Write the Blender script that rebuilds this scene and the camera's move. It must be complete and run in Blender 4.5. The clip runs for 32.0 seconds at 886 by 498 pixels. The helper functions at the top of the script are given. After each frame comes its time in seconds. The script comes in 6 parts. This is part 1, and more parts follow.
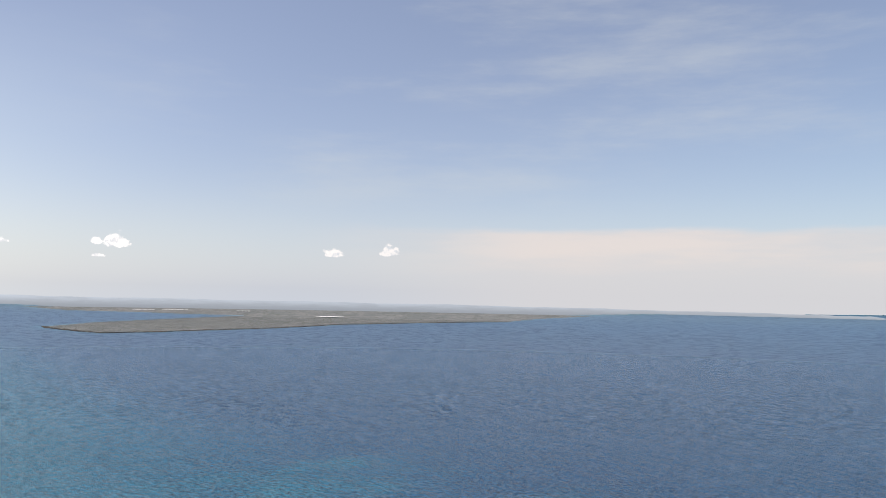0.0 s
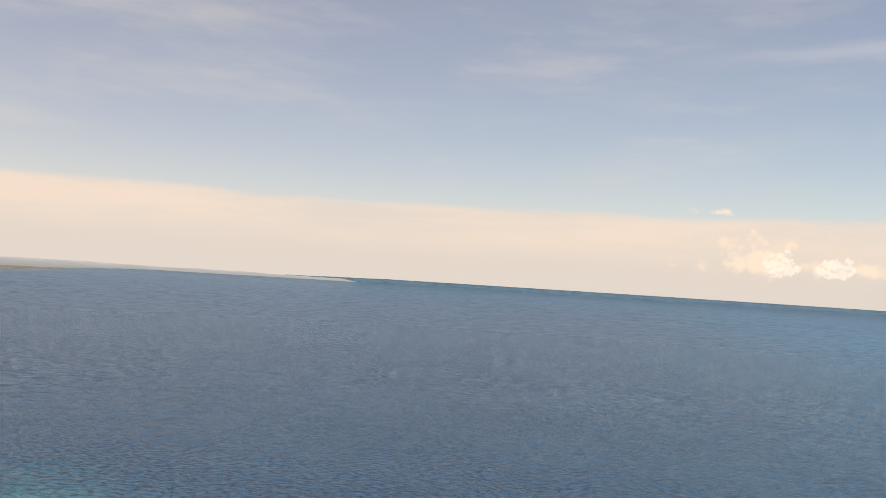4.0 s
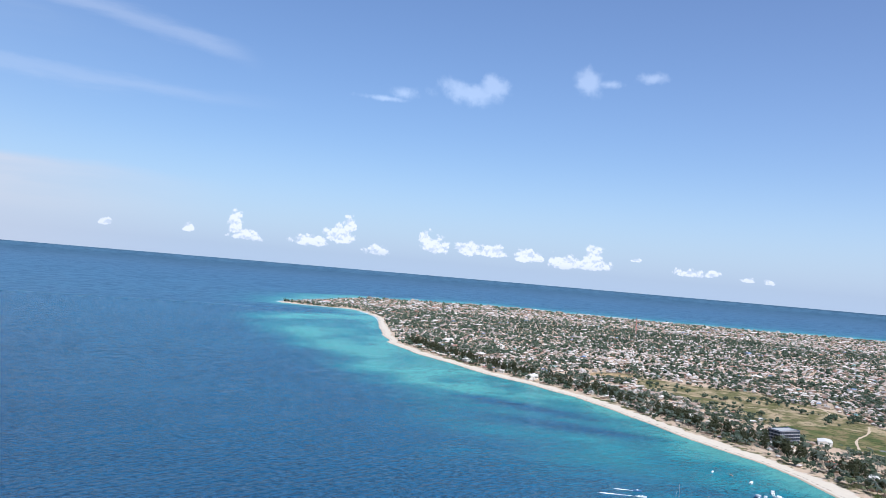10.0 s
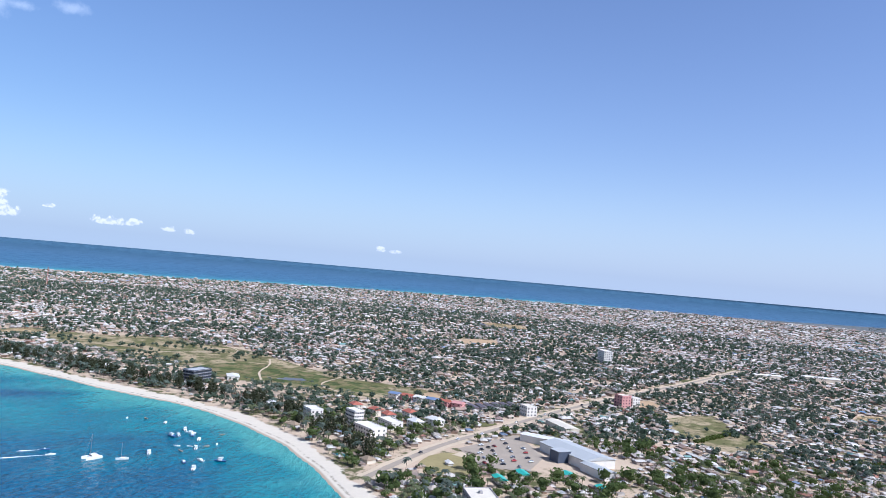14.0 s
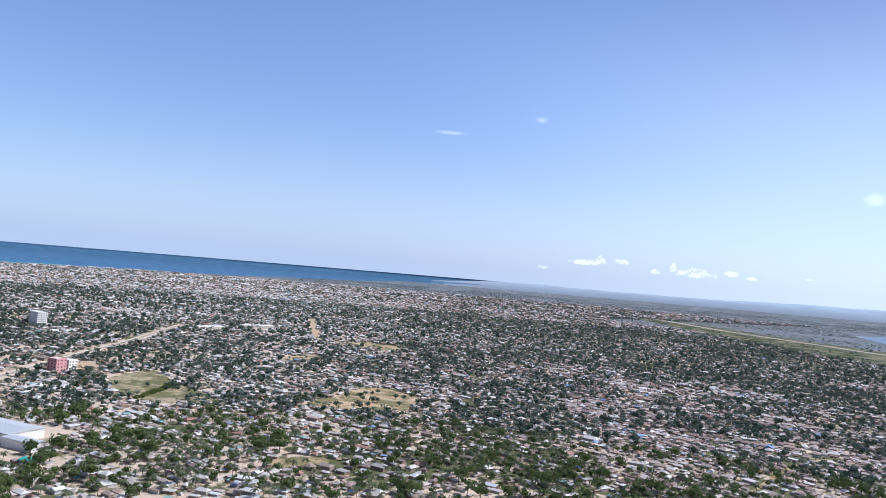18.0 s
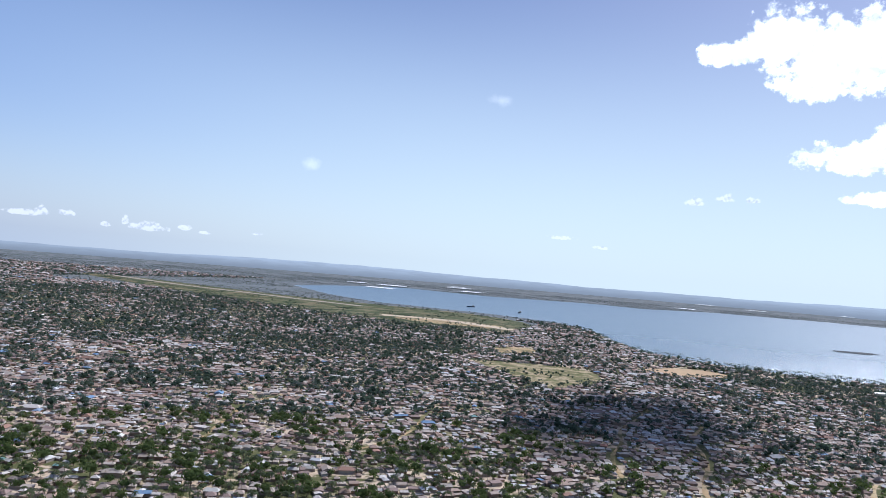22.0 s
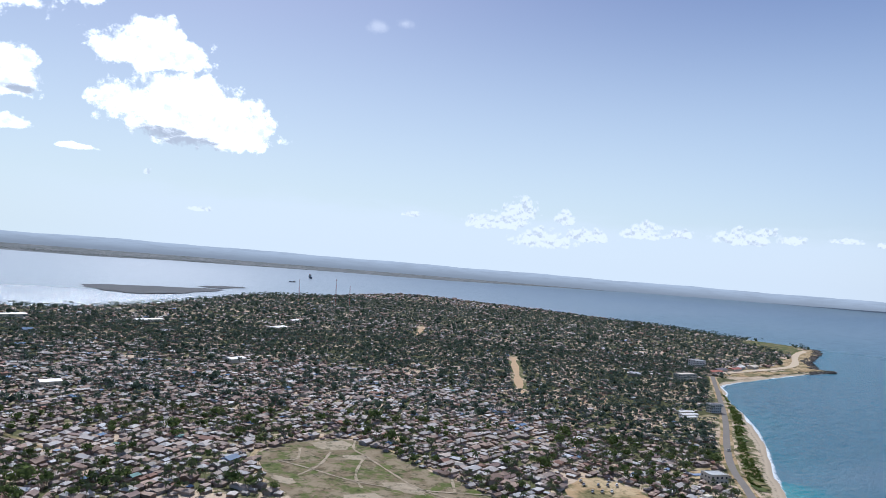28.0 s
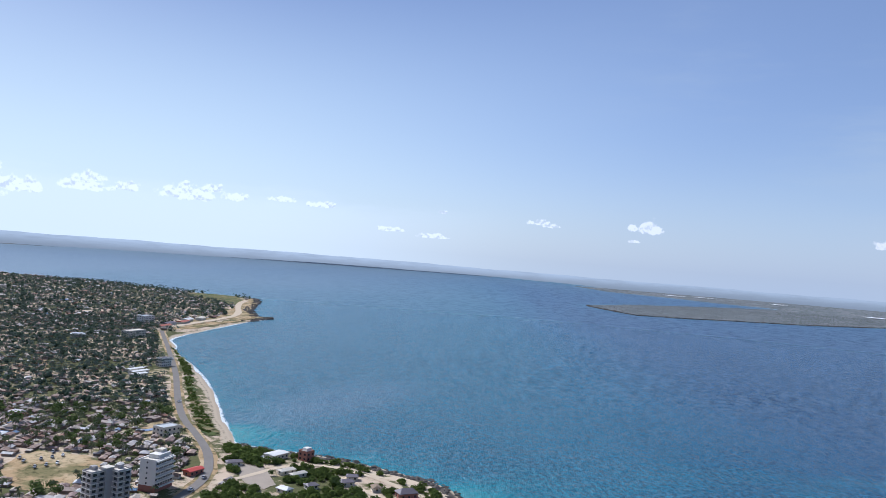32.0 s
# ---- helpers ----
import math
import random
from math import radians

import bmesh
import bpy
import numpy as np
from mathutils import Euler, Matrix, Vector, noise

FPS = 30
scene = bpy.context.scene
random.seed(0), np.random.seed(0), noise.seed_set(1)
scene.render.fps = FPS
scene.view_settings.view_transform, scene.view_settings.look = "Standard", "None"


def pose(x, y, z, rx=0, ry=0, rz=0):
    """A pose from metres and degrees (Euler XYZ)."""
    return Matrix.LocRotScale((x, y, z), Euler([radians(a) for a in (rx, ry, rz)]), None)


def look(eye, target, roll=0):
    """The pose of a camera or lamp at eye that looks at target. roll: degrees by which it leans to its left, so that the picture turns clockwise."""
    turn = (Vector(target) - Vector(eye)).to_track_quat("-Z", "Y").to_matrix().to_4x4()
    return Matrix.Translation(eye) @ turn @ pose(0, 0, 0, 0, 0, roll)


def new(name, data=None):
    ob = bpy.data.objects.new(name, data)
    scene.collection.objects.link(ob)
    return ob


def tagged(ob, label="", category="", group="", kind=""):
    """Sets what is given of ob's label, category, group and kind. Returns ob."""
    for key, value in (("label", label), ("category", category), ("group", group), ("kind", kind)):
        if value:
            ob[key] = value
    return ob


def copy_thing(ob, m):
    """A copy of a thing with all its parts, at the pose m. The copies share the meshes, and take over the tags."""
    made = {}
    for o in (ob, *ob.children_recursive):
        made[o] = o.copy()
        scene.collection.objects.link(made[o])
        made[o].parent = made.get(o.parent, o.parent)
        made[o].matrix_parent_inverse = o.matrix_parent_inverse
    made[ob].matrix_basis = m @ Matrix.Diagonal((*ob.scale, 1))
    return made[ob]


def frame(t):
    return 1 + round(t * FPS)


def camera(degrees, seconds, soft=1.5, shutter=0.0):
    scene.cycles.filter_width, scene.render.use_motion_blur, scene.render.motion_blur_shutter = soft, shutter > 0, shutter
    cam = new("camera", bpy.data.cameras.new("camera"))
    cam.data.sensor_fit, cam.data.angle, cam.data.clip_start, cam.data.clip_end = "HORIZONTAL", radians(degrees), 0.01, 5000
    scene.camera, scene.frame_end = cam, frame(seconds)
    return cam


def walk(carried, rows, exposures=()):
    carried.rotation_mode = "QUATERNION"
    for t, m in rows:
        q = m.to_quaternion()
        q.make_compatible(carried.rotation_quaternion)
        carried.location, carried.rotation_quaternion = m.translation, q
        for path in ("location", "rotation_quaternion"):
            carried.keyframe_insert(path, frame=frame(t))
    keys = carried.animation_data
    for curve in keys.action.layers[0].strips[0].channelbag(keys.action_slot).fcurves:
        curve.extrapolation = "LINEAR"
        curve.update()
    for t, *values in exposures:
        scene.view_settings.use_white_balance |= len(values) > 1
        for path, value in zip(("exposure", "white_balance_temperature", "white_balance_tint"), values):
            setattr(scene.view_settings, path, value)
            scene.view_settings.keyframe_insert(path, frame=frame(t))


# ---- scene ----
cam = camera(60.2, 32.0, soft=0.4)
PATH = [
    (0.0, 0.43, 1.62, 149.32, 3.83, 1.15, 53.30),
    (0.5, 0.40, 1.53, 149.33, 3.48, 1.31, 48.57),
    (1.0, 0.38, 1.45, 149.34, 3.30, 1.84, 43.75),
    (1.5, 0.36, 1.38, 149.35, 3.20, 2.34, 38.54),
    (2.0, 0.35, 1.32, 149.37, 3.05, 2.71, 33.38),
    (2.5, 0.33, 1.25, 149.39, 2.92, 2.94, 28.28),
    (3.0, 0.30, 1.12, 149.41, 2.67, 3.17, 24.33),
    (3.5, 0.22, 0.79, 149.45, 2.38, 3.40, 20.83),
    (5.5, 0.11, 0.36, 149.50, 1.98, 3.89, 0.00),
    (6.0, 0.06, 0.08, 149.52, 1.93, 4.07, -5.38),
    (6.5, 0.07, -0.01, 149.52, 1.84, 4.43, -10.55),
    (7.0, 0.12, -0.05, 149.49, 1.77, 4.70, -15.74),
    (7.5, 0.18, -0.13, 149.45, 1.83, 4.78, -20.84),
    (8.0, 0.23, -0.24, 149.39, 1.83, 4.81, -26.02),
    (8.5, 0.22, -0.33, 149.30, 1.84, 4.80, -31.21),
    (9.0, 0.10, -0.38, 149.20, 1.81, 4.79, -36.40),
    (9.5, -0.13, -0.47, 149.07, 1.76, 4.90, -41.61),
    (10.0, -0.42, -0.68, 148.90, 1.70, 4.90, -46.90),
    (10.5, -0.73, -1.03, 148.70, 1.58, 4.96, -52.20),
    (11.0, -1.06, -1.46, 148.47, 1.44, 4.93, -57.46),
    (11.5, -1.40, -1.95, 148.24, 1.40, 4.99, -62.73),
    (12.0, -1.78, -2.43, 148.03, 1.46, 5.01, -68.04),
    (12.5, -2.26, -2.86, 147.88, 1.46, 5.10, -73.42),
    (13.0, -2.86, -3.18, 147.81, 1.54, 5.09, -78.67),
    (13.5, -3.49, -3.39, 147.80, 1.54, 5.06, -83.62),
    (14.0, -4.31, -3.95, 147.82, 1.58, 5.00, -88.55),
    (14.5, -5.68, -5.73, 147.80, 1.60, 4.97, -93.66),
    (16.5, -7.39, -8.24, 147.76, 1.80, 4.85, -113.07),
    (17.0, -8.57, -9.67, 147.78, 1.79, 4.83, -118.14),
    (17.5, -9.00, -9.59, 147.89, 1.80, 4.78, -123.21),
    (18.0, -9.11, -8.92, 148.05, 1.74, 4.73, -128.28),
    (18.5, -9.14, -8.22, 148.23, 1.69, 4.66, -133.10),
    (19.0, -9.10, -7.54, 148.45, 1.64, 4.67, -138.08),
    (19.5, -9.01, -6.84, 148.68, 1.59, 4.63, -143.09),
    (20.0, -8.89, -6.13, 148.90, 1.60, 4.54, -148.00),
    (20.5, -8.77, -5.51, 149.10, 1.61, 4.60, -152.91),
    (21.0, -8.69, -4.98, 149.24, 1.59, 4.66, -157.89),
    (21.5, -8.65, -4.46, 149.33, 1.58, 4.70, -162.82),
    (22.0, -8.68, -3.83, 149.37, 1.60, 4.66, -167.79),
    (22.5, -8.70, -3.13, 149.36, 1.59, 4.65, -172.77),
    (23.0, -8.62, -2.49, 149.32, 1.53, 4.54, -177.83),
    (23.5, -8.38, -1.99, 149.26, 1.54, 4.49, -182.81),
    (24.0, -8.02, -1.61, 149.19, 1.49, 4.57, -187.83),
    (24.5, -7.57, -1.28, 149.14, 1.40, 4.54, -192.95),
    (25.0, -6.90, -1.11, 149.10, 1.37, 4.52, -197.89),
    (25.5, -5.76, -1.33, 149.07, 1.30, 4.56, -202.85),
    (27.5, -4.27, -1.89, 149.07, 1.19, 4.93, -223.37),
    (28.0, -2.95, -2.39, 149.14, 1.15, 4.74, -228.52),
    (28.5, -1.95, -2.68, 149.30, 1.16, 4.70, -233.53),
    (29.0, -1.12, -2.91, 149.49, 1.10, 4.67, -238.57),
    (29.5, -0.44, -3.19, 149.68, 1.04, 4.72, -243.59),
    (30.0, 0.11, -3.57, 149.86, 0.98, 4.67, -248.52),
    (30.5, 0.60, -4.10, 150.03, 0.90, 4.69, -253.66),
    (31.0, 1.06, -4.76, 150.18, 0.91, 4.59, -258.63),
    (31.5, 1.49, -5.51, 150.28, 0.95, 4.55, -263.56),
    (32.0, 1.90, -6.28, 150.36, 1.02, 4.49, -268.46),
]
EXPOSURES = [(0.0, 0.40, 6750, 14), (1.0, 0.42, 7900, 17), (5.8, 0.46, 8350, 18), (6.6, 0.46, 7450, 17), (7.5, 0.40, 6700, 15), (9.0, 0.33, 5900, 14), (11.0, 0.33, 5350, 13), (16.0, 0.38, 5250, 15), (20.0, 0.3, 5350, 14), (24.0, 0.08, 5450, 12), (28.0, 0.05, 5500, 12), (32.0, 0.16, 5350, 13)]


def ahead(x, y, z, pitch, yaw_):
    p, w = radians(pitch), radians(yaw_)
    return (x - math.sin(w) * math.cos(p), y + math.cos(w) * math.cos(p), z + math.sin(p))


walk(cam, [(t, look((x, y, z), ahead(x, y, z, p, w), r)) for t, x, y, z, p, r, w in PATH], EXPOSURES)

# ---- world and sun ----
SUN_YAW, SUN_HEIGHT = 152.0, 46.0     # yaw from +y, to the left
SUN_X, SUN_Y, SUN_Z = -math.sin(radians(SUN_YAW)) * math.cos(radians(SUN_HEIGHT)), math.cos(radians(SUN_YAW)) * math.cos(radians(SUN_HEIGHT)), math.sin(radians(SUN_HEIGHT))


class Nodes:
    """A small helper to write node trees briefly."""

    def __init__(self, tree):
        self.tree = tree
        tree.nodes.clear()

    def add(self, kind, inputs=(), **settings):
        n = self.tree.nodes.new(kind)
        for key, value in settings.items():
            setattr(n, key, value)
        for key, value in dict(inputs).items():
            self.put(n.inputs[key], value)
        return n

    def put(self, socket, value):
        if isinstance(value, bpy.types.NodeSocket):
            self.tree.links.new(value, socket)
        elif isinstance(value, bpy.types.Node):
            self.tree.links.new(value.outputs[0], socket)
        else:
            if hasattr(socket.default_value, "__len__") and len(socket.default_value) == 4 and len(value) == 3:
                value = (*value, 1.0)
            socket.default_value = value

    def math(self, op, a, b=0.0, c=None, clamp=False):
        n = self.tree.nodes.new("ShaderNodeMath")
        n.operation, n.use_clamp = op, clamp
        self.put(n.inputs[0], a)
        self.put(n.inputs[1], b)
        if c is not None:
            self.put(n.inputs[2], c)
        return n.outputs[0]

    def ramp01(self, value, lo, hi):
        n = self.tree.nodes.new("ShaderNodeMapRange")
        n.interpolation_type = "SMOOTHSTEP"
        self.put(n.inputs[0], value)
        self.put(n.inputs[1], lo)
        self.put(n.inputs[2], hi)
        return n.outputs[0]

    def mix(self, fac, a, b, blend="MIX"):
        n = self.tree.nodes.new("ShaderNodeMix")
        n.data_type, n.blend_type = "RGBA", blend
        self.put(n.inputs[0], fac)
        self.put(n.inputs[6], a)
        self.put(n.inputs[7], b)
        return n.outputs[2]

    def noise(self, vector, scale, detail=3.0, rough=0.55, stretch=None):
        if stretch:
            m = self.add("ShaderNodeMapping")
            self.put(m.inputs[0], vector)
            m.inputs["Scale"].default_value = stretch
            vector = m.outputs[0]
        n = self.add("ShaderNodeTexNoise")
        self.put(n.inputs["Vector"], vector)
        n.inputs["Scale"].default_value, n.inputs["Detail"].default_value = scale, detail
        n.inputs["Roughness"].default_value = rough
        return n.outputs[0]

    def steps(self, value, stops, constant=False):
        n = self.add("ShaderNodeValToRGB")
        self.put(n.inputs[0], value)
        n.color_ramp.interpolation = "CONSTANT" if constant else "LINEAR"
        els = n.color_ramp.elements
        while len(els) < len(stops):
            els.new(0.5)
        for e, (p, c) in zip(els, stops):
            e.position, e.color = p, (*c, 1.0)
        return n.outputs[0]


world = bpy.data.worlds.new("world")
scene.world = world
world.use_nodes = True
W = Nodes(world.node_tree)
sky = W.add("ShaderNodeTexSky", sky_type="NISHITA", sun_disc=False, sun_elevation=radians(SUN_HEIGHT),
            sun_rotation=radians(-SUN_YAW), altitude=150.0, air_density=1.0, dust_density=1.0, ozone_density=2.5)
way = W.add("ShaderNodeTexCoord").outputs["Generated"]
axis = W.add("ShaderNodeSeparateXYZ", {0: way})
W.put(sky.inputs[0], W.add("ShaderNodeCombineXYZ", {0: axis.outputs[0], 1: axis.outputs[1], 2: W.math("MAXIMUM", axis.outputs[2], 0.012)}))
lift = W.math("MULTIPLY", W.math("ARCSINE", axis.outputs[2]), 57.2958)
yaw = W.math("MULTIPLY", W.math("ARCTAN2", W.math("MULTIPLY", axis.outputs[0], -1.0), axis.outputs[1]), 57.2958)
around = W.add("ShaderNodeCombineXYZ", {0: W.math("MULTIPLY", yaw, 0.1), 1: W.math("MULTIPLY", lift, 0.1)})
# a low bank of hazy cloud over the open sea, its top drawn out in streaks, and cirrus above it
drawn = W.noise(around, 1.1, 5, 0.6, (0.7, 3.2, 1.0))
edge = W.math("MULTIPLY_ADD", drawn, 1.7, lift)
in_bank = W.math("MULTIPLY", W.ramp01(yaw, -34.0, -8.0), W.ramp01(yaw, 66.0, 44.0))
bank = W.math("MULTIPLY", W.math("MULTIPLY", W.ramp01(edge, 6.5, 5.75), W.ramp01(lift, -4.0, -2.0)), in_bank)
bank_top = W.math("MULTIPLY", W.ramp01(edge, 2.2, 4.8), W.ramp01(W.noise(around, 1.4, 5, 0.6, (0.35, 2.6, 1.0)), 0.3, 0.62))
low_bank = W.math("MULTIPLY", W.ramp01(W.math("MULTIPLY_ADD", W.noise(around, 3.0, 6, 0.6, (0.5, 2.0, 1.0)), 2.6, lift), 5.9, 4.2), W.math("MULTIPLY", W.ramp01(yaw, 84.0, 108.0), W.ramp01(yaw, 168.0, 146.0)))
streak = W.ramp01(W.noise(around, 0.9, 6, 0.62, (0.42, 2.0, 1.0)), 0.44, 0.74)
streak = W.math("MULTIPLY", streak, W.math("MULTIPLY", W.ramp01(lift, 4.0, 10.0), W.math("MULTIPLY", W.ramp01(yaw, -52.0, -30.0), W.ramp01(yaw, 90.0, 65.0))))
along = W.math("MULTIPLY", W.math("ADD", yaw, 10.0), -1.0 / 22.0)
frayed = W.math("MULTIPLY_ADD", W.math("SUBTRACT", W.noise(around, 3.0, 6, 0.65, (0.5, 2.4, 1.0)), 0.5), 1.6, lift)
upper = W.math("MULTIPLY_ADD", W.math("MULTIPLY", along, along), 2.75, frayed)
upper = W.math("MULTIPLY", W.ramp01(W.math("ABSOLUTE", W.math("SUBTRACT", upper, 16.5)), 0.95, 0.0), W.math("MULTIPLY", W.ramp01(yaw, -33.0, -28.5), W.ramp01(yaw, 4.0, -17.0)))
lower_ = W.math("MULTIPLY", W.ramp01(W.math("ABSOLUTE", W.math("SUBTRACT", frayed, 11.0)), 0.8, 0.0), W.math("MULTIPLY", W.ramp01(yaw, -36.0, -24.0), W.ramp01(yaw, -12.0, -16.0)))
veil = W.math("MAXIMUM", upper, W.math("MULTIPLY", lower_, 0.75))
# cumulus: each one an ellipse on the sky (yaw, height, breadth, depth in degrees), frayed by noise
SEA_CLOUDS = [(76.4, 3.7, 2.1, 1.09), (77.7, 3.63, 0.8, 0.62), (61.5, 3.38, 1.9, 0.84), (57.3, 3.57, 1.5, 0.93), (-7.4, 2.27, 2.5, 1.84), (-10.5, 2.17, 2.4, 1.51), (-11.5, 2.36, 1.2, 1.3), (-14.6, 1.52, 2.2, 0.35),
              (84.5, 3.54, 2.2, 0.5), (83.7, 3.35, 1.5, 0.34), (77.7, 2.64, 0.9, 0.32), (91.7, 3.77, 0.8, 0.3)]
TOWN_CLOUDS = [(-31.6, 2.3, 1.1, 1.85), (-32.5, 1.52, 2.5, 1.01), (-28.5, 1.68, 0.9, 0.75), (-23.0, 1.51, 1.0, 0.57), (-39.2, 2.17, 2.7, 1.52), (-39.9, 2.99, 1.3, 1.52), (-37.1, 1.57, 2.8, 1.02), (-42.0, 1.21, 2.6, 0.84),
               (-46.2, 2.02, 2.5, 1.58), (-45.5, 2.5, 1.1, 1.16), (-48.7, 1.92, 2.2, 1.24), (-50.6, 1.86, 2.2, 1.06), (-53.1, 1.73, 2.1, 1.05), (-54.0, 1.68, 1.2, 0.8)]
EAST_CLOUDS = [(-55.9, 1.55, 2.4, 1.28), (-58.1, 2.12, 1.9, 1.73), (-57.4, 1.46, 4.8, 0.95), (-61.1, 2.03, 0.9, 0.3), (-64.7, 1.4, 2.9, 0.66), (-64.1, 1.5, 0.9, 0.6), (-66.4, 1.46, 1.1, 0.57), (-68.8, 1.23, 1.1, 0.49),
               (-70.1, 1.18, 0.8, 0.5), (-84.0, 1.2, 0.9, 0.58), (-85.1, 1.05, 1.2, 0.29)]
SOUTH_CLOUDS = [(-138.8, 1.65, 2.2, 0.51), (-139.9, 1.83, 1.0, 0.72), (-141.5, 1.83, 1.2, 0.42), (-135.8, 0.99, 1.0, 0.26), (-143.9, 1.3, 0.7, 0.34), (-145.1, 1.74, 0.6, 0.75), (-146.6, 1.39, 2.7, 0.67), (-149.0, 1.58, 1.3, 0.5),
                (-150.4, 1.31, 1.2, 0.25), (-154.1, 1.56, 0.9, 0.24), (-176.6, 3.16, 2.2, 0.41), (-179.5, 2.62, 1.3, 0.33), (174.2, 6.33, 1.4, 0.67), (172.2, 6.7, 1.6, 0.68), (170.4, 6.59, 1.1, 0.42), (149.3, 2.56, 2.1, 0.48), (153.0, 4.78, 0.7, 0.55)]
WEST_CLOUDS = [(134.0, 3.62, 1.4, 0.51), (128.7, 3.55, 3.1, 1.27), (125.9, 4.6, 3.1, 1.93), (126.8, 3.78, 3.5, 1.6), (122.6, 4.22, 1.6, 1.5), (124.2, 2.63, 5.4, 1.68), (120.9, 3.09, 3.9, 1.24), (116.5, 4.02, 2.6, 0.82),
               (116.9, 3.5, 3.8, 0.98), (114.3, 3.55, 2.1, 0.73), (110.0, 3.62, 4.7, 1.27), (108.7, 4.03, 1.7, 0.81), (106.9, 3.61, 1.9, 0.77), (103.7, 3.75, 2.3, 0.5), (100.7, 3.61, 2.7, 0.59), (95.6, 2.22, 2.5, 0.42), (92.2, 1.94, 3.0, 0.43)]
GREAT_CLOUDS = [(164.2, 16.52, 12.5, 5.87), (169.0, 17.48, 8.1, 4.29), (159.8, 18.37, 7.3, 4.93), (172.9, 16.5, 4.2, 1.9), (157.7, 16.66, 2.8, 3.06), (167.0, 14.61, 5.5, 2.8), (153.3, 13.02, 8.9, 3.09), (153.0, 14.29, 4.1, 2.52),
                (150.2, 9.0, 12.0, 4.83), (151.1, 10.72, 7.0, 3.08), (155.0, 9.66, 4.3, 2.77), (146.6, 8.31, 5.2, 3.4), (163.5, 9.63, 9.1, 2.54), (161.9, 10.93, 3.5, 2.19), (162.6, 6.94, 5.3, 1.15), (157.7, 5.91, 2.8, 0.57)]
SOFT_CLOUDS = [(-48.1, 13.32, 5.3, 1.83), (-49.7, 13.89, 2.4, 1.97), (-56.8, 14.55, 2.1, 2.2), (-58.3, 14.53, 2.2, 0.75), (-61.3, 15.02, 2.3, 0.88), (-43.0, 12.89, 2.3, 1.05), (-41.7, 12.41, 3.8, 0.49), (-128.1, 10.41, 2.8, 0.32),
               (-134.9, 11.8, 0.9, 0.49), (-157.5, 7.01, 1.3, 1.03), (-171.3, 12.89, 2.1, 0.85), (155.3, 18.46, 1.3, 0.82), (137.8, 16.87, 1.7, 1.01), (135.7, 17.27, 1.4, 0.7)]
GREY_BASES = [(152.7, 7.38, 5.5, 1.01), (149.4, 6.61, 5.0, 0.79), (150.8, 7.16, 4.5, 1.02), (161.1, 9.08, 2.3, 0.58)]
GLOWING_HEAP = [(-6.0, 2.65, 9.7, 3.4), (-3.2, 5.84, 3.0, 0.67), (-9.4, 2.26, 5.0, 1.7), (-12.5, 2.2, 3.5, 1.2)]
spot = W.add("ShaderNodeCombineXYZ", {0: yaw, 1: lift}).outputs[0]


def nearest_cloud(clouds, flat):
    """How far out of the nearest ellipse a direction lies (1 on its rim); flat: how much the low half is squeezed to a level base."""
    global spot
    best = None
    for k, (y0, l0, wide, high) in enumerate(clouds):
        up = high * flat / (1 + flat)
        m = W.add("ShaderNodeMapping")
        W.put(m.inputs[0], spot)
        m.inputs["Location"].default_value = (-y0 / (wide / 2), -(l0 + high / 2 - up) / up, 0)
        m.inputs["Scale"].default_value = (1 / (wide / 2), 1 / up, 0)
        v = m.outputs[0]
        if flat > 1:
            low = W.add("ShaderNodeVectorMath", {0: v, 1: (-1.0, -flat, 0.0)}, operation="MULTIPLY").outputs[0]
            v = W.add("ShaderNodeVectorMath", {0: v, 1: low}, operation="MAXIMUM").outputs[0]
        out_ = W.add("ShaderNodeVectorMath", {0: v}, operation="LENGTH").outputs["Value"]
        best = out_ if best is None else W.math("MINIMUM", best, out_)
        if k % 4 == 3 or k == len(clouds) - 1:     # the next few are worked out after these, which keeps the node tree's memory small
            spot = W.add("ShaderNodeVectorMath", {0: best, 1: (1e-7, 1e-7, 1e-7), 2: spot}, operation="MULTIPLY_ADD").outputs[0]
    return best


def billow(vector, scale, detail=3.0, rough=0.55):
    """Rounded heads like those of a cauliflower: low in the middle of each head."""
    v = W.add("ShaderNodeTexVoronoi", feature="SMOOTH_F1")
    W.put(v.inputs["Vector"], vector)
    v.inputs["Scale"].default_value, v.inputs["Detail"].default_value, v.inputs["Roughness"].default_value = scale, detail, rough
    v.inputs["Smoothness"].default_value = 0.35
    return v.outputs["Distance"]


bent = W.add("ShaderNodeTexNoise", {"Scale": 30.0, "Detail": 3.0})
W.put(bent.inputs["Vector"], way)
bent = W.add("ShaderNodeVectorMath", {0: bent.outputs["Color"], 1: (0.012, 0.012, 0.012), 2: way}, operation="MULTIPLY_ADD").outputs[0]
raised = W.add("ShaderNodeVectorMath", {0: bent, 1: (0.0, 0.0, 0.0035)}, operation="ADD").outputs[0]
raised_far = W.add("ShaderNodeVectorMath", {0: bent, 1: (0.0, 0.0, 0.010)}, operation="ADD").outputs[0]
heads, heads_up = billow(bent, 95.0), billow(raised, 95.0)
big_heads, big_heads_up = billow(bent, 34.0, 4.0, 0.6), billow(raised_far, 34.0, 4.0, 0.6)
wisp = W.math("SUBTRACT", W.noise(way, 70.0, 7, 0.65), 0.5)
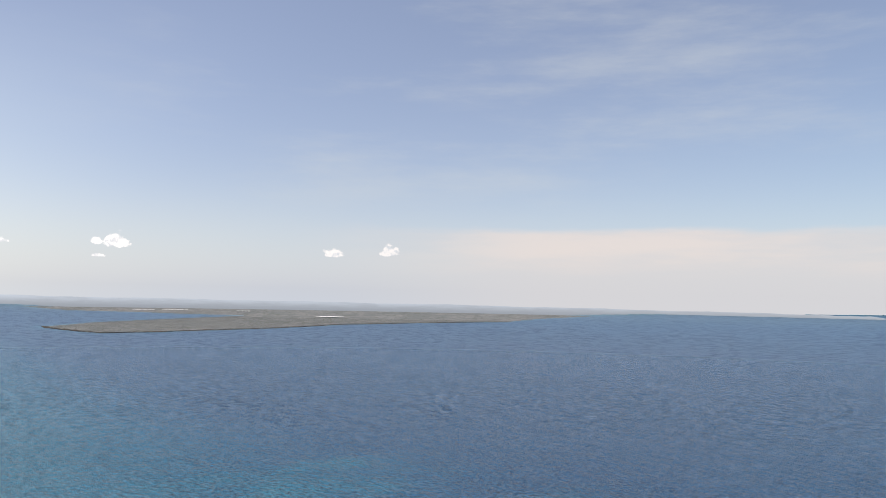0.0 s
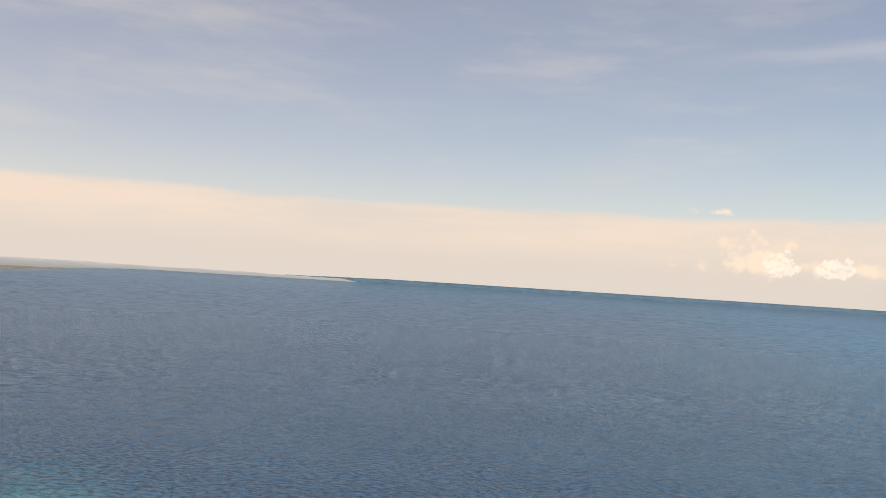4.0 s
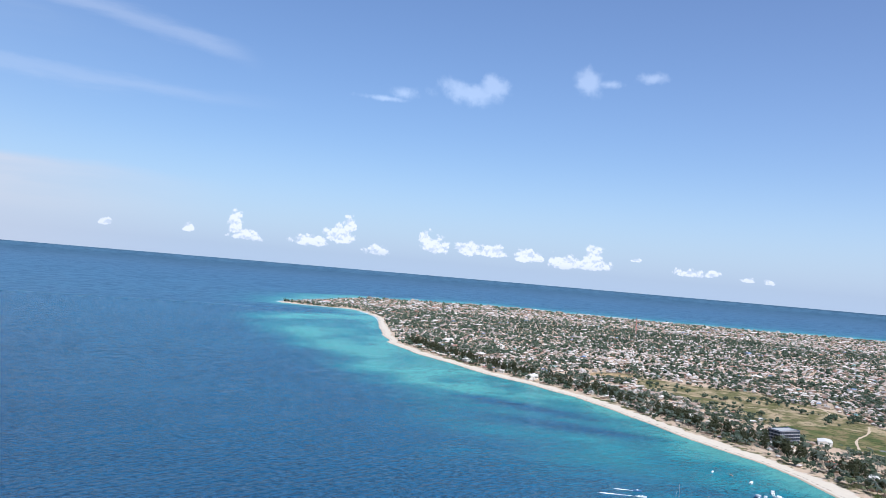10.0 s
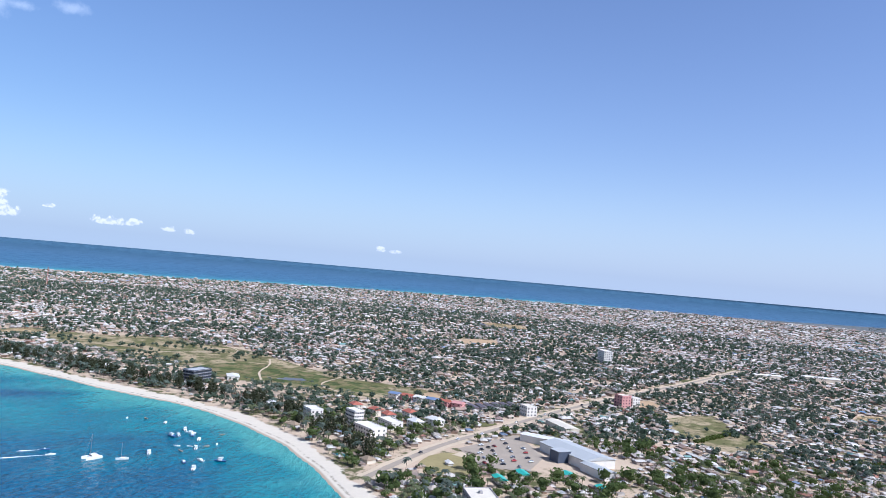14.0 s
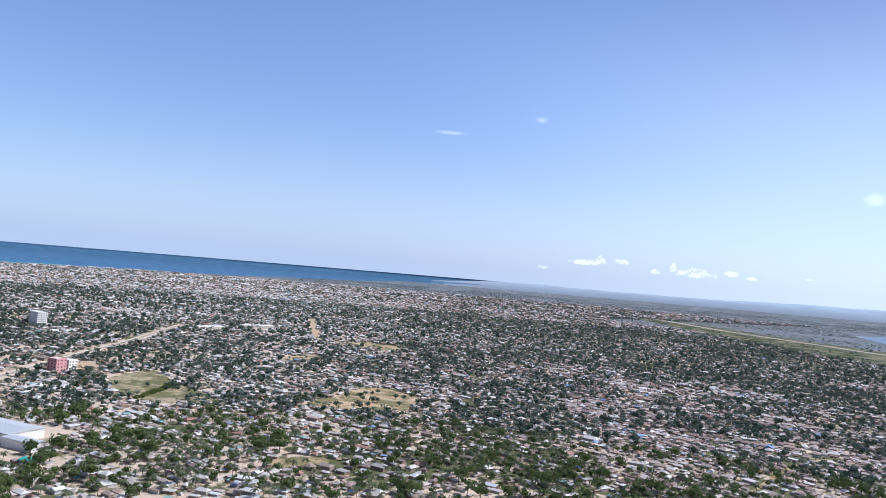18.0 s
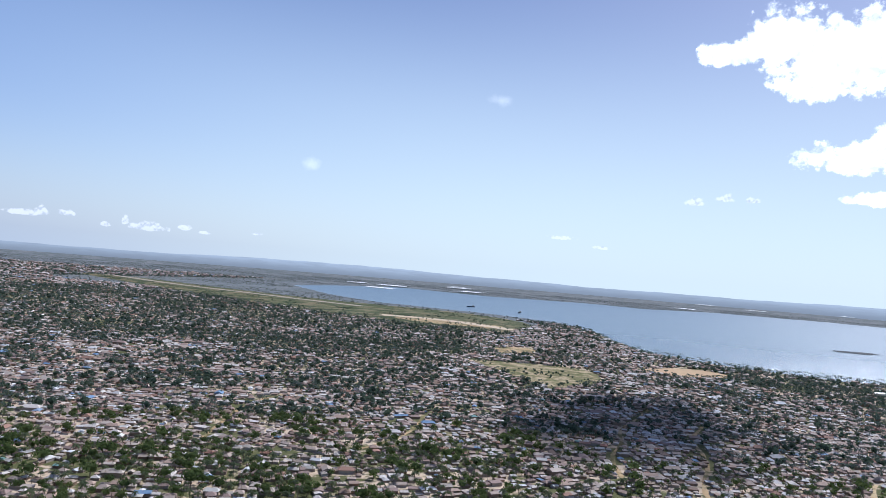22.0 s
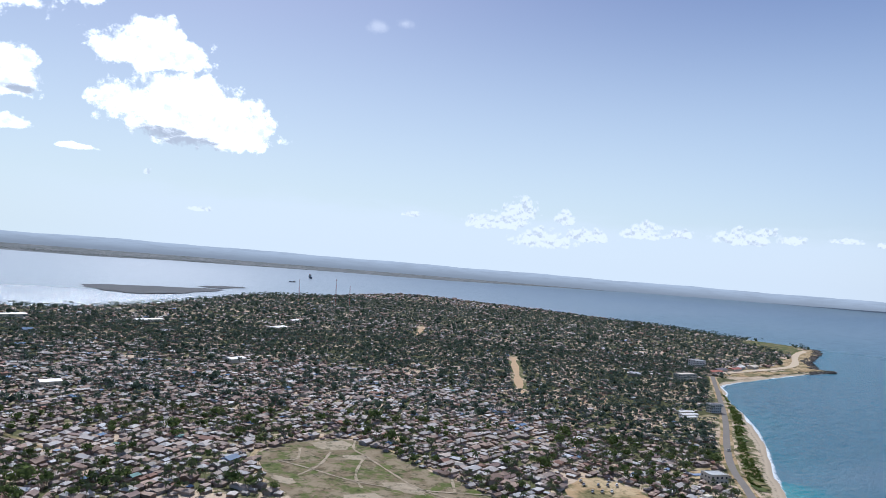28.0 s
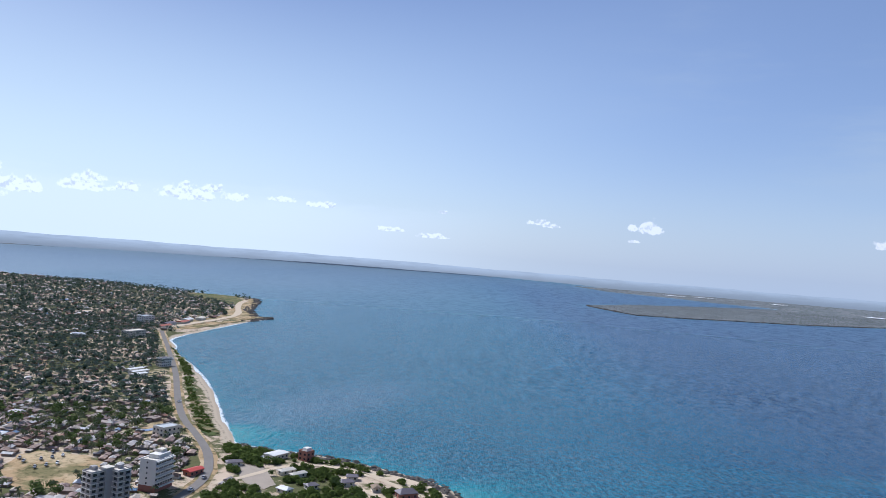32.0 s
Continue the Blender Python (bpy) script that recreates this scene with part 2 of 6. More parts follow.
heap = W.math("MULTIPLY_ADD", wisp, 1.0, W.math("MULTIPLY_ADD", W.math("SUBTRACT", heads, 0.92), 0.62, nearest_cloud(SEA_CLOUDS + TOWN_CLOUDS + EAST_CLOUDS + SOUTH_CLOUDS + WEST_CLOUDS, 2.6)))
great = W.math("MULTIPLY_ADD", wisp, 0.85, W.math("MULTIPLY_ADD", W.math("SUBTRACT", big_heads, 1.0), 0.5, nearest_cloud(GREAT_CLOUDS, 1.5)))
soft_ = W.math("MULTIPLY_ADD", W.math("SUBTRACT", W.noise(way, 44.0, 7, 0.62), 0.5), 2.2, nearest_cloud(SOFT_CLOUDS, 1.0))
grey_base = W.math("MULTIPLY_ADD", W.math("SUBTRACT", W.noise(way, 48.0, 7, 0.65, (1.0, 1.0, 2.2)), 0.5), 3.0, nearest_cloud(GREY_BASES, 1.0))
glowing = W.math("MULTIPLY_ADD", wisp, 0.9, W.math("MULTIPLY_ADD", W.math("SUBTRACT", big_heads, 0.95), 1.1, nearest_cloud(GLOWING_HEAP, 1.0)))
heap_on, great_on, soft_on = W.ramp01(heap, 1.04, 0.70), W.ramp01(great, 1.05, 0.78), W.math("MULTIPLY", W.ramp01(soft_, 1.25, 0.1), 0.8)
heap_on = W.math("MULTIPLY", W.math("MULTIPLY", heap_on, W.ramp01(lift, 0.2, 1.5)), W.math("MULTIPLY_ADD", bank, -0.45, 1.0))
heap_lit = W.ramp01(W.math("SUBTRACT", heads_up, heads), -0.42, 0.10)
great_lit = W.ramp01(W.math("SUBTRACT", big_heads_up, big_heads), -0.6, 0.05)
# haze near the horizon, wide and white below the sun
haze = W.math("POWER", W.math("SUBTRACT", 1.0, W.ramp01(lift, -1.0, 11.0)), 1.6)
toward = W.add("ShaderNodeVectorMath", {0: way, 1: (SUN_X, SUN_Y, SUN_Z)}, operation="DOT_PRODUCT").outputs["Value"]
white_haze = W.math("MULTIPLY", W.ramp01(toward, 0.22, 0.70), W.ramp01(lift, 23.0, 2.0))
# a camera's sky: the glare round the sun held back, the far side a little deeper
glare = W.math("SUBTRACT", 1.0, W.math("ADD", W.math("MULTIPLY", W.ramp01(toward, 0.25, 0.95), 0.36), W.math("MULTIPLY", W.ramp01(toward, -0.1, -0.9), 0.27)))
air = W.add("ShaderNodeVectorMath", {0: sky.outputs[0], "Scale": glare}, operation="SCALE").outputs[0]
air = W.mix(1.0, air, W.mix(W.ramp01(toward, -0.75, 0.1), (1.0, 1.0, 1.0), (1.13, 1.0, 0.99)), "MULTIPLY")
col = W.mix(W.math("MULTIPLY", haze, 0.66), air, W.mix(W.ramp01(toward, 0.0, 0.72), (4.0, 4.95, 6.3), (6.2, 7.1, 7.2)))
col = W.mix(W.math("MULTIPLY", white_haze, 0.68), col, (6.5, 7.4, 7.2))
col = W.mix(W.math("MULTIPLY", bank, 0.78), col, W.mix(bank_top, (4.75, 4.8, 4.95), (5.9, 5.3, 4.95)))
col = W.mix(W.math("MULTIPLY", low_bank, 0.62), col, (7.0, 7.5, 7.8))
thin = W.math("MULTIPLY", W.math("MULTIPLY", W.ramp01(yaw, -30.0, 0.0), W.ramp01(yaw, 110.0, 70.0)), W.math("MULTIPLY_ADD", streak, 0.32, 0.12))
col = W.mix(thin, col, (4.55, 4.95, 5.05))
col = W.mix(W.math("MULTIPLY", veil, 0.24), col, (5.6, 5.8, 6.2))
col = W.mix(W.math("MULTIPLY", W.ramp01(glowing, 1.15, 0.3), 0.62), col, (6.9, 6.2, 5.4))
col = W.mix(soft_on, col, W.mix(1.0, col, (2.2, 1.95, 1.45), "ADD"))
col = W.mix(W.math("MULTIPLY", heap_on, 0.95), col, W.mix(heap_lit, W.mix(0.75, col, (5.5, 5.8, 6.2)), W.mix(W.ramp01(toward, 0.0, 0.6), (7.4, 7.3, 7.2), (8.2, 8.5, 8.7))))
col = W.mix(great_on, col, W.mix(W.math("MULTIPLY", W.ramp01(grey_base, 1.25, 0.45), 0.92), W.mix(great_lit, (8.4, 8.6, 8.8), (12.0, 12.0, 12.0)), (4.3, 4.6, 5.0)))
back = W.add("ShaderNodeBackground", {0: col, 1: 0.107})
W.add("ShaderNodeOutputWorld", {0: back})

sun = new("sun", bpy.data.lights.new("sun", "SUN"))
sun.data.energy, sun.data.angle, sun.data.color = 5.0, radians(0.53), (1.0, 0.94, 0.84)
ya, ha = radians(SUN_YAW), radians(SUN_HEIGHT)
SUN_WAY = Vector((-math.sin(ya) * math.cos(ha), math.cos(ya) * math.cos(ha), math.sin(ha)))
sun.matrix_world = look(SUN_WAY * 900, (0, 0, 0))


# ---- materials ----
def material(name):
    m = bpy.data.materials.new(name)
    m.use_nodes = True
    n = Nodes(m.node_tree)
    return m, n


def finish(n, color, rough=0.8, metal=0.0, bump=None, height=0.1, strength=0.5, **more):
    p = n.add("ShaderNodeBsdfPrincipled", {"Base Color": color, "Roughness": rough, "Metallic": metal})
    if isinstance(rough, float) and rough > 0.83:
        p.inputs["Specular IOR Level"].default_value = 0.08
    for key, value in more.items():
        n.put(p.inputs[key.replace("_", " ")], value)
    if bump is not None:
        b = n.add("ShaderNodeBump", {"Height": bump, "Distance": height, "Strength": strength})
        n.put(p.inputs["Normal"], b.outputs[0])
    n.add("ShaderNodeOutputMaterial", {0: p})
    return p


def plain(name, color, rough=0.7, vary=0.25, scale=0.6, metal=0.0, grain=0.05):
    """A worn painted or plastered surface: colour that drifts at two scales, slight relief."""
    m, n = material(name)
    where = n.add("ShaderNodeTexCoord").outputs["Object"]
    big, fine = n.noise(where, scale, 4), n.noise(where, scale * 9, 3)
    dark = tuple(c * (1 - vary) for c in color)
    c = n.mix(n.math("MULTIPLY_ADD", fine, 0.35, n.math("MULTIPLY", big, 0.65)), dark, tuple(min(1, c * (1 + vary * 0.6)) for c in color))
    finish(n, c, rough, metal, fine, grain)
    return m


def world_place(n):
    return n.add("ShaderNodeNewGeometry").outputs["Position"]


def roof_material(name, stops, per_object=False):
    """Sheet and thatch roofs, one tone a roof, with ribs, streaks of rust and dust."""
    m, n = material(name)
    pick = n.add("ShaderNodeObjectInfo").outputs["Random"] if per_object else n.add("ShaderNodeNewGeometry").outputs["Random Per Island"]
    tone = n.steps(pick, stops, True)
    where = world_place(n)
    stain, fine = n.noise(where, 0.35, 4), n.noise(where, 2.2, 3)
    c = n.mix(n.math("MULTIPLY", n.ramp01(stain, 0.5, 0.8), 0.4), tone, (0.2, 0.13, 0.09))
    c = n.mix(n.math("MULTIPLY", fine, 0.18), c, (0.12, 0.11, 0.1))
    finish(n, c, 0.85, 0.0, fine, 0.06, 0.5, Specular_IOR_Level=0.2)
    return m


MIXED = [(0.0, (0.49, 0.455, 0.405)), (0.18, (0.34, 0.31, 0.275)), (0.30, (0.51, 0.485, 0.445)), (0.46, (0.42, 0.365, 0.305)), (0.60, (0.28, 0.215, 0.17)),
         (0.70, (0.60, 0.575, 0.53)), (0.83, (0.32, 0.245, 0.18)), (0.89, (0.31, 0.155, 0.11)), (0.925, (0.20, 0.26, 0.35)), (0.945, (0.18, 0.31, 0.285)), (0.96, (0.46, 0.425, 0.385))]
BROWN = [(0.0, (0.36, 0.285, 0.235)), (0.18, (0.26, 0.185, 0.16)), (0.34, (0.45, 0.375, 0.315)), (0.50, (0.37, 0.265, 0.205)), (0.62, (0.53, 0.475, 0.43)),
         (0.75, (0.24, 0.165, 0.125)), (0.84, (0.52, 0.49, 0.465)), (0.91, (0.29, 0.165, 0.12)), (0.95, (0.58, 0.58, 0.58)), (0.982, (0.16, 0.25, 0.38))]
ROOF_MIXED, ROOF_BROWN = roof_material("roof_sheet_mixed", MIXED), roof_material("roof_thatch_and_rust", BROWN)
ROOF_MIXED_1, ROOF_BROWN_1 = roof_material("roof_sheet_single", MIXED, True), roof_material("roof_thatch_single", BROWN, True)


def wall_material(name, per_object=False):
    m, n = material(name)
    pick = n.add("ShaderNodeObjectInfo").outputs["Random"] if per_object else n.add("ShaderNodeNewGeometry").outputs["Random Per Island"]
    tone = n.steps(pick, [(0.0, (0.27, 0.21, 0.165)), (0.35, (0.36, 0.32, 0.28)), (0.6, (0.21, 0.145, 0.105)), (0.82, (0.55, 0.52, 0.48)), (0.92, (0.32, 0.28, 0.25))], True)
    where = world_place(n)
    finish(n, n.mix(n.math("MULTIPLY", n.noise(where, 0.9, 4), 0.5), tone, (0.28, 0.2, 0.14)), 0.9)
    return m


WALL, WALL_1 = wall_material("mud_and_plaster_walls"), wall_material("plaster_wall_single", True)


def leaf_material(name, dark, light, per_object=False):
    m, n = material(name)
    geo = n.add("ShaderNodeNewGeometry")
    where = geo.outputs["Position"]
    pick = n.add("ShaderNodeObjectInfo").outputs["Random"] if per_object else geo.outputs["Random Per Island"]
    c = n.mix(n.math("MULTIPLY_ADD", pick, 0.6, n.math("MULTIPLY", n.noise(where, 0.05, 3), 0.5)), dark, light)
    c = n.mix(n.math("MULTIPLY", n.noise(where, 0.8, 3), 0.4), c, tuple(d * 0.6 for d in dark))
    d = n.add("ShaderNodeBsdfDiffuse", {0: c, 1: 0.9})
    s = n.add("ShaderNodeBsdfTranslucent", {0: c})
    n.add("ShaderNodeOutputMaterial", {0: n.add("ShaderNodeMixShader", {0: 0.42, 1: d, 2: s})})
    return m


# leaves of the farther trees, with bluish distance haze put into their colour
HAZED_LEAF = leaf_material("hazed_broad_leaves", (0.052, 0.086, 0.066), (0.165, 0.205, 0.135))
HAZED_PALM = leaf_material("hazed_palm_fronds", (0.078, 0.110, 0.098), (0.20, 0.23, 0.175))
# the same leaves for the nearest trees, greener and without that haze
NEAR_LEAF = leaf_material("near_broad_leaves", (0.062, 0.095, 0.036), (0.20, 0.245, 0.085))
NEAR_PALM = leaf_material("near_palm_fronds", (0.092, 0.120, 0.066), (0.24, 0.26, 0.14))
PINE = leaf_material("casuarina_needles", (0.05, 0.058, 0.035), (0.10, 0.105, 0.06))
SHRUB = leaf_material("shrub_leaves", (0.075, 0.105, 0.032), (0.20, 0.25, 0.065))
BARK = plain("palm_bark", (0.20, 0.16, 0.12), 0.9)


# ---- the plan ----
EYE = Vector((-3.0, -3.0, 149.0))
NEAR_RADIUS, FAR_ROOM = 2400.0, 2350.0


def lay(x, y, h=0.0):
    """The true place (x, y, height) laid into the model. Past 2.4 km the land and sea draw together and rise
    gently, so that 24 km of distance fit into 4.75 km and keep their bearing and their height in the view."""
    x, y, h = np.broadcast_arrays(np.asarray(x, float), np.asarray(y, float), np.asarray(h, float))
    dx, dy = x - EYE.x, y - EYE.y
    d = np.maximum(np.hypot(dx, dy), 1e-6)
    r = np.where(d > NEAR_RADIUS, NEAR_RADIUS + FAR_ROOM * (1 - np.exp(-(np.maximum(d, NEAR_RADIUS) - NEAR_RADIUS) / FAR_ROOM)), d)
    k = r / d
    return np.stack([EYE.x + dx * k, EYE.y + dy * k, EYE.z * (1 - k) + h * k], -1), k


def polar(yaw_deg, dist):
    a = np.radians(yaw_deg)
    return EYE.x - np.sin(a) * dist, EYE.y + np.cos(a) * dist


BAY = [(1520, 2140), (1570, 2040), (1660, 1930), (1550, 1720), (1480, 1617), (1294, 1403), (1196, 1287), (1053, 1112), (984, 970), (935, 822), (905, 740),
       (888, 640), (862, 545), (840, 493), (795, 410), (759, 344), (725, 264), (693, 212), (652, 168), (594, 120), (545, 90), (490, 63), (440, 40)]
UNSEEN = [(300, -40), (150, -100), (0, -130), (-180, -120), (-350, -50), (-440, 10)]
WEST = [(-493, 4), (-506, -1), (-525, -17), (-537, -41), (-557, -76), (-567, -107), (-572, -143), (-580, -170), (-595, -176), (-648, -199), (-755, -242),
        (-850, -284), (-945, -335), (-1020, -385), (-1100, -412), (-1160, -445), (-1260, -448), (-1417, -437), (-1530, -430), (-1640, -408), (-1668, -420), (-1660, -445),
        (-1744, -473), (-1800, -500), (-1897, -520), (-1990, -535), (-2160, -574), (-2236, -600), (-2290, -657)]
WEST_BACK = [(-2330, -831), (-2400, -961), (-2520, -1291), (-2590, -1707), (-2600, -2150), (-2560, -2420), (-2361, -2400), (-1815, -2187), (-1450, -2100), (-1250, -1950),
             (-920, -1720), (-720, -1610), (-460, -1600), (-340, -1630), (-220, -1700), (-121, -1800), (-60, -2000), (10, -2380), (165, -2720), (390, -2870), (620, -2930),
             (880, -2990), (1190, -3270), (1690, -4000)]
BAY_FAR = [(1650, -4600), (1451, -5400), (764, -5074), (88, -5500), (-247, -5300), (-780, -5900), (-1606, -6000), (-2500, -5500), (-3100, -5700), (-4550, -5350),
           (-5400, -4700), (-7250, -4600), (-8600, -3900), (-9500, -3100), (-11500, -2000), (-11500, 0), (-9800, 1200), (-7200, 1350), (-6600, 1800), (-6045, 2001), (-5700, 2350)]
SPIT = [(-5004, 1650), (-4282, 960), (-3700, 600), (-3560, 590), (-3200, 660), (-3071, 703), (-3121, 924), (-3237, 1147), (-3359, 1483), (-3586, 1832), (-3794, 2113),
        (-4020, 2856), (-4204, 3746), (-4889, 4685), (-5974, 6610), (-6750, 8607), (-7640, 12044), (-8000, 18000), (-7500, 26000)]
OCEAN = [(30000, -24000), (12000, -12000), (8500, -6500), (6300, -4000), (5600, -2700), (5350, -2300), (5000, -1400), (4850, -600), (4500, 150), (4130, 740), (3680, 1250),
         (3300, 1680), (3120, 1970), (3000, 2340), (2650, 2540), (2310, 2640), (1610, 2250), (1530, 2190)]
FAR_EDGE = [(-30000, 26000), (-30000, -30000), (30000, -30000)]
COAST = np.array(BAY + UNSEEN + WEST + WEST_BACK + BAY_FAR + SPIT + FAR_EDGE + OCEAN, float)


def shore_distance(x, y, ring=COAST):
    """Metres to the coast: positive on land, negative at sea."""
    x, y = np.asarray(x, float).ravel(), np.asarray(y, float).ravel()
    best, inside = np.full(x.shape, 1e18), np.zeros(x.shape, bool)
    for (ax, ay), (bx, by) in zip(ring, np.roll(ring, -1, 0)):
        ex, ey = bx - ax, by - ay
        u = np.clip(((x - ax) * ex + (y - ay) * ey) / max(ex * ex + ey * ey, 1e-9), 0, 1)
        best = np.minimum(best, (x - ax - u * ex) ** 2 + (y - ay - u * ey) ** 2)
        if ay != by:
            inside ^= ((ay > y) != (by > y)) & (x < ex * (y - ay) / ey + ax)
    return np.where(inside, 1, -1) * np.sqrt(best)


def wobble(x, y, size, seed=0.0):
    """Smooth, cheap noise of about -1 to 1."""
    a, b = x / size + seed, y / size - seed * 1.7
    return (np.sin(a * 1.7 + 1.3 * np.sin(b * 1.1 + seed)) + np.sin(b * 2.1 + 1.7 * np.sin(a * 0.9)) + np.sin((a + b) * 3.3 + seed) * 0.6 + np.sin((a - b) * 5.1) * 0.4) / 3


def land_height(x, y, sd=None):
    sd = shore_distance(x, y).reshape(np.shape(x)) if sd is None else sd
    d = np.hypot(x - EYE.x, y - EYE.y)
    soft = np.clip(1 + (d - 1200) / 900, 1, 6)
    return np.where(sd > 0, 2.6 * np.tanh(sd / (22 * soft)), np.maximum(sd * 0.06, -6))


def mesh_from(name, verts, faces, mats, index=None, smooth=False):
    me = bpy.data.meshes.new(name)
    verts, faces = np.asarray(verts, np.float32), np.asarray(faces, np.int32)
    me.vertices.add(len(verts))
    me.vertices.foreach_set("co", verts.ravel())
    me.loops.add(faces.size)
    me.loops.foreach_set("vertex_index", faces.ravel())
    me.polygons.add(len(faces))
    me.polygons.foreach_set("loop_start", np.arange(0, faces.size, faces.shape[1], dtype=np.int32))
    if index is not None:
        me.polygons.foreach_set("material_index", np.asarray(index, np.int32))
    me.polygons.foreach_set("use_smooth", np.full(len(faces), smooth, bool))
    for m in mats:
        me.materials.append(m)
    me.update(calc_edges=True)
    return me


def grid_faces(rows, cols, closed):
    i, j = np.meshgrid(np.arange(rows - 1), np.arange(cols if closed else cols - 1), indexing="ij")
    k = (j + 1) % cols
    return np.stack([i * cols + j, i * cols + k, (i + 1) * cols + k, (i + 1) * cols + j], -1).reshape(-1, 4)


def attribute(me, name, values):
    a = me.attributes.new(name, "FLOAT", "POINT")
    a.data.foreach_set("value", np.asarray(values, np.float32).ravel())


# sea: one sheet out to the horizon
sea_yaw, sea_far = np.arange(0, 360, 0.9), np.concatenate([[0.02, 60, 150, 250, 330], np.geomspace(380, 23800, 160)])
dd, yy = np.meshgrid(sea_far, sea_yaw, indexing="ij")
sx, sy = polar(yy, dd)
sea_sd = shore_distance(sx, sy).reshape(sx.shape)
sv, _ = lay(sx, sy, 0.0)
# reefs and sand bars: bright water off the point, along the beach, in front of the west beach
out = -sea_sd
shallow = np.exp(-np.clip(out, 0, None) / np.clip(40 + 0.02 * dd, 40, 90))


def patch(cx, cy, rx, ry, turn=0.0):
    c, s = math.cos(radians(turn)), math.sin(radians(turn))
    u, v = ((sx - cx) * c + (sy - cy) * s) / rx, (-(sx - cx) * s + (sy - cy) * c) / ry
    return np.exp(-(u * u + v * v) ** 1.2 * (1 + 0.5 * wobble(sx, sy, 140, 2)))


shallow += 0.8 * patch(1330, 1650, 240, 110, 5) + 0.72 * patch(1000, 1300, 110, 380, -24) + 0.6 * patch(840, 880, 70, 280, -20) + 0.45 * patch(770, 620, 60, 220, -8) + 0.25 * patch(640, 400, 150, 460, -22)
shallow += 0.32 * patch(-575, 260, 110, 210, 30) + 0.26 * patch(-320, 320, 170, 120) + 0.15 * patch(-690, -110, 60, 300, 68) + 0.14 * patch(-900, -180, 160, 420, 70)
shallow += 0.9 * np.exp(-np.clip(out, 0, None) / 320) * (sx > 1500) * (sy < 2800) * np.clip((sx - 1500) / 600, 0, 1)
grass_bed = 0.9 * patch(733, 540, 22, 120, 9) + 0.6 * patch(700, 400, 22, 90, 25) + 0.5 * patch(1230, 1560, 160, 18, 8) + 0.5 * patch(1000, 1150, 30, 120, -24)
shallow = (shallow * np.where(sx < -450, np.where(sx < -640, 0.2, 0.5), 1.0) - grass_bed) * (1 + 0.45 * wobble(sx, sy, 90, 5) + 0.3 * wobble(sx, sy, 34, 9)) * np.where(sy < -1100, 0.0, 1.0)
# paler bay: reflected sky put into the water colour; silt off the west beach
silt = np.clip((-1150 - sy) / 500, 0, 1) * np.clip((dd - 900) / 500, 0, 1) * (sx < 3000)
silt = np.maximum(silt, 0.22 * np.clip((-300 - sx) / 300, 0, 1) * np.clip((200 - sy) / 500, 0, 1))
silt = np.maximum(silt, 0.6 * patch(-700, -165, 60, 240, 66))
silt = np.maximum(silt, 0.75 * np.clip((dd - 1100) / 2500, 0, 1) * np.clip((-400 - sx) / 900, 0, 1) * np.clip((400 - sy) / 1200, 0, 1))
sea_faces = grid_faces(len(sea_far), len(sea_yaw), True)[:, ::-1]
sea_faces = sea_faces[(sea_sd.ravel()[sea_faces] < 250).any(1)]
sea_mesh = mesh_from("sea", sv.reshape(-1, 3), sea_faces, [], smooth=True)
attribute(sea_mesh, "shallow", np.clip(shallow, -0.3, 1.6))
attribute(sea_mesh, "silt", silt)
attribute(sea_mesh, "shore", sea_sd)
attribute(sea_mesh, "range", dd)
attribute(sea_mesh, "surf", ((sx < -560) & (sx > -1900) & (sy < -100)) * 1.0 + ((sx > 1400) & (sy > 0)) * 0.7)
SEA, n = material("sea_water")
where = world_place(n)
near = n.add("ShaderNodeAttribute", attribute_name="shallow").outputs["Fac"]
shore = n.add("ShaderNodeAttribute", attribute_name="shore").outputs["Fac"]
away = n.ramp01(n.add("ShaderNodeAttribute", attribute_name="range").outputs["Fac"], 500.0, 3500.0)
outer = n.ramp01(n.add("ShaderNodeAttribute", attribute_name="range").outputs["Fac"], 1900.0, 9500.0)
silty_sheen = n.add("ShaderNodeAttribute", attribute_name="silt").outputs["Fac"]
deep = n.mix(n.noise(where, 0.004, 4, 0.6), (0.007, 0.068, 0.148), (0.009, 0.100, 0.185))
spot_ = n.add("ShaderNodeSeparateXYZ", {0: where}).outputs
open_sea = n.math("MULTIPLY", n.ramp01(spot_[0], 800.0, -300.0), n.ramp01(spot_[1], -100.0, 500.0))
deep = n.mix(n.math("MULTIPLY", open_sea, 0.8), deep, n.mix(n.noise(where, 0.004, 4, 0.6), (0.017, 0.044, 0.098), (0.020, 0.056, 0.118)))
deep = n.mix(n.math("MULTIPLY", n.ramp01(spot_[0], -250.0, -600.0), n.ramp01(spot_[1], 400.0, 0.0)), deep, (0.014, 0.095, 0.145))
# far water: haze and grazing sky sheen painted in as a paler blue
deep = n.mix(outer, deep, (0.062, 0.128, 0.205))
# pale grey tone for silt and for the painted sky reflection
deep = n.mix(silty_sheen, deep, (0.095, 0.15, 0.20))
drift = n.math("ADD", near, n.math("MULTIPLY", n.math("SUBTRACT", n.noise(where, 0.016, 5, 0.6), 0.5), n.math("MULTIPLY", near, 1.3)))
c = n.mix(n.ramp01(drift, 0.02, 0.55), deep, (0.012, 0.165, 0.205))
c = n.mix(n.ramp01(drift, 0.4, 1.15), c, (0.075, 0.31, 0.285))
c = n.mix(n.math("MULTIPLY", n.ramp01(drift, -0.02, -0.14), 0.7), c, (0.004, 0.022, 0.055))
surf = n.math("ADD", shore, n.math("MULTIPLY", n.noise(where, 0.05, 5, 0.7), 6.0))
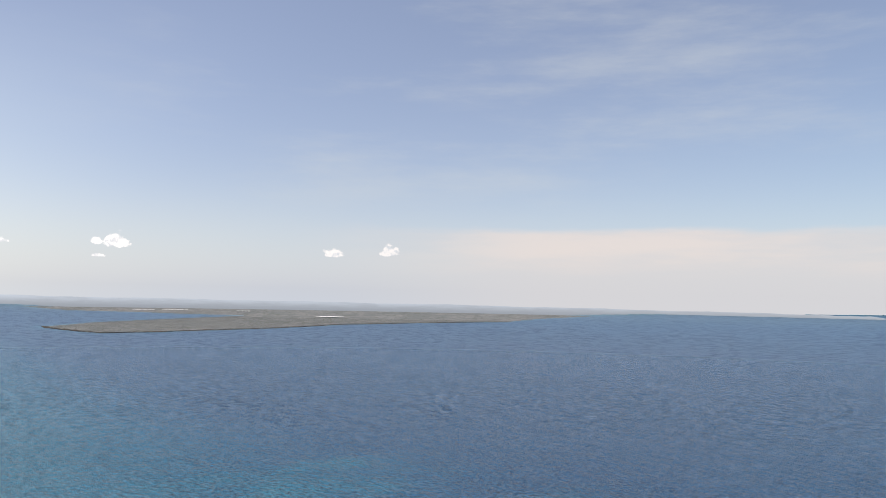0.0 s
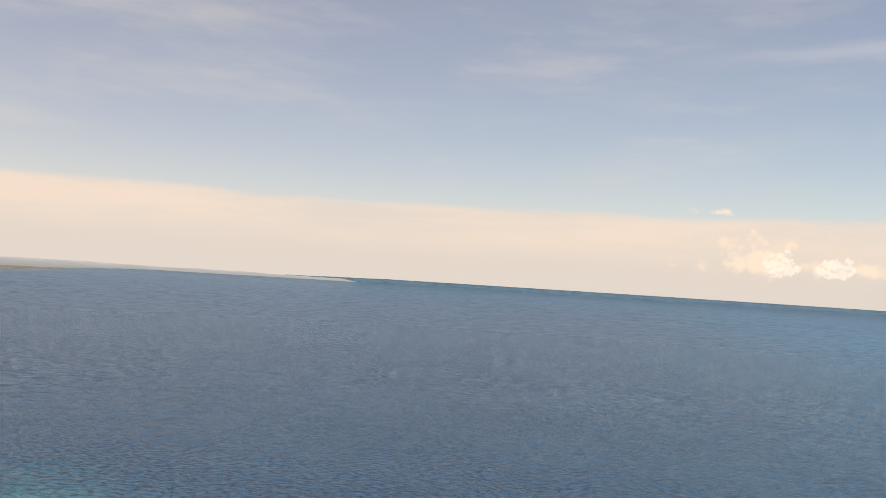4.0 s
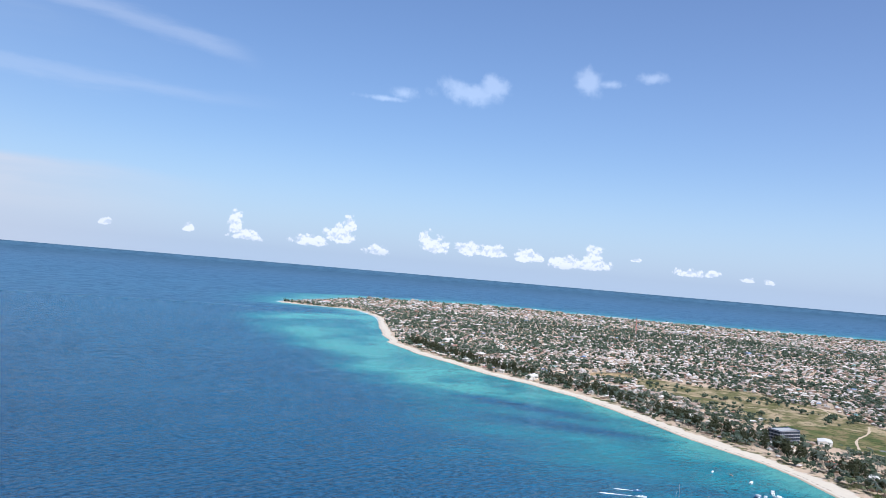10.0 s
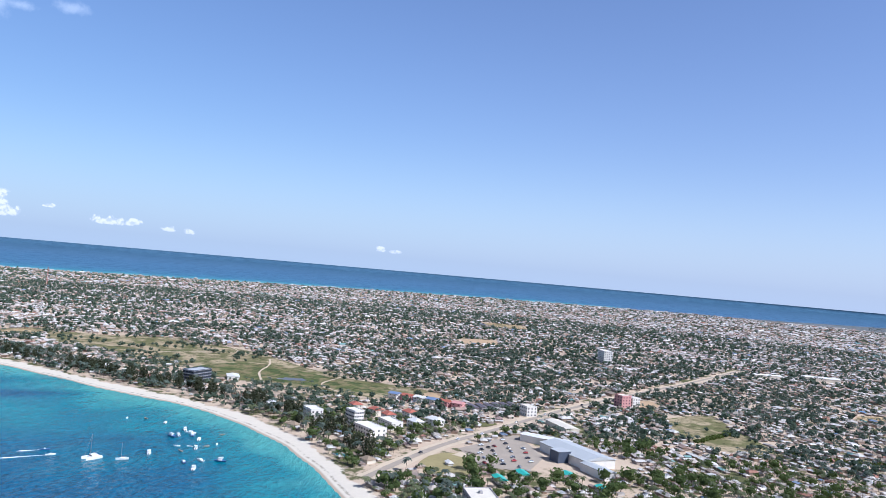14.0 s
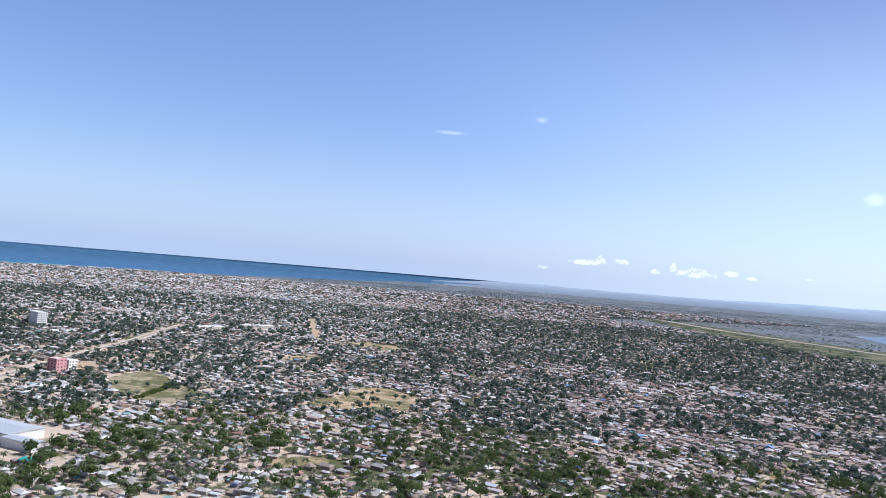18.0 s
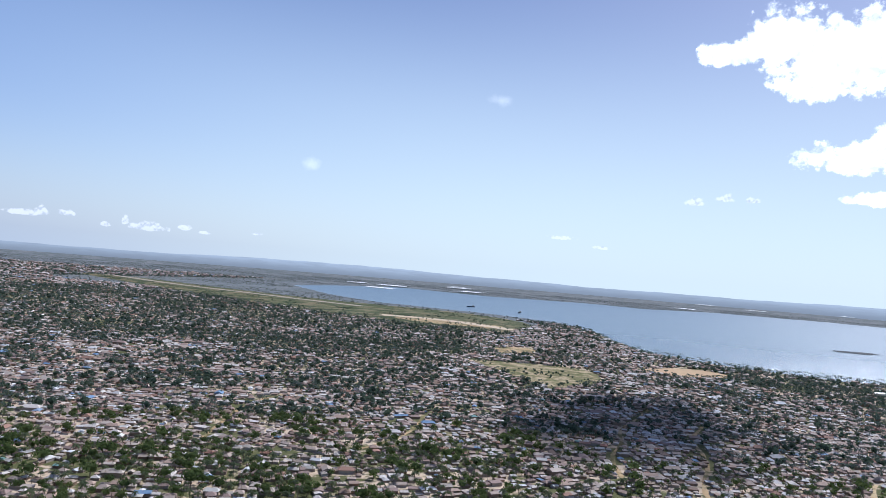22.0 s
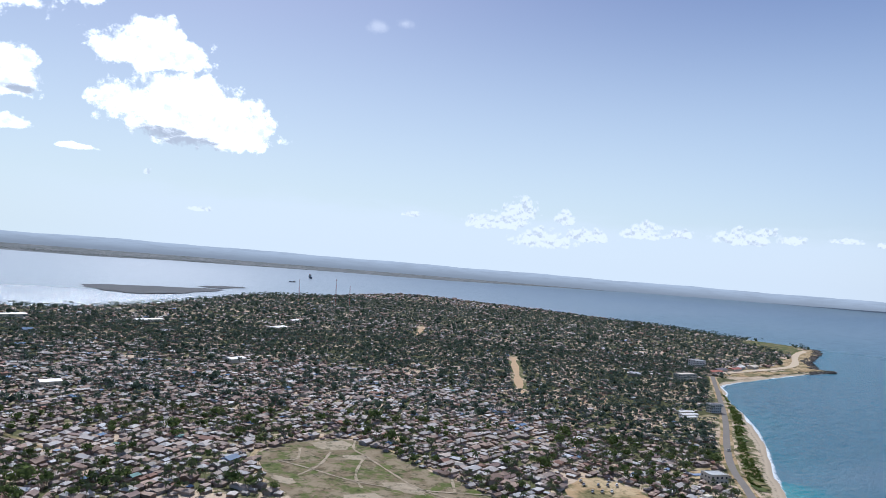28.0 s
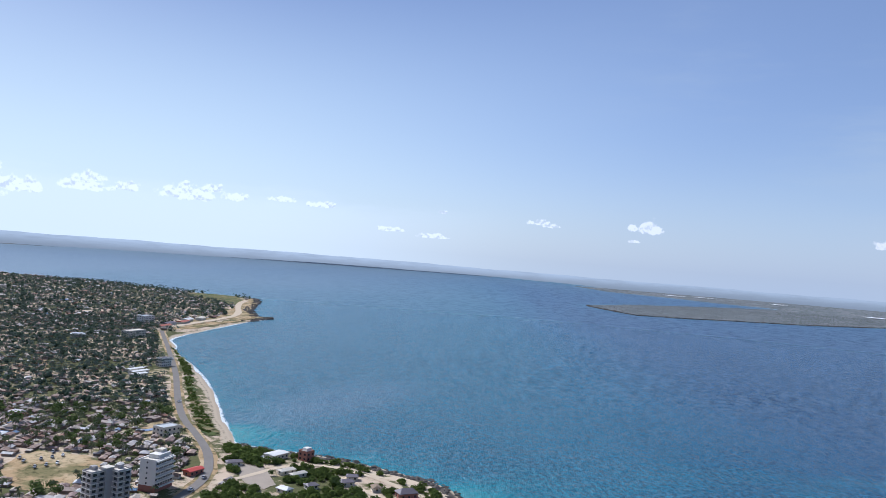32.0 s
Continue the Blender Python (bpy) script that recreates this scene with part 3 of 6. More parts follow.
foam = n.math("MULTIPLY", n.add("ShaderNodeAttribute", attribute_name="surf").outputs["Fac"], n.ramp01(surf, -0.5, 2.0))
foam = n.math("MULTIPLY", foam, n.ramp01(n.noise(where, 0.35, 4, 0.7), 0.32, 0.5))
crest = n.ramp01(n.noise(where, 0.16, 5, 0.72, (0.35, 1.0, 1.0)), 0.725, 0.77)
# wind ripples at three sizes: shaded troughs and lit faces painted into the colour
out_range = n.add("ShaderNodeAttribute", attribute_name="range").outputs["Fac"]
mid_on, far_on = n.ramp01(out_range, 520.0, 1250.0), n.ramp01(out_range, 1250.0, 2800.0)
chop = n.mix(mid_on, n.noise(where, 0.28, 3, 0.72, (0.6, 1.0, 1.0)), n.noise(where, 0.085, 3, 0.7, (0.75, 1.0, 1.0)))
chop = n.mix(far_on, chop, n.noise(where, 0.026, 4, 0.75, (0.8, 1.0, 1.0)))
gust = n.noise(where, 0.008, 4, 0.6, (0.5, 1.0, 1.0))
chop = n.math("ADD", chop, n.math("MULTIPLY", n.math("SUBTRACT", gust, 0.5), 0.12))
calm = n.math("MULTIPLY", n.math("SUBTRACT", 1.0, n.math("MULTIPLY", silty_sheen, 0.8)), n.math("SUBTRACT", 1.0, n.math("MULTIPLY", n.ramp01(near, 0.1, 0.6), 0.6)))
calm = n.math("MULTIPLY", calm, n.math("SUBTRACT", 1.0, n.math("MULTIPLY", outer, 0.65)))
c = n.mix(n.math("MULTIPLY", n.math("MULTIPLY", n.ramp01(chop, 0.51, 0.60), calm), n.math("MULTIPLY_ADD", open_sea, 0.3, 0.42)), c, (0.002, 0.018, 0.045))
c = n.mix(n.math("MULTIPLY", n.math("MULTIPLY", n.ramp01(chop, 0.46, 0.38), calm), 0.45), c, n.mix(1.0, c, (1.9, 1.65, 1.5), "MULTIPLY"))
c = n.mix(n.math("ADD", foam, n.math("MULTIPLY", n.math("MULTIPLY", crest, calm), 0.5), clamp=True), c, (0.75, 0.78, 0.78))
swell = n.math("ADD", n.noise(where, 0.045, 4, 0.6, (0.45, 1.0, 1.0)), n.math("MULTIPLY", n.noise(where, 0.22, 4, 0.7, (0.45, 1.0, 1.0)), 0.55))
p = finish(n, c, n.math("MULTIPLY_ADD", away, 0.05, 0.24), 0.0, None, Specular_IOR_Level=n.math("MULTIPLY", n.math("MULTIPLY_ADD", silty_sheen, 0.26, 0.22), n.math("MULTIPLY_ADD", n.math("MULTIPLY_ADD", n.ramp01(chop, 0.40, 0.62), -1.35, 0.6), calm, 1.0)))
ripple = n.add("ShaderNodeBump", {"Height": swell, "Distance": 5.0, "Strength": n.math("MULTIPLY_ADD", away, -0.72, 0.95)})
level = n.add("ShaderNodeCombineXYZ", {2: n.math("MULTIPLY", n.ramp01(out_range, 6000.0, 14000.0), 5.0)})
level = n.add("ShaderNodeVectorMath", {0: n.add("ShaderNodeNewGeometry").outputs["Normal"], 1: level}, operation="ADD")
level = n.add("ShaderNodeVectorMath", {0: level}, operation="NORMALIZE")
n.put(ripple.inputs["Normal"], level.outputs[0])
n.put(p.inputs["Normal"], ripple.outputs[0])
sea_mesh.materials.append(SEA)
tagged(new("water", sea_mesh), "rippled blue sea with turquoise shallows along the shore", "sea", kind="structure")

# land: one sheet with beaches that dip below the water
land_yaw, land_far = np.arange(0, 360, 0.5), np.concatenate([[20, 150, 280], np.geomspace(340, 9000, 220)])
dd, yy = np.meshgrid(land_far, land_yaw, indexing="ij")
lx, ly = polar(yy, dd)
sd = shore_distance(lx, ly).reshape(lx.shape)
sd = sd + wobble(lx, ly, 60, 3) * np.clip(dd * 0.004, 2, 12)
lh = land_height(lx, ly, sd)
lv, _ = lay(lx, ly, lh)
lf = grid_faces(len(land_far), len(land_yaw), True)[:, ::-1]
lf = lf[(sd.ravel()[lf] > -70).any(1)]
keep = np.unique(lf)
remap = np.zeros(lx.size, np.int32)
remap[keep] = np.arange(len(keep))
land_mesh = mesh_from("ground", lv.reshape(-1, 3)[keep], remap[lf], [], smooth=True)
attribute(land_mesh, "shore", sd.ravel()[keep])
# where the land takes on the painted haze tone, from 0 to 1
hazed_land = np.clip((dd - 4300) / 1200, 0, 1)
hazed_land = np.maximum(hazed_land, np.clip((ly - 350) / 100, 0, 1) * (lx < -2500))
hazed_land = np.maximum(hazed_land, np.clip((-2250 - ly) / 150, 0, 1) * (lx > -200) * (lx < 3500) * np.clip((3500 - lx) / 1500, 0, 1))
sandy = np.where(dd > 4300, 0.25, 1.0) * np.where((lx > -600) & (lx < -400) & (ly > -172), 0.0, 1.0) * np.where((lx < -2500) & (ly > 0), 0.0, 1.0) * np.where(ly < -1100, 0.0, 1.0)
sandy = np.maximum(sandy, 1.0 * (np.abs(lx + 3650) < 130) * (np.abs(ly - 1960) < 200))
sandy = np.where((lx < -560) & (ly < 0), sandy * 0.72, sandy)
ly_yaw = np.degrees(np.arctan2(-(lx - EYE.x), ly - EYE.y))
bare = np.clip((ly_yaw + 130) / 14, 0, 1) * np.clip((-20 - ly_yaw) / 10, 0, 1)
attribute(land_mesh, "bare", bare.ravel()[keep])
attribute(land_mesh, "far", hazed_land.ravel()[keep])
attribute(land_mesh, "sand", sandy.ravel()[keep])
LAND, n = material("soil_scrub_and_haze")
where = world_place(n)
shore = n.add("ShaderNodeAttribute", attribute_name="shore").outputs["Fac"]
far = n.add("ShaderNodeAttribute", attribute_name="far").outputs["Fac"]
soil = n.mix(n.noise(where, 0.006, 4, 0.6), (0.47, 0.375, 0.265), (0.42, 0.285, 0.185))
soil = n.mix(n.math("MULTIPLY", n.noise(where, 0.4, 4, 0.7), 0.5), soil, (0.54, 0.46, 0.365))
cover = n.math("ADD", n.math("MULTIPLY", n.noise(where, 0.012, 3, 0.6), 0.55), n.math("MULTIPLY", n.noise(where, 0.09, 4, 0.7), 0.45))
green = n.mix(n.noise(where, 0.3, 4, 0.7), (0.05, 0.062, 0.025), (0.14, 0.13, 0.055))
cover = n.math("MULTIPLY_ADD", n.add("ShaderNodeAttribute", attribute_name="bare").outputs["Fac"], -0.055, cover)
soil = n.mix(n.ramp01(cover, 0.515, 0.44), green, soil)
# far scrubland: blue-grey distance haze painted into the ground colour
hazy_wild = n.mix(n.ramp01(n.noise(where, 0.012, 6, 0.7), 0.42, 0.62), (0.125, 0.138, 0.142), (0.175, 0.182, 0.186))
hazy_wild = n.mix(n.ramp01(n.noise(where, 0.05, 4, 0.7, (1.0, 1.0, 1.0)), 0.5, 0.62), hazy_wild, (0.09, 0.10, 0.09))
soil = n.mix(far, soil, hazy_wild)
line = n.math("ADD", shore, n.math("MULTIPLY", n.math("SUBTRACT", n.noise(where, 0.02, 5, 0.65), 0.5), 22.0))
sand = n.add("ShaderNodeAttribute", attribute_name="sand").outputs["Fac"]
line = n.math("MULTIPLY_ADD", n.math("SUBTRACT", n.noise(where, 0.11, 4, 0.7), 0.5), 14.0, line)
beach = n.mix(n.add("ShaderNodeAttribute", attribute_name="bare").outputs["Fac"], (0.45, 0.37, 0.27), (0.63, 0.565, 0.46))
beach = n.mix(n.math("MULTIPLY", n.noise(where, 0.25, 5, 0.7), 0.45), beach, n.mix(1.0, beach, (0.62, 0.58, 0.52), "MULTIPLY"))
c = n.mix(n.math("MULTIPLY", n.ramp01(n.math("ADD", line, n.math("MULTIPLY_ADD", sand, -36.0, 36.0)), 19.5, 16.5), n.ramp01(sand, 0.3, 0.7)), soil, beach)
rock = n.math("MULTIPLY", n.ramp01(line, 14.0, 6.0), n.ramp01(sand, 0.6, 0.2))
c = n.mix(rock, c, (0.085, 0.075, 0.065))
c = n.mix(n.ramp01(shore, 3.0, 0.5), c, (0.36, 0.295, 0.215))
c = n.mix(n.math("MULTIPLY", n.math("MULTIPLY", n.ramp01(shore, 7.0, 5.5), n.ramp01(shore, 3.5, 5.0)), n.math("MULTIPLY", n.ramp01(n.noise(where, 0.15, 5, 0.7), 0.45, 0.6), 0.6)), c, (0.13, 0.11, 0.08))
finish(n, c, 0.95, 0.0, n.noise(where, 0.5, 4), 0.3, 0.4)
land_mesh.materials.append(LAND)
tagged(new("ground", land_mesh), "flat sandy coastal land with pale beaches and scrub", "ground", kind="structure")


# ---- town: templates ----
rng = np.random.default_rng(7)


def tri(faces):
    """Triangles of a list of polygons."""
    return [(f[0], f[i], f[i + 1]) for f in faces for i in range(1, len(f) - 1)]


def house_shape(w, d, h, ridge, hip, over=0.45):
    """Walls and a roof with eaves; hip: how far the ridge ends draw in."""
    x, y = w / 2, d / 2
    walls = [(-x, -y, -0.6), (x, -y, -0.6), (x, y, -0.6), (-x, y, -0.6), (-x, -y, h), (x, -y, h), (x, y, h), (-x, y, h)]
    wf = tri([(0, 1, 5, 4), (1, 2, 6, 5), (2, 3, 7, 6), (3, 0, 4, 7)])
    a, b = x + over, y + over
    e = h - 0.12
    roof = [(-a, -b, e), (a, -b, e), (a, b, e), (-a, b, e), (-a + hip, 0, h + ridge), (a - hip, 0, h + ridge), (-a, -b, e - 0.16), (a, -b, e - 0.16), (a, b, e - 0.16), (-a, b, e - 0.16)]
    rf = tri([(0, 1, 5, 4), (2, 3, 4, 5), (1, 2, 5), (3, 0, 4), (6, 7, 1, 0), (7, 8, 2, 1), (8, 9, 3, 2), (9, 6, 0, 3)])
    return walls, wf, roof, rf


HOUSES = []
for w, d, h, ridge, hip in ((9, 6, 2.6, 1.6, 0.1), (7, 6, 2.5, 1.8, 2.6), (10.5, 6.5, 2.7, 1.3, 0.1), (7.5, 7.5, 2.8, 1.9, 3.2), (12, 7, 2.9, 1.5, 2.5), (6, 5, 2.4, 1.0, 0.1), (9.5, 7, 2.7, 0.5, 0.1), (8, 5, 2.5, 1.3, 1.5)):
    HOUSES.append(house_shape(w, d, h, ridge, hip))


def house_variant(shape):
    walls, wf, roof, rf = shape
    return np.array(walls + roof), np.array(wf + [tuple(i + 8 for i in f) for f in rf]), np.array([0] * len(wf) + [1] * len(rf))


def lump(radius, squash, rough, seed, sub=1):
    bm = bmesh.new()
    bmesh.ops.create_icosphere(bm, subdivisions=sub, radius=radius)
    r = random.Random(seed)
    for v in bm.verts:
        v.co *= 1 + r.uniform(-rough, rough)
        v.co.z *= squash
    vs = np.array([v.co for v in bm.verts])
    fs = np.array([[v.index for v in f.verts] for f in bm.faces])
    bm.free()
    return vs, fs


def far_lump(radius, squash, rough, seed, sides=5):
    """A crown for trees far off: a dented double pyramid."""
    r = random.Random(seed)
    ring = [(math.cos(2 * math.pi * k / sides) * radius * r.uniform(1 - rough, 1 + rough), math.sin(2 * math.pi * k / sides) * radius * r.uniform(1 - rough, 1 + rough), radius * squash * r.uniform(-0.35, 0.35)) for k in range(sides)]
    tip = (radius * r.uniform(-rough, rough) * 0.6, radius * r.uniform(-rough, rough) * 0.6, radius * squash * r.uniform(0.9, 1.15))
    vs = np.array(ring + [tip, (0, 0, -radius * squash)])
    return vs, np.array([f for k in range(sides) for f in ((k, (k + 1) % sides, sides), ((k + 1) % sides, k, sides + 1))])


def join(parts):
    vs, fs, ms, base = [], [], [], 0
    for v, f, m in parts:
        vs.append(np.asarray(v, float))
        fs.append(np.asarray(f) + base)
        ms.append(np.full(len(f), m))
        base += len(v)
    return np.concatenate(vs), np.concatenate(fs), np.concatenate(ms)


def leaf_cloud(count, rx, rz, top, size, seed):
    """A crown of many small bent leaf clumps round a lumpy ellipsoid, with gaps."""
    r = np.random.default_rng(seed)
    way = r.normal(size=(count, 3))
    way /= np.linalg.norm(way, axis=1)[:, None]
    lumps = r.normal(size=(6, 3))
    lumps /= np.linalg.norm(lumps, axis=1)[:, None]
    bulge = 0.72 + 0.34 * np.max(way @ lumps.T, axis=1) ** 2
    at = way * (bulge * r.uniform(0.72, 1.06, count))[:, None] * (rx, rx, rz) + (0, 0, top - rz)
    u = np.cross(way, r.normal(size=(count, 3)))
    u /= np.linalg.norm(u, axis=1)[:, None]
    v = np.cross(way + r.normal(scale=0.35, size=(count, 3)), u)
    v /= np.linalg.norm(v, axis=1)[:, None]
    s = size * r.uniform(0.6, 1.35, count)[:, None]
    vs = np.stack([at - u * s, at + v * s * 0.8 + way * s * 0.3, at + u * s, at - v * s * 0.8 + way * s * 0.2], 1).reshape(-1, 3)
    i = np.arange(count)[:, None] * 4
    return vs, np.concatenate([i + (0, 1, 2), i + (0, 2, 3)])


def stem(height, r0, r1, lean=0.0, sides=5):
    a = np.arange(sides) * 2 * math.pi / sides
    rings = [np.stack([np.cos(a) * r + lean * z * z / height / height, np.sin(a) * r, np.full(sides, z)], 1) for z, r in ((-0.6, r0), (height * 0.5, (r0 + r1) / 2), (height, r1))]
    vs, fs = np.concatenate(rings), []
    for k in range(2):
        for j in range(sides):
            q = (k * sides + j, k * sides + (j + 1) % sides, (k + 1) * sides + (j + 1) % sides, (k + 1) * sides + j)
            fs += tri([q])
    return vs, np.array(fs)


def fronds(count, reach, top, seed, lean=0.0, width=0.42):
    """Palm fronds: bent, drooping, folded along the rib."""
    r = random.Random(seed)
    vs, fs = [], []
    for k in range(count):
        a = 2 * math.pi * (k + r.uniform(-0.3, 0.3)) / count
        up, length = r.uniform(-0.15, 0.95), reach * r.uniform(0.8, 1.1)
        side = Vector((-math.sin(a), math.cos(a), 0))
        rib = [Vector((math.cos(a) * length * q + lean, math.sin(a) * length * q, top + length * (up * q - (0.75 + 0.3 * up) * q * q))) for q in (0, 0.4, 0.75, 1)]
        b = len(vs)
        for p, w in zip(rib, (0.12, width, width * 0.8, 0.05)):
            vs += [p - side * w * reach * 0.33 - Vector((0, 0, w * 0.5)), p, p + side * w * reach * 0.33 - Vector((0, 0, w * 0.5))]
        for q in range(3):
            i = b + q * 3
            fs += tri([(i, i + 3, i + 4, i + 1), (i + 1, i + 4, i + 5, i + 2)])
    return np.array([tuple(v) for v in vs]), np.array(fs)


def palm_star(count, reach, top, seed, lean=0.3):
    """A plainer palm head for trees far off: bent pointed fronds."""
    r = random.Random(seed)
    vs, fs = [], []
    for k in range(count):
        a = 2 * math.pi * (k + r.uniform(-0.35, 0.35)) / count
        length, up = reach * r.uniform(0.75, 1.15), r.uniform(-0.1, 0.5)
        ca, sa, w = math.cos(a), math.sin(a), reach * 0.24
        b = len(vs)
        vs += [(lean, 0, top), (ca * length * 0.55 - sa * w + lean, sa * length * 0.55 + ca * w, top + length * up * 0.5),
               (ca * length * 0.55 + sa * w + lean, sa * length * 0.55 - ca * w, top + length * up * 0.5), (ca * length + lean, sa * length, top - length * (0.55 - up * 0.6))]
        fs += [(b, b + 2, b + 1), (b + 1, b + 2, b + 3)]
    return np.array(vs), np.array(fs)


def scatter(name, variants, x, y, h, turn, size, mats, label, category):
    """One mesh of many copies at true places; what lies far off is drawn in with the land."""
    at, k = lay(x, y, h)
    pick = rng.integers(0, len(variants), len(at))
    vs, fs, ms, base = [], [], [], 0
    for i, (v, f, m) in enumerate(variants):
        sel = np.nonzero(pick == i)[0]
        if not len(sel):
            continue
        c, s = np.cos(turn[sel])[:, None], np.sin(turn[sel])[:, None]
        sc = (size[sel] * k[sel])[:, None]
        p = np.stack([(v[:, 0] * c - v[:, 1] * s) * sc, (v[:, 0] * s + v[:, 1] * c) * sc, v[:, 2] * sc], -1) + at[sel][:, None]
        vs.append(p.reshape(-1, 3))
        fs.append((f[None] + (np.arange(len(sel)) * len(v))[:, None, None] + base).reshape(-1, 3))
        ms.append(np.tile(m, len(sel)))
        base += len(sel) * len(v)
    return tagged(new(name, mesh_from(name, np.concatenate(vs), np.concatenate(fs), mats, np.concatenate(ms))), label, category, kind="stuff")


# ---- town: where things stand ----
def in_ring(x, y, ring):
    inside = np.zeros(np.shape(x), bool)
    for (ax, ay), (bx, by) in zip(ring, ring[1:] + ring[:1]):
        if ay != by:
            inside ^= ((ay > y) != (by > y)) & (x < (bx - ax) * (y - ay) / (by - ay) + ax)
    return inside


def near_line(x, y, pts, reach):
    best = np.full(np.shape(x), 1e18)
    for (ax, ay), (bx, by) in zip(pts, pts[1:]):
        ex, ey = bx - ax, by - ay
        u = np.clip(((x - ax) * ex + (y - ay) * ey) / (ex * ex + ey * ey), 0, 1)
        best = np.minimum(best, (x - ax - u * ex) ** 2 + (y - ay - u * ey) ** 2)
    return best < reach * reach


SPORTS_FIELD = [(-339, -466), (-385, -473), (-427, -462), (-424, -424), (-416, -384), (-411, -338), (-400, -294), (-390, -255), (-350, -255), (-290, -330), (-302, -401)]
COAST_ROAD = [(-1245, -491), (-1142, -444), (-1027, -393), (-854, -318), (-729, -270), (-637, -231), (-585, -199), (-540, -176), (-500, -162), (-463, -156), (-400, -165), (-330, -200)]
MAIN_ROAD = [(520, 48), (580, 24), (645, -5), (701, -40), (782, -85), (862, -132), (935, -180), (1060, -265), (1250, -400), (1500, -560)]
PARKING = [(629, -15), (705, -68), (627, -85), (574, -68), (576, -33)]
HALL = [(703, -71), (710, -95), (657, -132), (614, -146), (571, -110), (571, -70), (640, -84)]
YELLOW_FIELD = [(577, 17), (627, -13), (574, -34), (545, -20), (540, 8)]
MEADOW = [(1079, 513), (1200, 530), (1152, 427), (1167, 326), (1027, 204), (943, 117), (924, 20), (856, -7), (823, 64), (857, 155), (860, 230), (951, 323), (994, 436)]
CLEARING = [(885, -252), (918, -325), (828, -309), (753, -321), (713, -318), (717, -248), (793, -235)]
DRY_PLOT = [(1115, 687), (1186, 642), (1107, 598), (1053, 643)]
DRY_PLOT_2 = [(1164, 620), (1168, 511), (1215, 441), (1084, 321), (1011, 331), (965, 395), (1025, 508), (1049, 566)]
PITCH = [(1655, -14), (1703, -98), (1582, -101), (1531, -25)]
PITCH_2 = [(2284, -70), (2275, -221), (2089, -190), (2107, -103)]
PITCH_3 = [(985, -240), (990, -268), (940, -262), (924, -233)]
LANE_YARD = [(490, -253), (501, -281), (487, -313), (474, -300), (473, -263)]
PLOT = [(1027, -538), (1047, -608), (975, -578), (982, -525)]
BEACH_FRONT = [(-1262, -468), (-1336, -530), (-1415, -522), (-1531, -500), (-1640, -505), (-1760, -545), (-1810, -530), (-1640, -430), (-1453, -452)]
POINT_FIELD = [(-2229, -823), (-2330, -720), (-2159, -620), (-1900, -560), (-2000, -650), (-2051, -713)]
HEDGES = [[(827, -207), (884, -245)], [(746, -245), (810, -303)], [(728, -324), (714, -369), (717, -425)]]
SLOPE = [(222, -1289), (125, -1306), (14, -1330), (-23, -1193), (50, -1033), (124, -1150)]
TAN_STRIP = [(615, -2141), (447, -2238), (256, -2202), (267, -2060), (477, -2049)]
YARD = [(501, -61), (504, -89), (463, -84), (466, -58)]
HEADLAND_TAN = [(-1706, -521), (-2110, -615), (-2233, -605), (-2122, -562), (-1844, -515), (-1672, -455), (-1645, -425), (-1571, -440), (-1532, -455), (-1597, -485)]
WET_FIELD = [(925, 331), (1034, 256), (935, 140), (907, 57), (849, 70), (880, 178), (860, 260)]
DRY_FIELD = [(686, -383), (720, -456), (766, -514), (741, -546), (669, -535), (619, -475), (650, -418)]
DRY_FIELD_2 = [(1182, -717), (1229, -807), (1146, -854), (1080, -778)]
SAND_PITCH = [(-58, -1388), (-163, -1520), (-240, -1474), (-225, -1400), (-146, -1350)]
SAND_PITCH_2 = [(208, -1526), (140, -1620), (106, -1520), (172, -1424)]
AIRFIELD = [(2526, -3177), (2011, -3150), (1438, -2876), (901, -2727), (519, -2760), (180, -2461), (231, -1940), (495, -1960), (856, -2094), (1451, -2440)]
RED_ROADS = [[(-1060, -760), (-905, -640), (-766, -533)], [(-1120, -1040), (-1300, -1190)], [(1707, -963), (1500, -850), (1268, -733)]]
TRACKS = [[(-70, -960), (-56, -894), (-30, -800), (-36, -743), (-22, -680), (-33, -600)], [(-122, -880), (-100, -800), (-108, -700), (-88, -608), (-96, -520)], [(292, -560), (304, -604), (316, -653), (330, -720), (318, -790)],
          [(-236, -700), (-210, -620), (-222, -540)], [(160, -760), (150, -660), (172, -590)]]
HEADLAND = [(-480, 20), (-560, -80), (-580, -170), (-540, -172), (-480, -140), (-430, -150), (-330, -190), (-250, -60)]
GREEN_STRIP = [(-1086, -414), (-1020, -378), (-930, -330), (-850, -298), (-737, -255), (-661, -218), (-632, -206), (-600, -188), (-588, -192), (-610, -207), (-640, -222), (-732, -260), (-857, -310), (-940, -346), (-1030, -386)]
BACK_YARD = [(-497, -290), (-509, -278), (-509, -253), (-496, -230), (-460, -216), (-440, -232), (-425, -243), (-450, -275)]
BUILDING_LOT = [(-598, -252), (-640, -246), (-590, -222), (-560, -228)]
ROAD_LOT = [(-862, -355), (-883, -338), (-830, -320), (-808, -334)]
CLEARINGS = [DRY_PLOT, DRY_PLOT_2, PITCH, PITCH_2, PITCH_3, LANE_YARD, PLOT, BEACH_FRONT, POINT_FIELD, BACK_YARD, BUILDING_LOT, ROAD_LOT, SPORTS_FIELD, PARKING, HALL, YELLOW_FIELD, WET_FIELD, DRY_FIELD, DRY_FIELD_2, SAND_PITCH, SAND_PITCH_2, AIRFIELD, GREEN_STRIP, MEADOW, CLEARING, SLOPE, TAN_STRIP, YARD, HEADLAND_TAN]
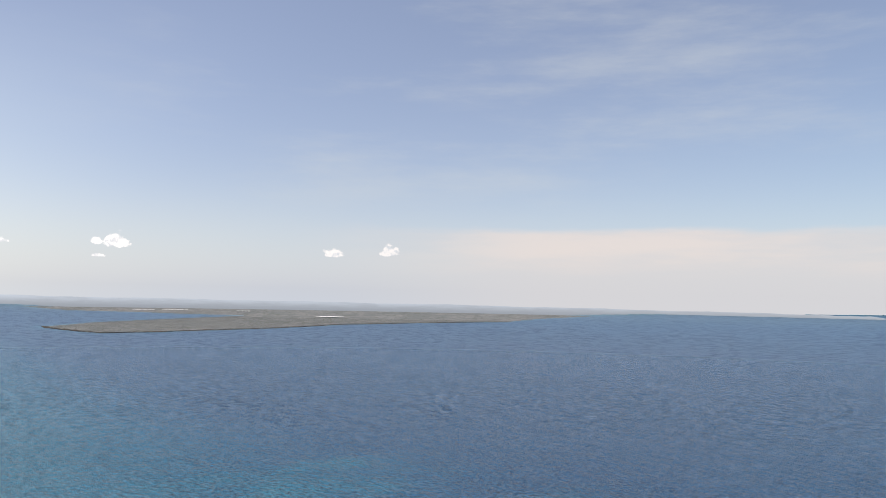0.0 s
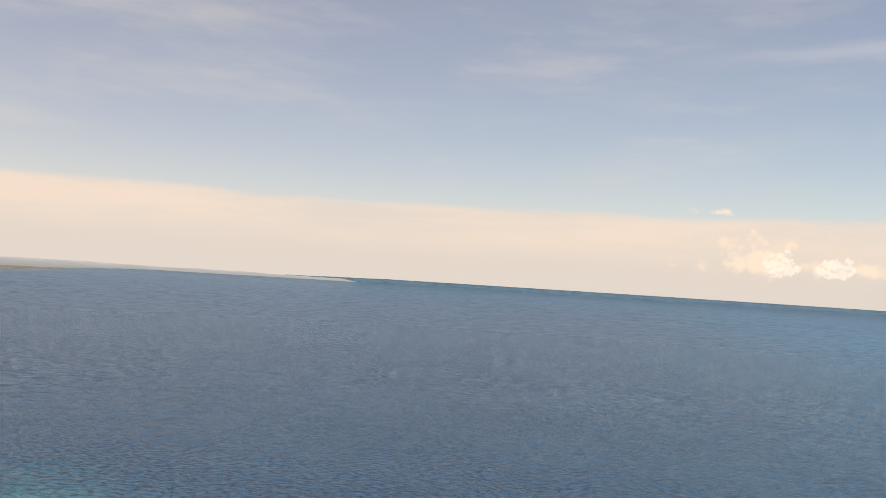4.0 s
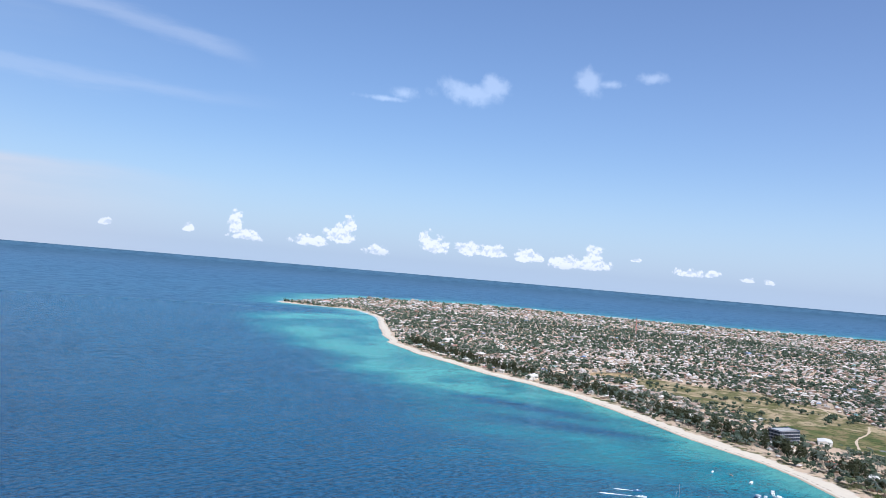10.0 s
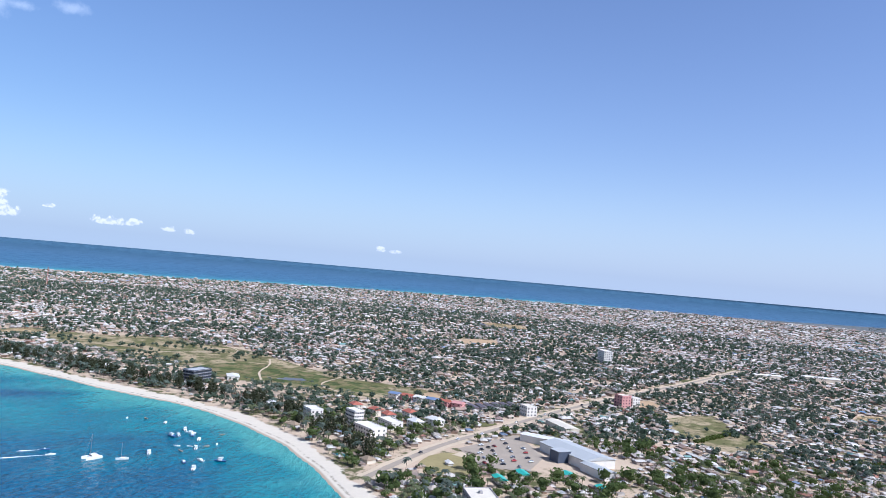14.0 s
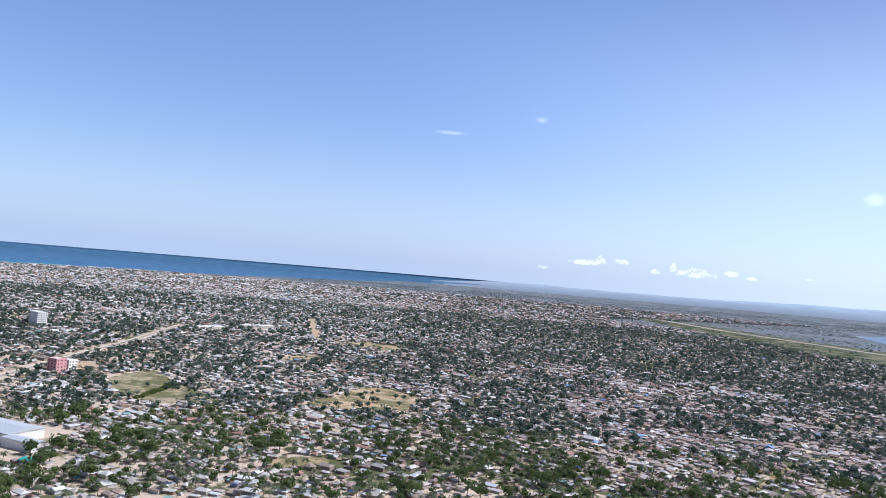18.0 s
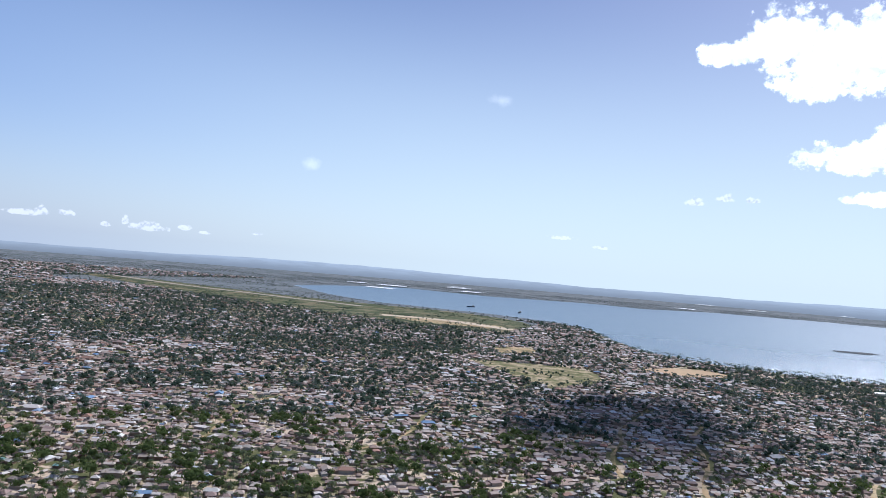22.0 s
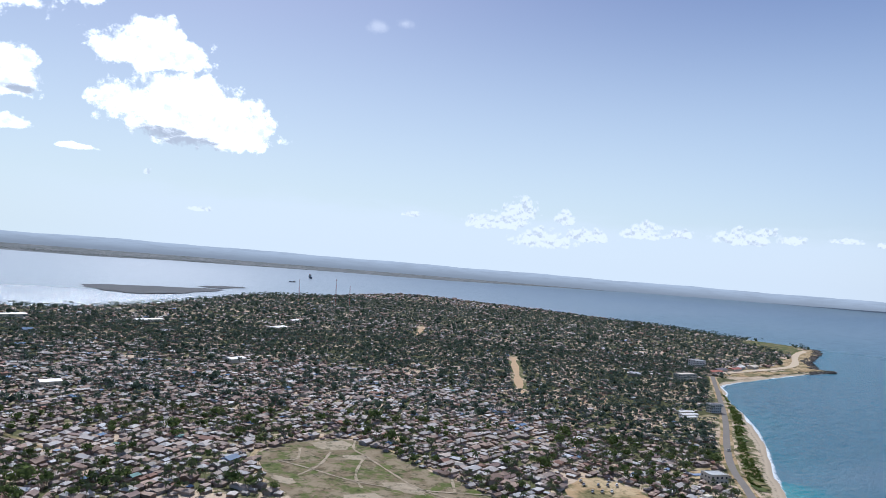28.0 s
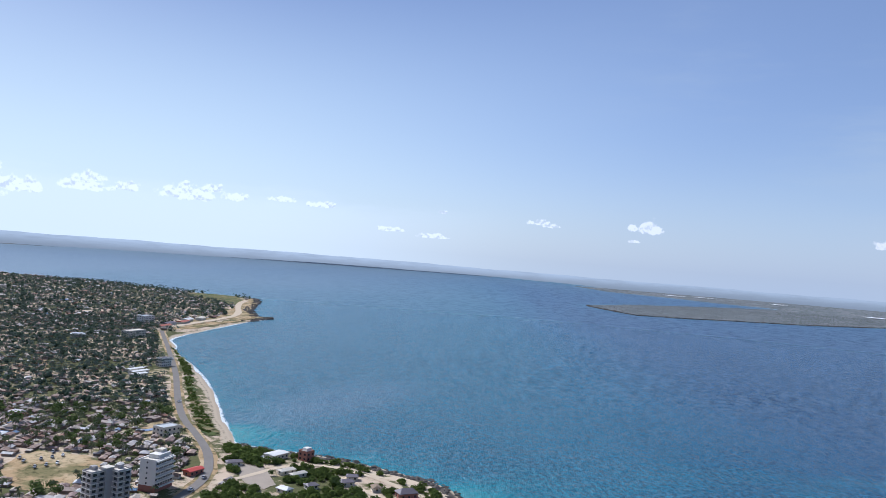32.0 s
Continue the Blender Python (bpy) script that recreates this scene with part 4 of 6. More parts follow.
LOTS = []      # (x, y, radius) kept free for buildings of their own


def free_ground(x, y, houses):
    ok = np.ones(len(x), bool)
    for ring in CLEARINGS:
        ok &= ~in_ring(x, y, ring)
    for road, reach in ((COAST_ROAD, 11), (MAIN_ROAD, 12), *((r, 9) for r in RED_ROADS), *((r, 4.5) for r in TRACKS)):
        ok &= ~near_line(x, y, road, reach)
    for cx, cy, r in LOTS:
        ok &= (x - cx) ** 2 + (y - cy) ** 2 > r * r
    if houses:
        ok &= ~in_ring(x, y, HEADLAND)
    return ok


def sow(spacing, lo, hi, jitter=0.42):
    """Places on a shaken polar grid between two distances, with true spacing in metres."""
    xs, ys = [], []
    d = lo
    while d < hi:
        n_ = int(2 * math.pi * d / spacing)
        a = (np.arange(n_) + rng.uniform(-jitter, jitter, n_)) * 360 / n_
        x, y = polar(a, d + rng.uniform(-jitter, jitter, n_) * spacing)
        xs.append(x)
        ys.append(y)
        d += spacing
    return np.concatenate(xs), np.concatenate(ys)


def zones(x, y):
    """How built-up (0 to 1), how wooded (0 to 1), and how brown the roofs are (0 to 1) at a place."""
    d = np.hypot(x - EYE.x, y - EYE.y)
    yaw_ = np.degrees(np.arctan2(-(x - EYE.x), y - EYE.y))
    w = wobble(x, y, 170, 1)
    blur = 7 * wobble(x, y, 330, 8) + rng.normal(scale=2.5, size=len(x))
    d = d * (1 + 0.14 * wobble(x, y, 260, 6) + rng.normal(scale=0.05, size=len(x)))
    west = (yaw_ > 95) & (yaw_ + blur < 176)
    south = (yaw_ + blur < -122) | (yaw_ + blur >= 176)
    clump = 0.5 * wobble(x, y, 60, 11) + 0.3 * wobble(x, y, 23, 2)
    built, wood = 0.78 + 0.2 * w, 0.46 - 0.2 * w + clump
    brown = np.where(west, 0.85, np.where(south, np.clip((-yaw_ - 100) / 42, 0.3, 0.92), 0.15))
    brown = np.where(yaw_ > 170, 0.75, brown)
    green = south & (yaw_ < 0) & (yaw_ + blur > -137) & (d < 900)
    built, wood = np.where(south, 0.82 + 0.2 * w, built), np.where(south, 0.50 - 0.25 * w + 1.2 * clump, wood)
    built, wood = np.where(green, 0.45, built), np.where(green, 0.82 + 0.7 * clump, wood)
    built, wood = np.where(west, 0.9 + 0.1 * w, built), np.where(west, 0.48 - 0.2 * w + 0.9 * clump, wood)
    palm_belt = west & (d > 640 + 300 * (yaw_ - 108) / 30)
    built, wood = np.where(palm_belt, 0.34 + 0.25 * w, built), np.where(palm_belt, 1.05 + 0.5 * clump, wood)
    forest = (yaw_ + blur < -124) & (yaw_ > -170) & (d > 1350)
    built, wood = np.where(forest, 0.5 + 0.4 * w, built), np.where(forest, 0.98 - 0.3 * w + 0.5 * clump, wood)
    middle = (yaw_ + blur > -128) & (yaw_ + blur < -84) & (d > 950) & (d < 1900)
    built, wood = np.where(middle, 0.6 + 0.2 * w, built), np.where(middle, 0.62 - 0.25 * w + clump, wood)
    point = (y > 900) & (x > 800)
    built, wood = np.where(point, 0.6 + 0.2 * w, built), np.where(point, 0.68 + clump, wood)
    garden = (yaw_ + blur > -126) & (yaw_ + blur < -70) & (d < 950)
    built, wood = np.where(garden, 0.6 + 0.2 * w, built), np.where(garden, 0.58 + 1.1 * clump, wood)
    park = (x > 480) & (x < 1000) & (y > 60) & (y < 420)
    built, wood = np.where(park, 0.14, built), np.where(park, 0.62, wood)
    outer = d > 2100
    built, wood = np.where(outer, built * 0.85, built), np.where(outer, np.maximum(wood, 0.8 + 0.6 * clump), wood)
    return built, wood, brown


def quarter(x, y):
    """The middle of the quarter of town that a place belongs to, and the turn of its streets."""
    qx, qy = np.round((x + 30 * wobble(x, y, 120, 2)) / 130) * 130, np.round((y + 30 * wobble(x, y, 120, 6)) / 110) * 110
    return qx, qy, 0.55 * wobble(qx, qy, 300, 4) + 0.35 + 0.5 * wobble(qx, qy, 90, 3)


def in_rows(x, y, spacing):
    """Draws places into rows along the streets of their quarter, one house to a lot."""
    qx, qy, turn = quarter(x, y)
    c, s = np.cos(turn), np.sin(turn)
    u, v = (x - qx) * c + (y - qy) * s, -(x - qx) * s + (y - qy) * c
    iu, iv = np.round(u / (1.04 * spacing)), np.round(v / (1.02 * spacing))
    _, first = np.unique(np.stack([qx, qy, iu, iv], 1), axis=0, return_index=True)
    first = np.sort(first)
    iu, iv, qx, qy, c, s = (q[first] for q in (iu, iv, qx, qy, c, s))
    lane = np.floor(iv / 3) * 0.45 * spacing                       # a wider lane after every third row
    u = (iu + rng.uniform(-0.16, 0.16, len(iu))) * 1.04 * spacing
    v = (iv + rng.uniform(-0.10, 0.10, len(iu))) * 0.92 * spacing + lane - 0.1 * iv * spacing
    return qx + u * c - v * s, qy + u * s + v * c


def settle(spacing, lo, hi, what):
    x, y = sow(spacing * (0.66 if what == "house" else 1.0), lo, hi)
    s = shore_distance(x, y)
    margin = 24 if what == "house" else 20
    ok = (s > margin) & free_ground(x, y, what == "house")
    yaw_ = np.degrees(np.arctan2(-(x - EYE.x), y - EYE.y))
    ok &= ~((yaw_ < 92) & (yaw_ > -30)) & ~((np.hypot(x, y) > 2400) & ((yaw_ > 92) & (yaw_ < 180) & (y < -4400)))
    ok &= ~((y < -2560) & (x < 2200))
    if what == "tree":
        ok &= ~in_ring(x, y, HEADLAND) | (rng.random(len(x)) < 0.04)
    else:
        x, y = x[ok], y[ok]
    if what == "house":
        x, y = in_rows(x, y, spacing)
        s = shore_distance(x, y)
        ok = (s > margin) & free_ground(x, y, True)
    x, y, s = x[ok], y[ok], s[ok]
    built, wood, brown = zones(x, y)
    keep_ = rng.random(len(x)) < (built if what == "house" else wood)
    return x[keep_], y[keep_], brown[keep_], s[keep_]


def street_turn(x, y):
    return quarter(x, y)[2] + (rng.random(len(x)) < 0.22) * math.pi / 2 + rng.normal(scale=0.07, size=len(x))


# ---- fields, roads and open ground ----
DRY = plain("dry_grass", (0.30, 0.25, 0.12), 0.95, 0.4, 0.05)
GRASS = plain("green_grass", (0.15, 0.145, 0.06), 0.95, 0.5, 0.03)
EARTH = plain("orange_earth", (0.44, 0.31, 0.185), 0.95, 0.3, 0.08)
SANDY = plain("pale_sand", (0.52, 0.42, 0.30), 0.95, 0.2, 0.2)
ASPHALT = plain("worn_asphalt", (0.20, 0.18, 0.16), 0.9, 0.3, 0.15)
PAVING = plain("grey_paving", (0.34, 0.285, 0.225), 0.9, 0.25, 0.1)
POND = plain("still_pond_water", (0.11, 0.11, 0.11), 0.4, 0.2, 0.05)
ROCK = plain("dark_coral_rock", (0.09, 0.08, 0.07), 0.95, 0.5, 0.3)


def rounded(ring, times=2, closed=True):
    pts = [Vector(p) for p in ring]
    for _ in range(times):
        nxt = pts[1:] + pts[:1] if closed else pts[1:]
        cut = [q for a, b in zip(pts, nxt) for q in (a.lerp(b, 0.25), a.lerp(b, 0.75))]
        pts = cut if closed else [pts[0]] + cut + [pts[-1]]
    return pts


def ground_z(x, y):
    return float(land_height(np.array([float(x)]), np.array([float(y)]))[0])


def sheet(name, ring, mat, label, lift=0.25, category="field", ragged=2.0, times=2):
    """A flat piece of ground with an uneven edge, just proud of the land."""
    pts = rounded(ring, times)
    bm = bmesh.new()
    vs = []
    for i, p in enumerate(pts):
        x, y = p.x + ragged * math.sin(i * 2.3), p.y + ragged * math.cos(i * 1.7)
        vs.append(bm.verts.new(lay(x, y, ground_z(x, y) + lift)[0]))
    f = bm.faces.new(vs)
    if f.normal.z < 0:
        f.normal_flip()
    f.normal_update()
    bmesh.ops.triangulate(bm, faces=bm.faces[:])
    for f in bm.faces:
        f.normal_update()
        if f.normal.z < 0:
            f.normal_flip()
    me = bpy.data.meshes.new(name)
    bm.to_mesh(me)
    bm.free()
    me.materials.append(mat)
    return tagged(new(name, me), label, category, kind="structure")


def strip(name, pts, width, mat, label, lift=0.35, category="road", times=2, vary=0.12):
    """A road or path along a line."""
    line = rounded(pts, times, False)
    vs, fs = [], []
    for i, p in enumerate(line):
        a, b = line[max(i - 1, 0)], line[min(i + 1, len(line) - 1)]
        t = (b - a).normalized()
        w = width / 2 * (1 + vary * math.sin(i * 1.9))
        for s in (-1, 1):
            q = p + Vector((-t.y, t.x)) * w * s
            vs.append(lay(q.x, q.y, ground_z(q.x, q.y) + lift)[0])
        if i:
            k = 2 * i
            fs.append((k - 1, k - 2, k, k + 1))
    me = mesh_from(name, np.array(vs), np.array(fs), [mat])
    return tagged(new(name, me), label, category, kind="structure")


def patchwork(name, tones, size, sharp=0.06):
    """Open ground worn into patches: several tones that meet along ragged edges, with fine grain."""
    m, n = material(name)
    where = world_place(n)
    c = tones[0]
    for k, tone in enumerate(tones[1:]):
        at = n.add("ShaderNodeVectorMath", {0: where, 1: (37.0 * k, 91.0 * k, 0.0)}, operation="ADD").outputs[0]
        c = n.mix(n.ramp01(n.noise(at, 1 / size, 6, 0.62), 0.53 - sharp, 0.53 + sharp), c, tone)
    fine = n.noise(where, 0.8, 4, 0.7)
    c = n.mix(n.ramp01(n.noise(where, 0.16, 5, 0.7), 0.5, 0.66), c, n.mix(1.0, c, (0.42, 0.46, 0.40), "MULTIPLY"))
    c = n.mix(n.math("MULTIPLY", fine, 0.5), c, n.mix(1.0, c, (0.5, 0.52, 0.46), "MULTIPLY"))
    finish(n, c, 0.95, 0.0, fine, 0.15)
    return m


WORN_FIELD = patchwork("worn_playing_field", [(0.19, 0.145, 0.09), (0.11, 0.135, 0.035), (0.22, 0.17, 0.11), (0.10, 0.12, 0.035), (0.27, 0.215, 0.145)], 15.0)
MEADOW_GRASS = patchwork("dry_meadow", [(0.15, 0.145, 0.06), (0.33, 0.26, 0.155), (0.17, 0.155, 0.07), (0.42, 0.33, 0.205)], 34.0)
MARSH = patchwork("green_marsh", [(0.105, 0.125, 0.042), (0.19, 0.165, 0.075), (0.07, 0.095, 0.032), (0.24, 0.19, 0.10)], 24.0)
BARE = patchwork("bare_tan_ground", [(0.42, 0.29, 0.16), (0.50, 0.38, 0.23), (0.20, 0.17, 0.08)], 30.0)
SCRUB = patchwork("airfield_scrub", [(0.085, 0.10, 0.045), (0.13, 0.13, 0.065), (0.06, 0.08, 0.035), (0.20, 0.165, 0.095)], 70.0)
WORN_SAND = patchwork("worn_sand", [(0.40, 0.33, 0.24), (0.33, 0.27, 0.19)], 9.0)
sheet("ground_sports_field", SPORTS_FIELD, WORN_FIELD, "patchy green and brown open playing field")
sheet("ground_meadow", MEADOW, MEADOW_GRASS, "dry grass meadow with scattered trees", 0.2)
sheet("ground_clearing", CLEARING, MEADOW_GRASS, "dry grass clearing between houses", 0.2)
sheet("ground_slope", SLOPE, MEADOW_GRASS, "grassy dry slope below the town", 0.3)
sheet("ground_tan_strip", TAN_STRIP, BARE, "bare tan ground beside the airfield", 0.8)
sheet("ground_walled_yard", YARD, SANDY, "bare sandy yard among houses", 0.25)
sheet("ground_headland_tan", HEADLAND_TAN, BARE, "bare tan ground on the far headland", 0.6)
sheet("ground_headland_green", [(-2226, -814), (-2270, -772), (-2244, -695), (-2174, -645), (-2140, -667), (-2121, -736), (-2122, -779)], MARSH, "green grass behind the far headland", 0.5)
for ring in ([(-389, -469), (-422, -455), (-404, -432), (-383, -442)], [(-387, -427), (-404, -410), (-393, -404), (-381, -412)], [(-315, -414), (-320, -391), (-311, -384), (-307, -398)],
             [(-363, -362), (-380, -345), (-369, -317), (-357, -342)], [(-326, -355), (-347, -341), (-336, -325), (-320, -343)], [(-367, -298), (-383, -276), (-377, -270), (-364, -286)]):
    sheet("ground_worn_patch", ring, WORN_SAND, "pale worn sand patch on the playing field", 0.4, "bare patch", 1.6, 2)
for pts in ([(-425, -452), (-404, -432), (-400, -414), (-384, -368), (-373, -334), (-376, -305)], [(-385, -435), (-372, -424), (-354, -410), (-328, -400)], [(-400, -412), (-388, -404), (-357, -378), (-344, -356)],
            [(-338, -435), (-344, -410), (-347, -379), (-355, -353), (-380, -322), (-412, -291)], [(-422, -349), (-389, -316)], [(-411, -292), (-387, -275)], [(-372, -455), (-360, -440), (-350, -430), (-336, -436)]):
    strip("road_footpath", pts, 1.9, WORN_SAND, "narrow sandy footpath worn across the field", 0.55, "path", vary=0.3)
strip("road_field_edge", [(-296, -395), (-302, -405), (-336, -470), (-388, -480), (-432, -468), (-430, -424), (-420, -370), (-412, -320), (-400, -270), (-380, -235)], 3.6, BARE, "orange earth lane round the playing field")
strip("road_verge", COAST_ROAD, 12.0, BARE, "sandy verge of the coast road", 0.2, "verge")
strip("road_coast", COAST_ROAD, 6.4, ASPHALT, "grey asphalt coast road curving above the beach", 0.5, vary=0.03)
strip("road_main_verge", MAIN_ROAD, 16.0, SANDY, "dusty verge of the main road", 0.2, "verge")
strip("road_main", MAIN_ROAD, 6.2, PAVING, "worn pale main road through the town", 0.5, vary=0.05)
for pts in RED_ROADS:
    strip("road_red", pts, 9.5, EARTH, "wide orange earth road between palms", vary=0.4)
for pts in ([(-746, -562), (-700, -520), (-667, -494)], [(-902, -494), (-797, -440)], [(-739, -439), (-816, -474)], [(-862, -742), (-917, -782)], [(-690, -640), (-720, -690)], [(-560, -640), (-600, -700)]):
    strip("road_red_lane", pts, 6.0, EARTH, "short orange earth lane between houses", 0.4, vary=0.5)
for pts in TRACKS:
    strip("road_lane", pts, 3.4, BARE, "sandy lane between the houses", vary=0.35)
strip("road_far_headland", [(-1243, -505), (-1422, -490), (-1523, -480), (-1651, -480), (-1937, -572), (-2120, -598)], 14.0, SANDY, "pale track along the far headland", 0.9)
strip("road_headland", [(-455, -20), (-490, -28), (-520, -60), (-535, -95), (-520, -120), (-490, -135), (-470, -150)], 4.5, SANDY, "sandy track round the headland")
strip("road_headland_path", [(-505, -75), (-485, -60), (-470, -45)], 4.0, SANDY, "pale concrete path on the headland", 0.5)
sheet("ground_headland_lot", [(-462, -118), (-490, -140), (-520, -150), (-515, -128), (-480, -112)], PAVING, "bare paved lot on the headland")
sheet("ground_headland_rim", [(-480, 2), (-512, -14), (-538, -60), (-553, -100), (-545, -104), (-525, -65), (-505, -30), (-470, -14)], SANDY, "bare sandy rim of the headland", 0.15)
sheet("ground_green_strip", GREEN_STRIP, MARSH, "green scrub strip between road and beach", 0.6, "field", 4.0, 3)
sheet("ground_parking", PARKING, PAVING, "grey paved car park beside the hall", 0.4, "car park", 0.3, 0)
sheet("ground_dry_pitch", YELLOW_FIELD, DRY, "dry yellow grass field beside the car park")
sheet("ground_sand_court", [(606, -10), (622, -20), (613, -32), (597, -22)], SANDY, "pale sand court on the dry field", 0.4, "court", 0.2, 0)
sheet("ground_wet_field", WET_FIELD, MARSH, "marshy green field behind the beach")
sheet("water_pond", [(893, 200), (912, 200), (918, 170), (900, 168)], POND, "small still pond in the marsh", 0.4, "pond")
sheet("ground_orange_bank", [(850, 40), (900, 30), (930, -30), (905, -60), (870, -20)], EARTH, "bare orange earth bank")
sheet("ground_dry_clearing", DRY_FIELD, BARE, "bare orange clearing with scattered trees")
sheet("ground_dry_clearing_2", DRY_FIELD_2, BARE, "bare tan clearing among trees")
sheet("ground_dry_plot", DRY_PLOT, BARE, "bare tan plot behind the beach houses", 0.4)
sheet("ground_dry_plot_2", DRY_PLOT_2, MEADOW_GRASS, "dry tan grassland with single trees", 0.3)
sheet("ground_tan_pitch", PITCH, EARTH, "bare orange pitch in the town", 0.6)
sheet("ground_tan_pitch_2", PITCH_2, BARE, "bare tan ground far in the town", 0.9)
sheet("ground_tan_pitch_3", PITCH_3, EARTH, "bare orange lot beside the red block", 0.4)
sheet("ground_lane_yard", LANE_YARD, BARE, "bare sandy yard among palms")
sheet("ground_plot", PLOT, BARE, "bare tan plot between houses", 0.4)
sheet("ground_beach_front", BEACH_FRONT, BARE, "bare sandy ground behind the far beach", 0.5)
sheet("ground_point_field", POINT_FIELD, MARSH, "flat green field on the far point", 0.5)
sheet("ground_lawn", [(745, -4), (770, -42), (739, -56), (716, -20)], GRASS, "green lawn beside the main road", 0.4)
sheet("ground_sand_pitch", SAND_PITCH, EARTH, "large bare yellow sand pitch above the bay", 0.5)
sheet("ground_sand_pitch_2", SAND_PITCH_2, BARE, "bare orange ground near the bay", 0.5)
sheet("ground_airfield", AIRFIELD, SCRUB, "green grass of the airfield", 0.6)
RUNWAY = [(2281, -3194), (1697, -2845), (1371, -2744), (1077, -2620), (841, -2549), (642, -2500)]
strip("road_runway", RUNWAY, 42.0, PAVING, "long pale airport runway", 1.2, "runway", vary=0.0)
strip("road_taxiway", [(640, -2190), (449, -2240), (223, -2075)], 60.0, SANDY, "pale bare strip beside the airfield", 1.2, "strip")
sheet("ground_yard", BACK_YARD, BARE, "bare orange yard with parked cars")
sheet("ground_building_lot", BUILDING_LOT, BARE, "bare tan building lot")
sheet("ground_road_lot", ROAD_LOT, MEADOW_GRASS, "dry walled lot beside the coast road")
for pts in ([(849, 120), (880, 150), (935, 140), (990, 120)], [(880, 215), (940, 235), (1000, 235), (1060, 250)], [(900, 60), (930, 20), (960, -40)], [(1000, 420), (1060, 380), (1100, 300), (1150, 330)]):
    strip("road_meadow_path", pts, 2.6, SANDY, "pale footpath across the meadow", 0.5, "path", vary=0.3)
for k in range(14):        # pale salt flats far across the bay
    a = (-161.8, -163.5, -164.3, -169.1, -170.2, -169.3, 174.3, 173.0, 169.6, 164.1, 74.6, 72.5, 67.7, 61.6)[k]
    d = (5728, 5080, 5652, 6940, 5542, 6516, 6053, 8536, 7690, 9000, 7554, 7760, 7488, 5806)[k]
    cx, cy = polar(a, d)
    tx, ty = cx - EYE.x, cy - EYE.y
    u = Vector((-ty, tx)).normalized() * (110 + 25 * (k % 3))
    v = Vector((tx, ty)).normalized() * 95
    sheet("ground_salt_flat", [(cx + u.x, cy + u.y), (cx + v.x, cy + v.y), (cx - u.x, cy - u.y), (cx - v.x, cy - v.y)], plain("salt", (0.8, 0.8, 0.8)) if k == 0 else bpy.data.materials["salt"],
          "white salt flat on the far shore", 8.0, "salt flat", 12.0, 1)

# far hills round the bay: upright glowing strip in haze blue, fitted to the skyline
HILLS, n = material("glowing_haze_hills")
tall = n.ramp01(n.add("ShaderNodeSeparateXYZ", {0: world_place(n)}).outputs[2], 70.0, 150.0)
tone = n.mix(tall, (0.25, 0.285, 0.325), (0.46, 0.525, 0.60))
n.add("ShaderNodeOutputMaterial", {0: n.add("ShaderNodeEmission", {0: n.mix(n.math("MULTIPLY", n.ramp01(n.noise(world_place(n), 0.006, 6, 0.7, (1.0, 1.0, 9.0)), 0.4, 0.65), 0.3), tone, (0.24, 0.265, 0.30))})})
hill_yaw = np.arange(-262, 99, 0.5)
rise = np.interp(hill_yaw, [-262, -240, -222, -205, -198, -192, -184, -179, -172, -167, -159, -152, -147, -142, -136, -131, -127, -122, 19, 24, 50, 80, 98],
                 [-0.1, -0.12, -0.1, -0.08, -0.15, -0.27, -0.33, -0.35, -0.28, -0.2, -0.12, -0.24, -0.38, -0.42, -0.32, -0.45, -0.72, -1.3, -1.3, -0.5, -0.34, -0.24, -0.1])
rise = rise + 0.02 * np.sin(hill_yaw * 0.61 + 1) + 0.012 * np.sin(hill_yaw * 1.7) + 0.008 * np.sin(hill_yaw * 4.3)
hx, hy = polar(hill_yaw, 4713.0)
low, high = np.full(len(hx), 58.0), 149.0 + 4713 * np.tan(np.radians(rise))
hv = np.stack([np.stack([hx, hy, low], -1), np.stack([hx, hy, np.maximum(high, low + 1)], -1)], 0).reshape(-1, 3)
tagged(new("backdrop_hills", mesh_from("backdrop_hills", hv, grid_faces(2, len(hx), False), [HILLS], smooth=True)), "low hills far behind the bay, a glowing haze-blue backdrop strip", "hills", kind="structure")
MUD = plain("wet_tidal_mud", (0.10, 0.105, 0.11), 0.9, 0.3, 0.02)
for ring in ([(-992, -2324), (-1124, -2361), (-1306, -2336), (-1488, -2310), (-1451, -2247), (-1166, -2040), (-1000, -1998), (-970, -2145)], [(-1437, -2442), (-1607, -2496), (-1720, -2473), (-1500, -2330)],
             [(-692, -2595), (-850, -2609), (-820, -2533), (-709, -2509)]):
    sheet("ground_tidal_bar", ring, MUD, "dark wet mud bar in the shallow bay", 7.5, "mud bar", 8.0, 2)

# ---- buildings of their own ----
WHITE = plain("white_plaster", (0.66, 0.62, 0.56), 0.8, 0.12, 0.3)
CREAM = plain("cream_concrete", (0.62, 0.56, 0.46), 0.85, 0.15, 0.3)
GREYWALL = plain("grey_concrete", (0.36, 0.34, 0.33), 0.85, 0.2, 0.25)
DARKWALL = plain("dark_blue_cladding", (0.06, 0.075, 0.11), 0.5, 0.3, 0.3)
BRICKRED = plain("red_brown_render", (0.33, 0.15, 0.11), 0.85, 0.25, 0.3)
PINK = plain("pink_render", (0.55, 0.28, 0.26), 0.85, 0.2, 0.3)
REDTILE = plain("red_roof_tiles", (0.36, 0.11, 0.07), 0.8, 0.3, 0.8)
GREYSHEET = plain("grey_roof_sheets", (0.40, 0.41, 0.405), 0.6, 0.12, 0.1)
WHITESHEET = plain("white_roof_sheets", (0.62, 0.60, 0.56), 0.6, 0.12, 0.1)
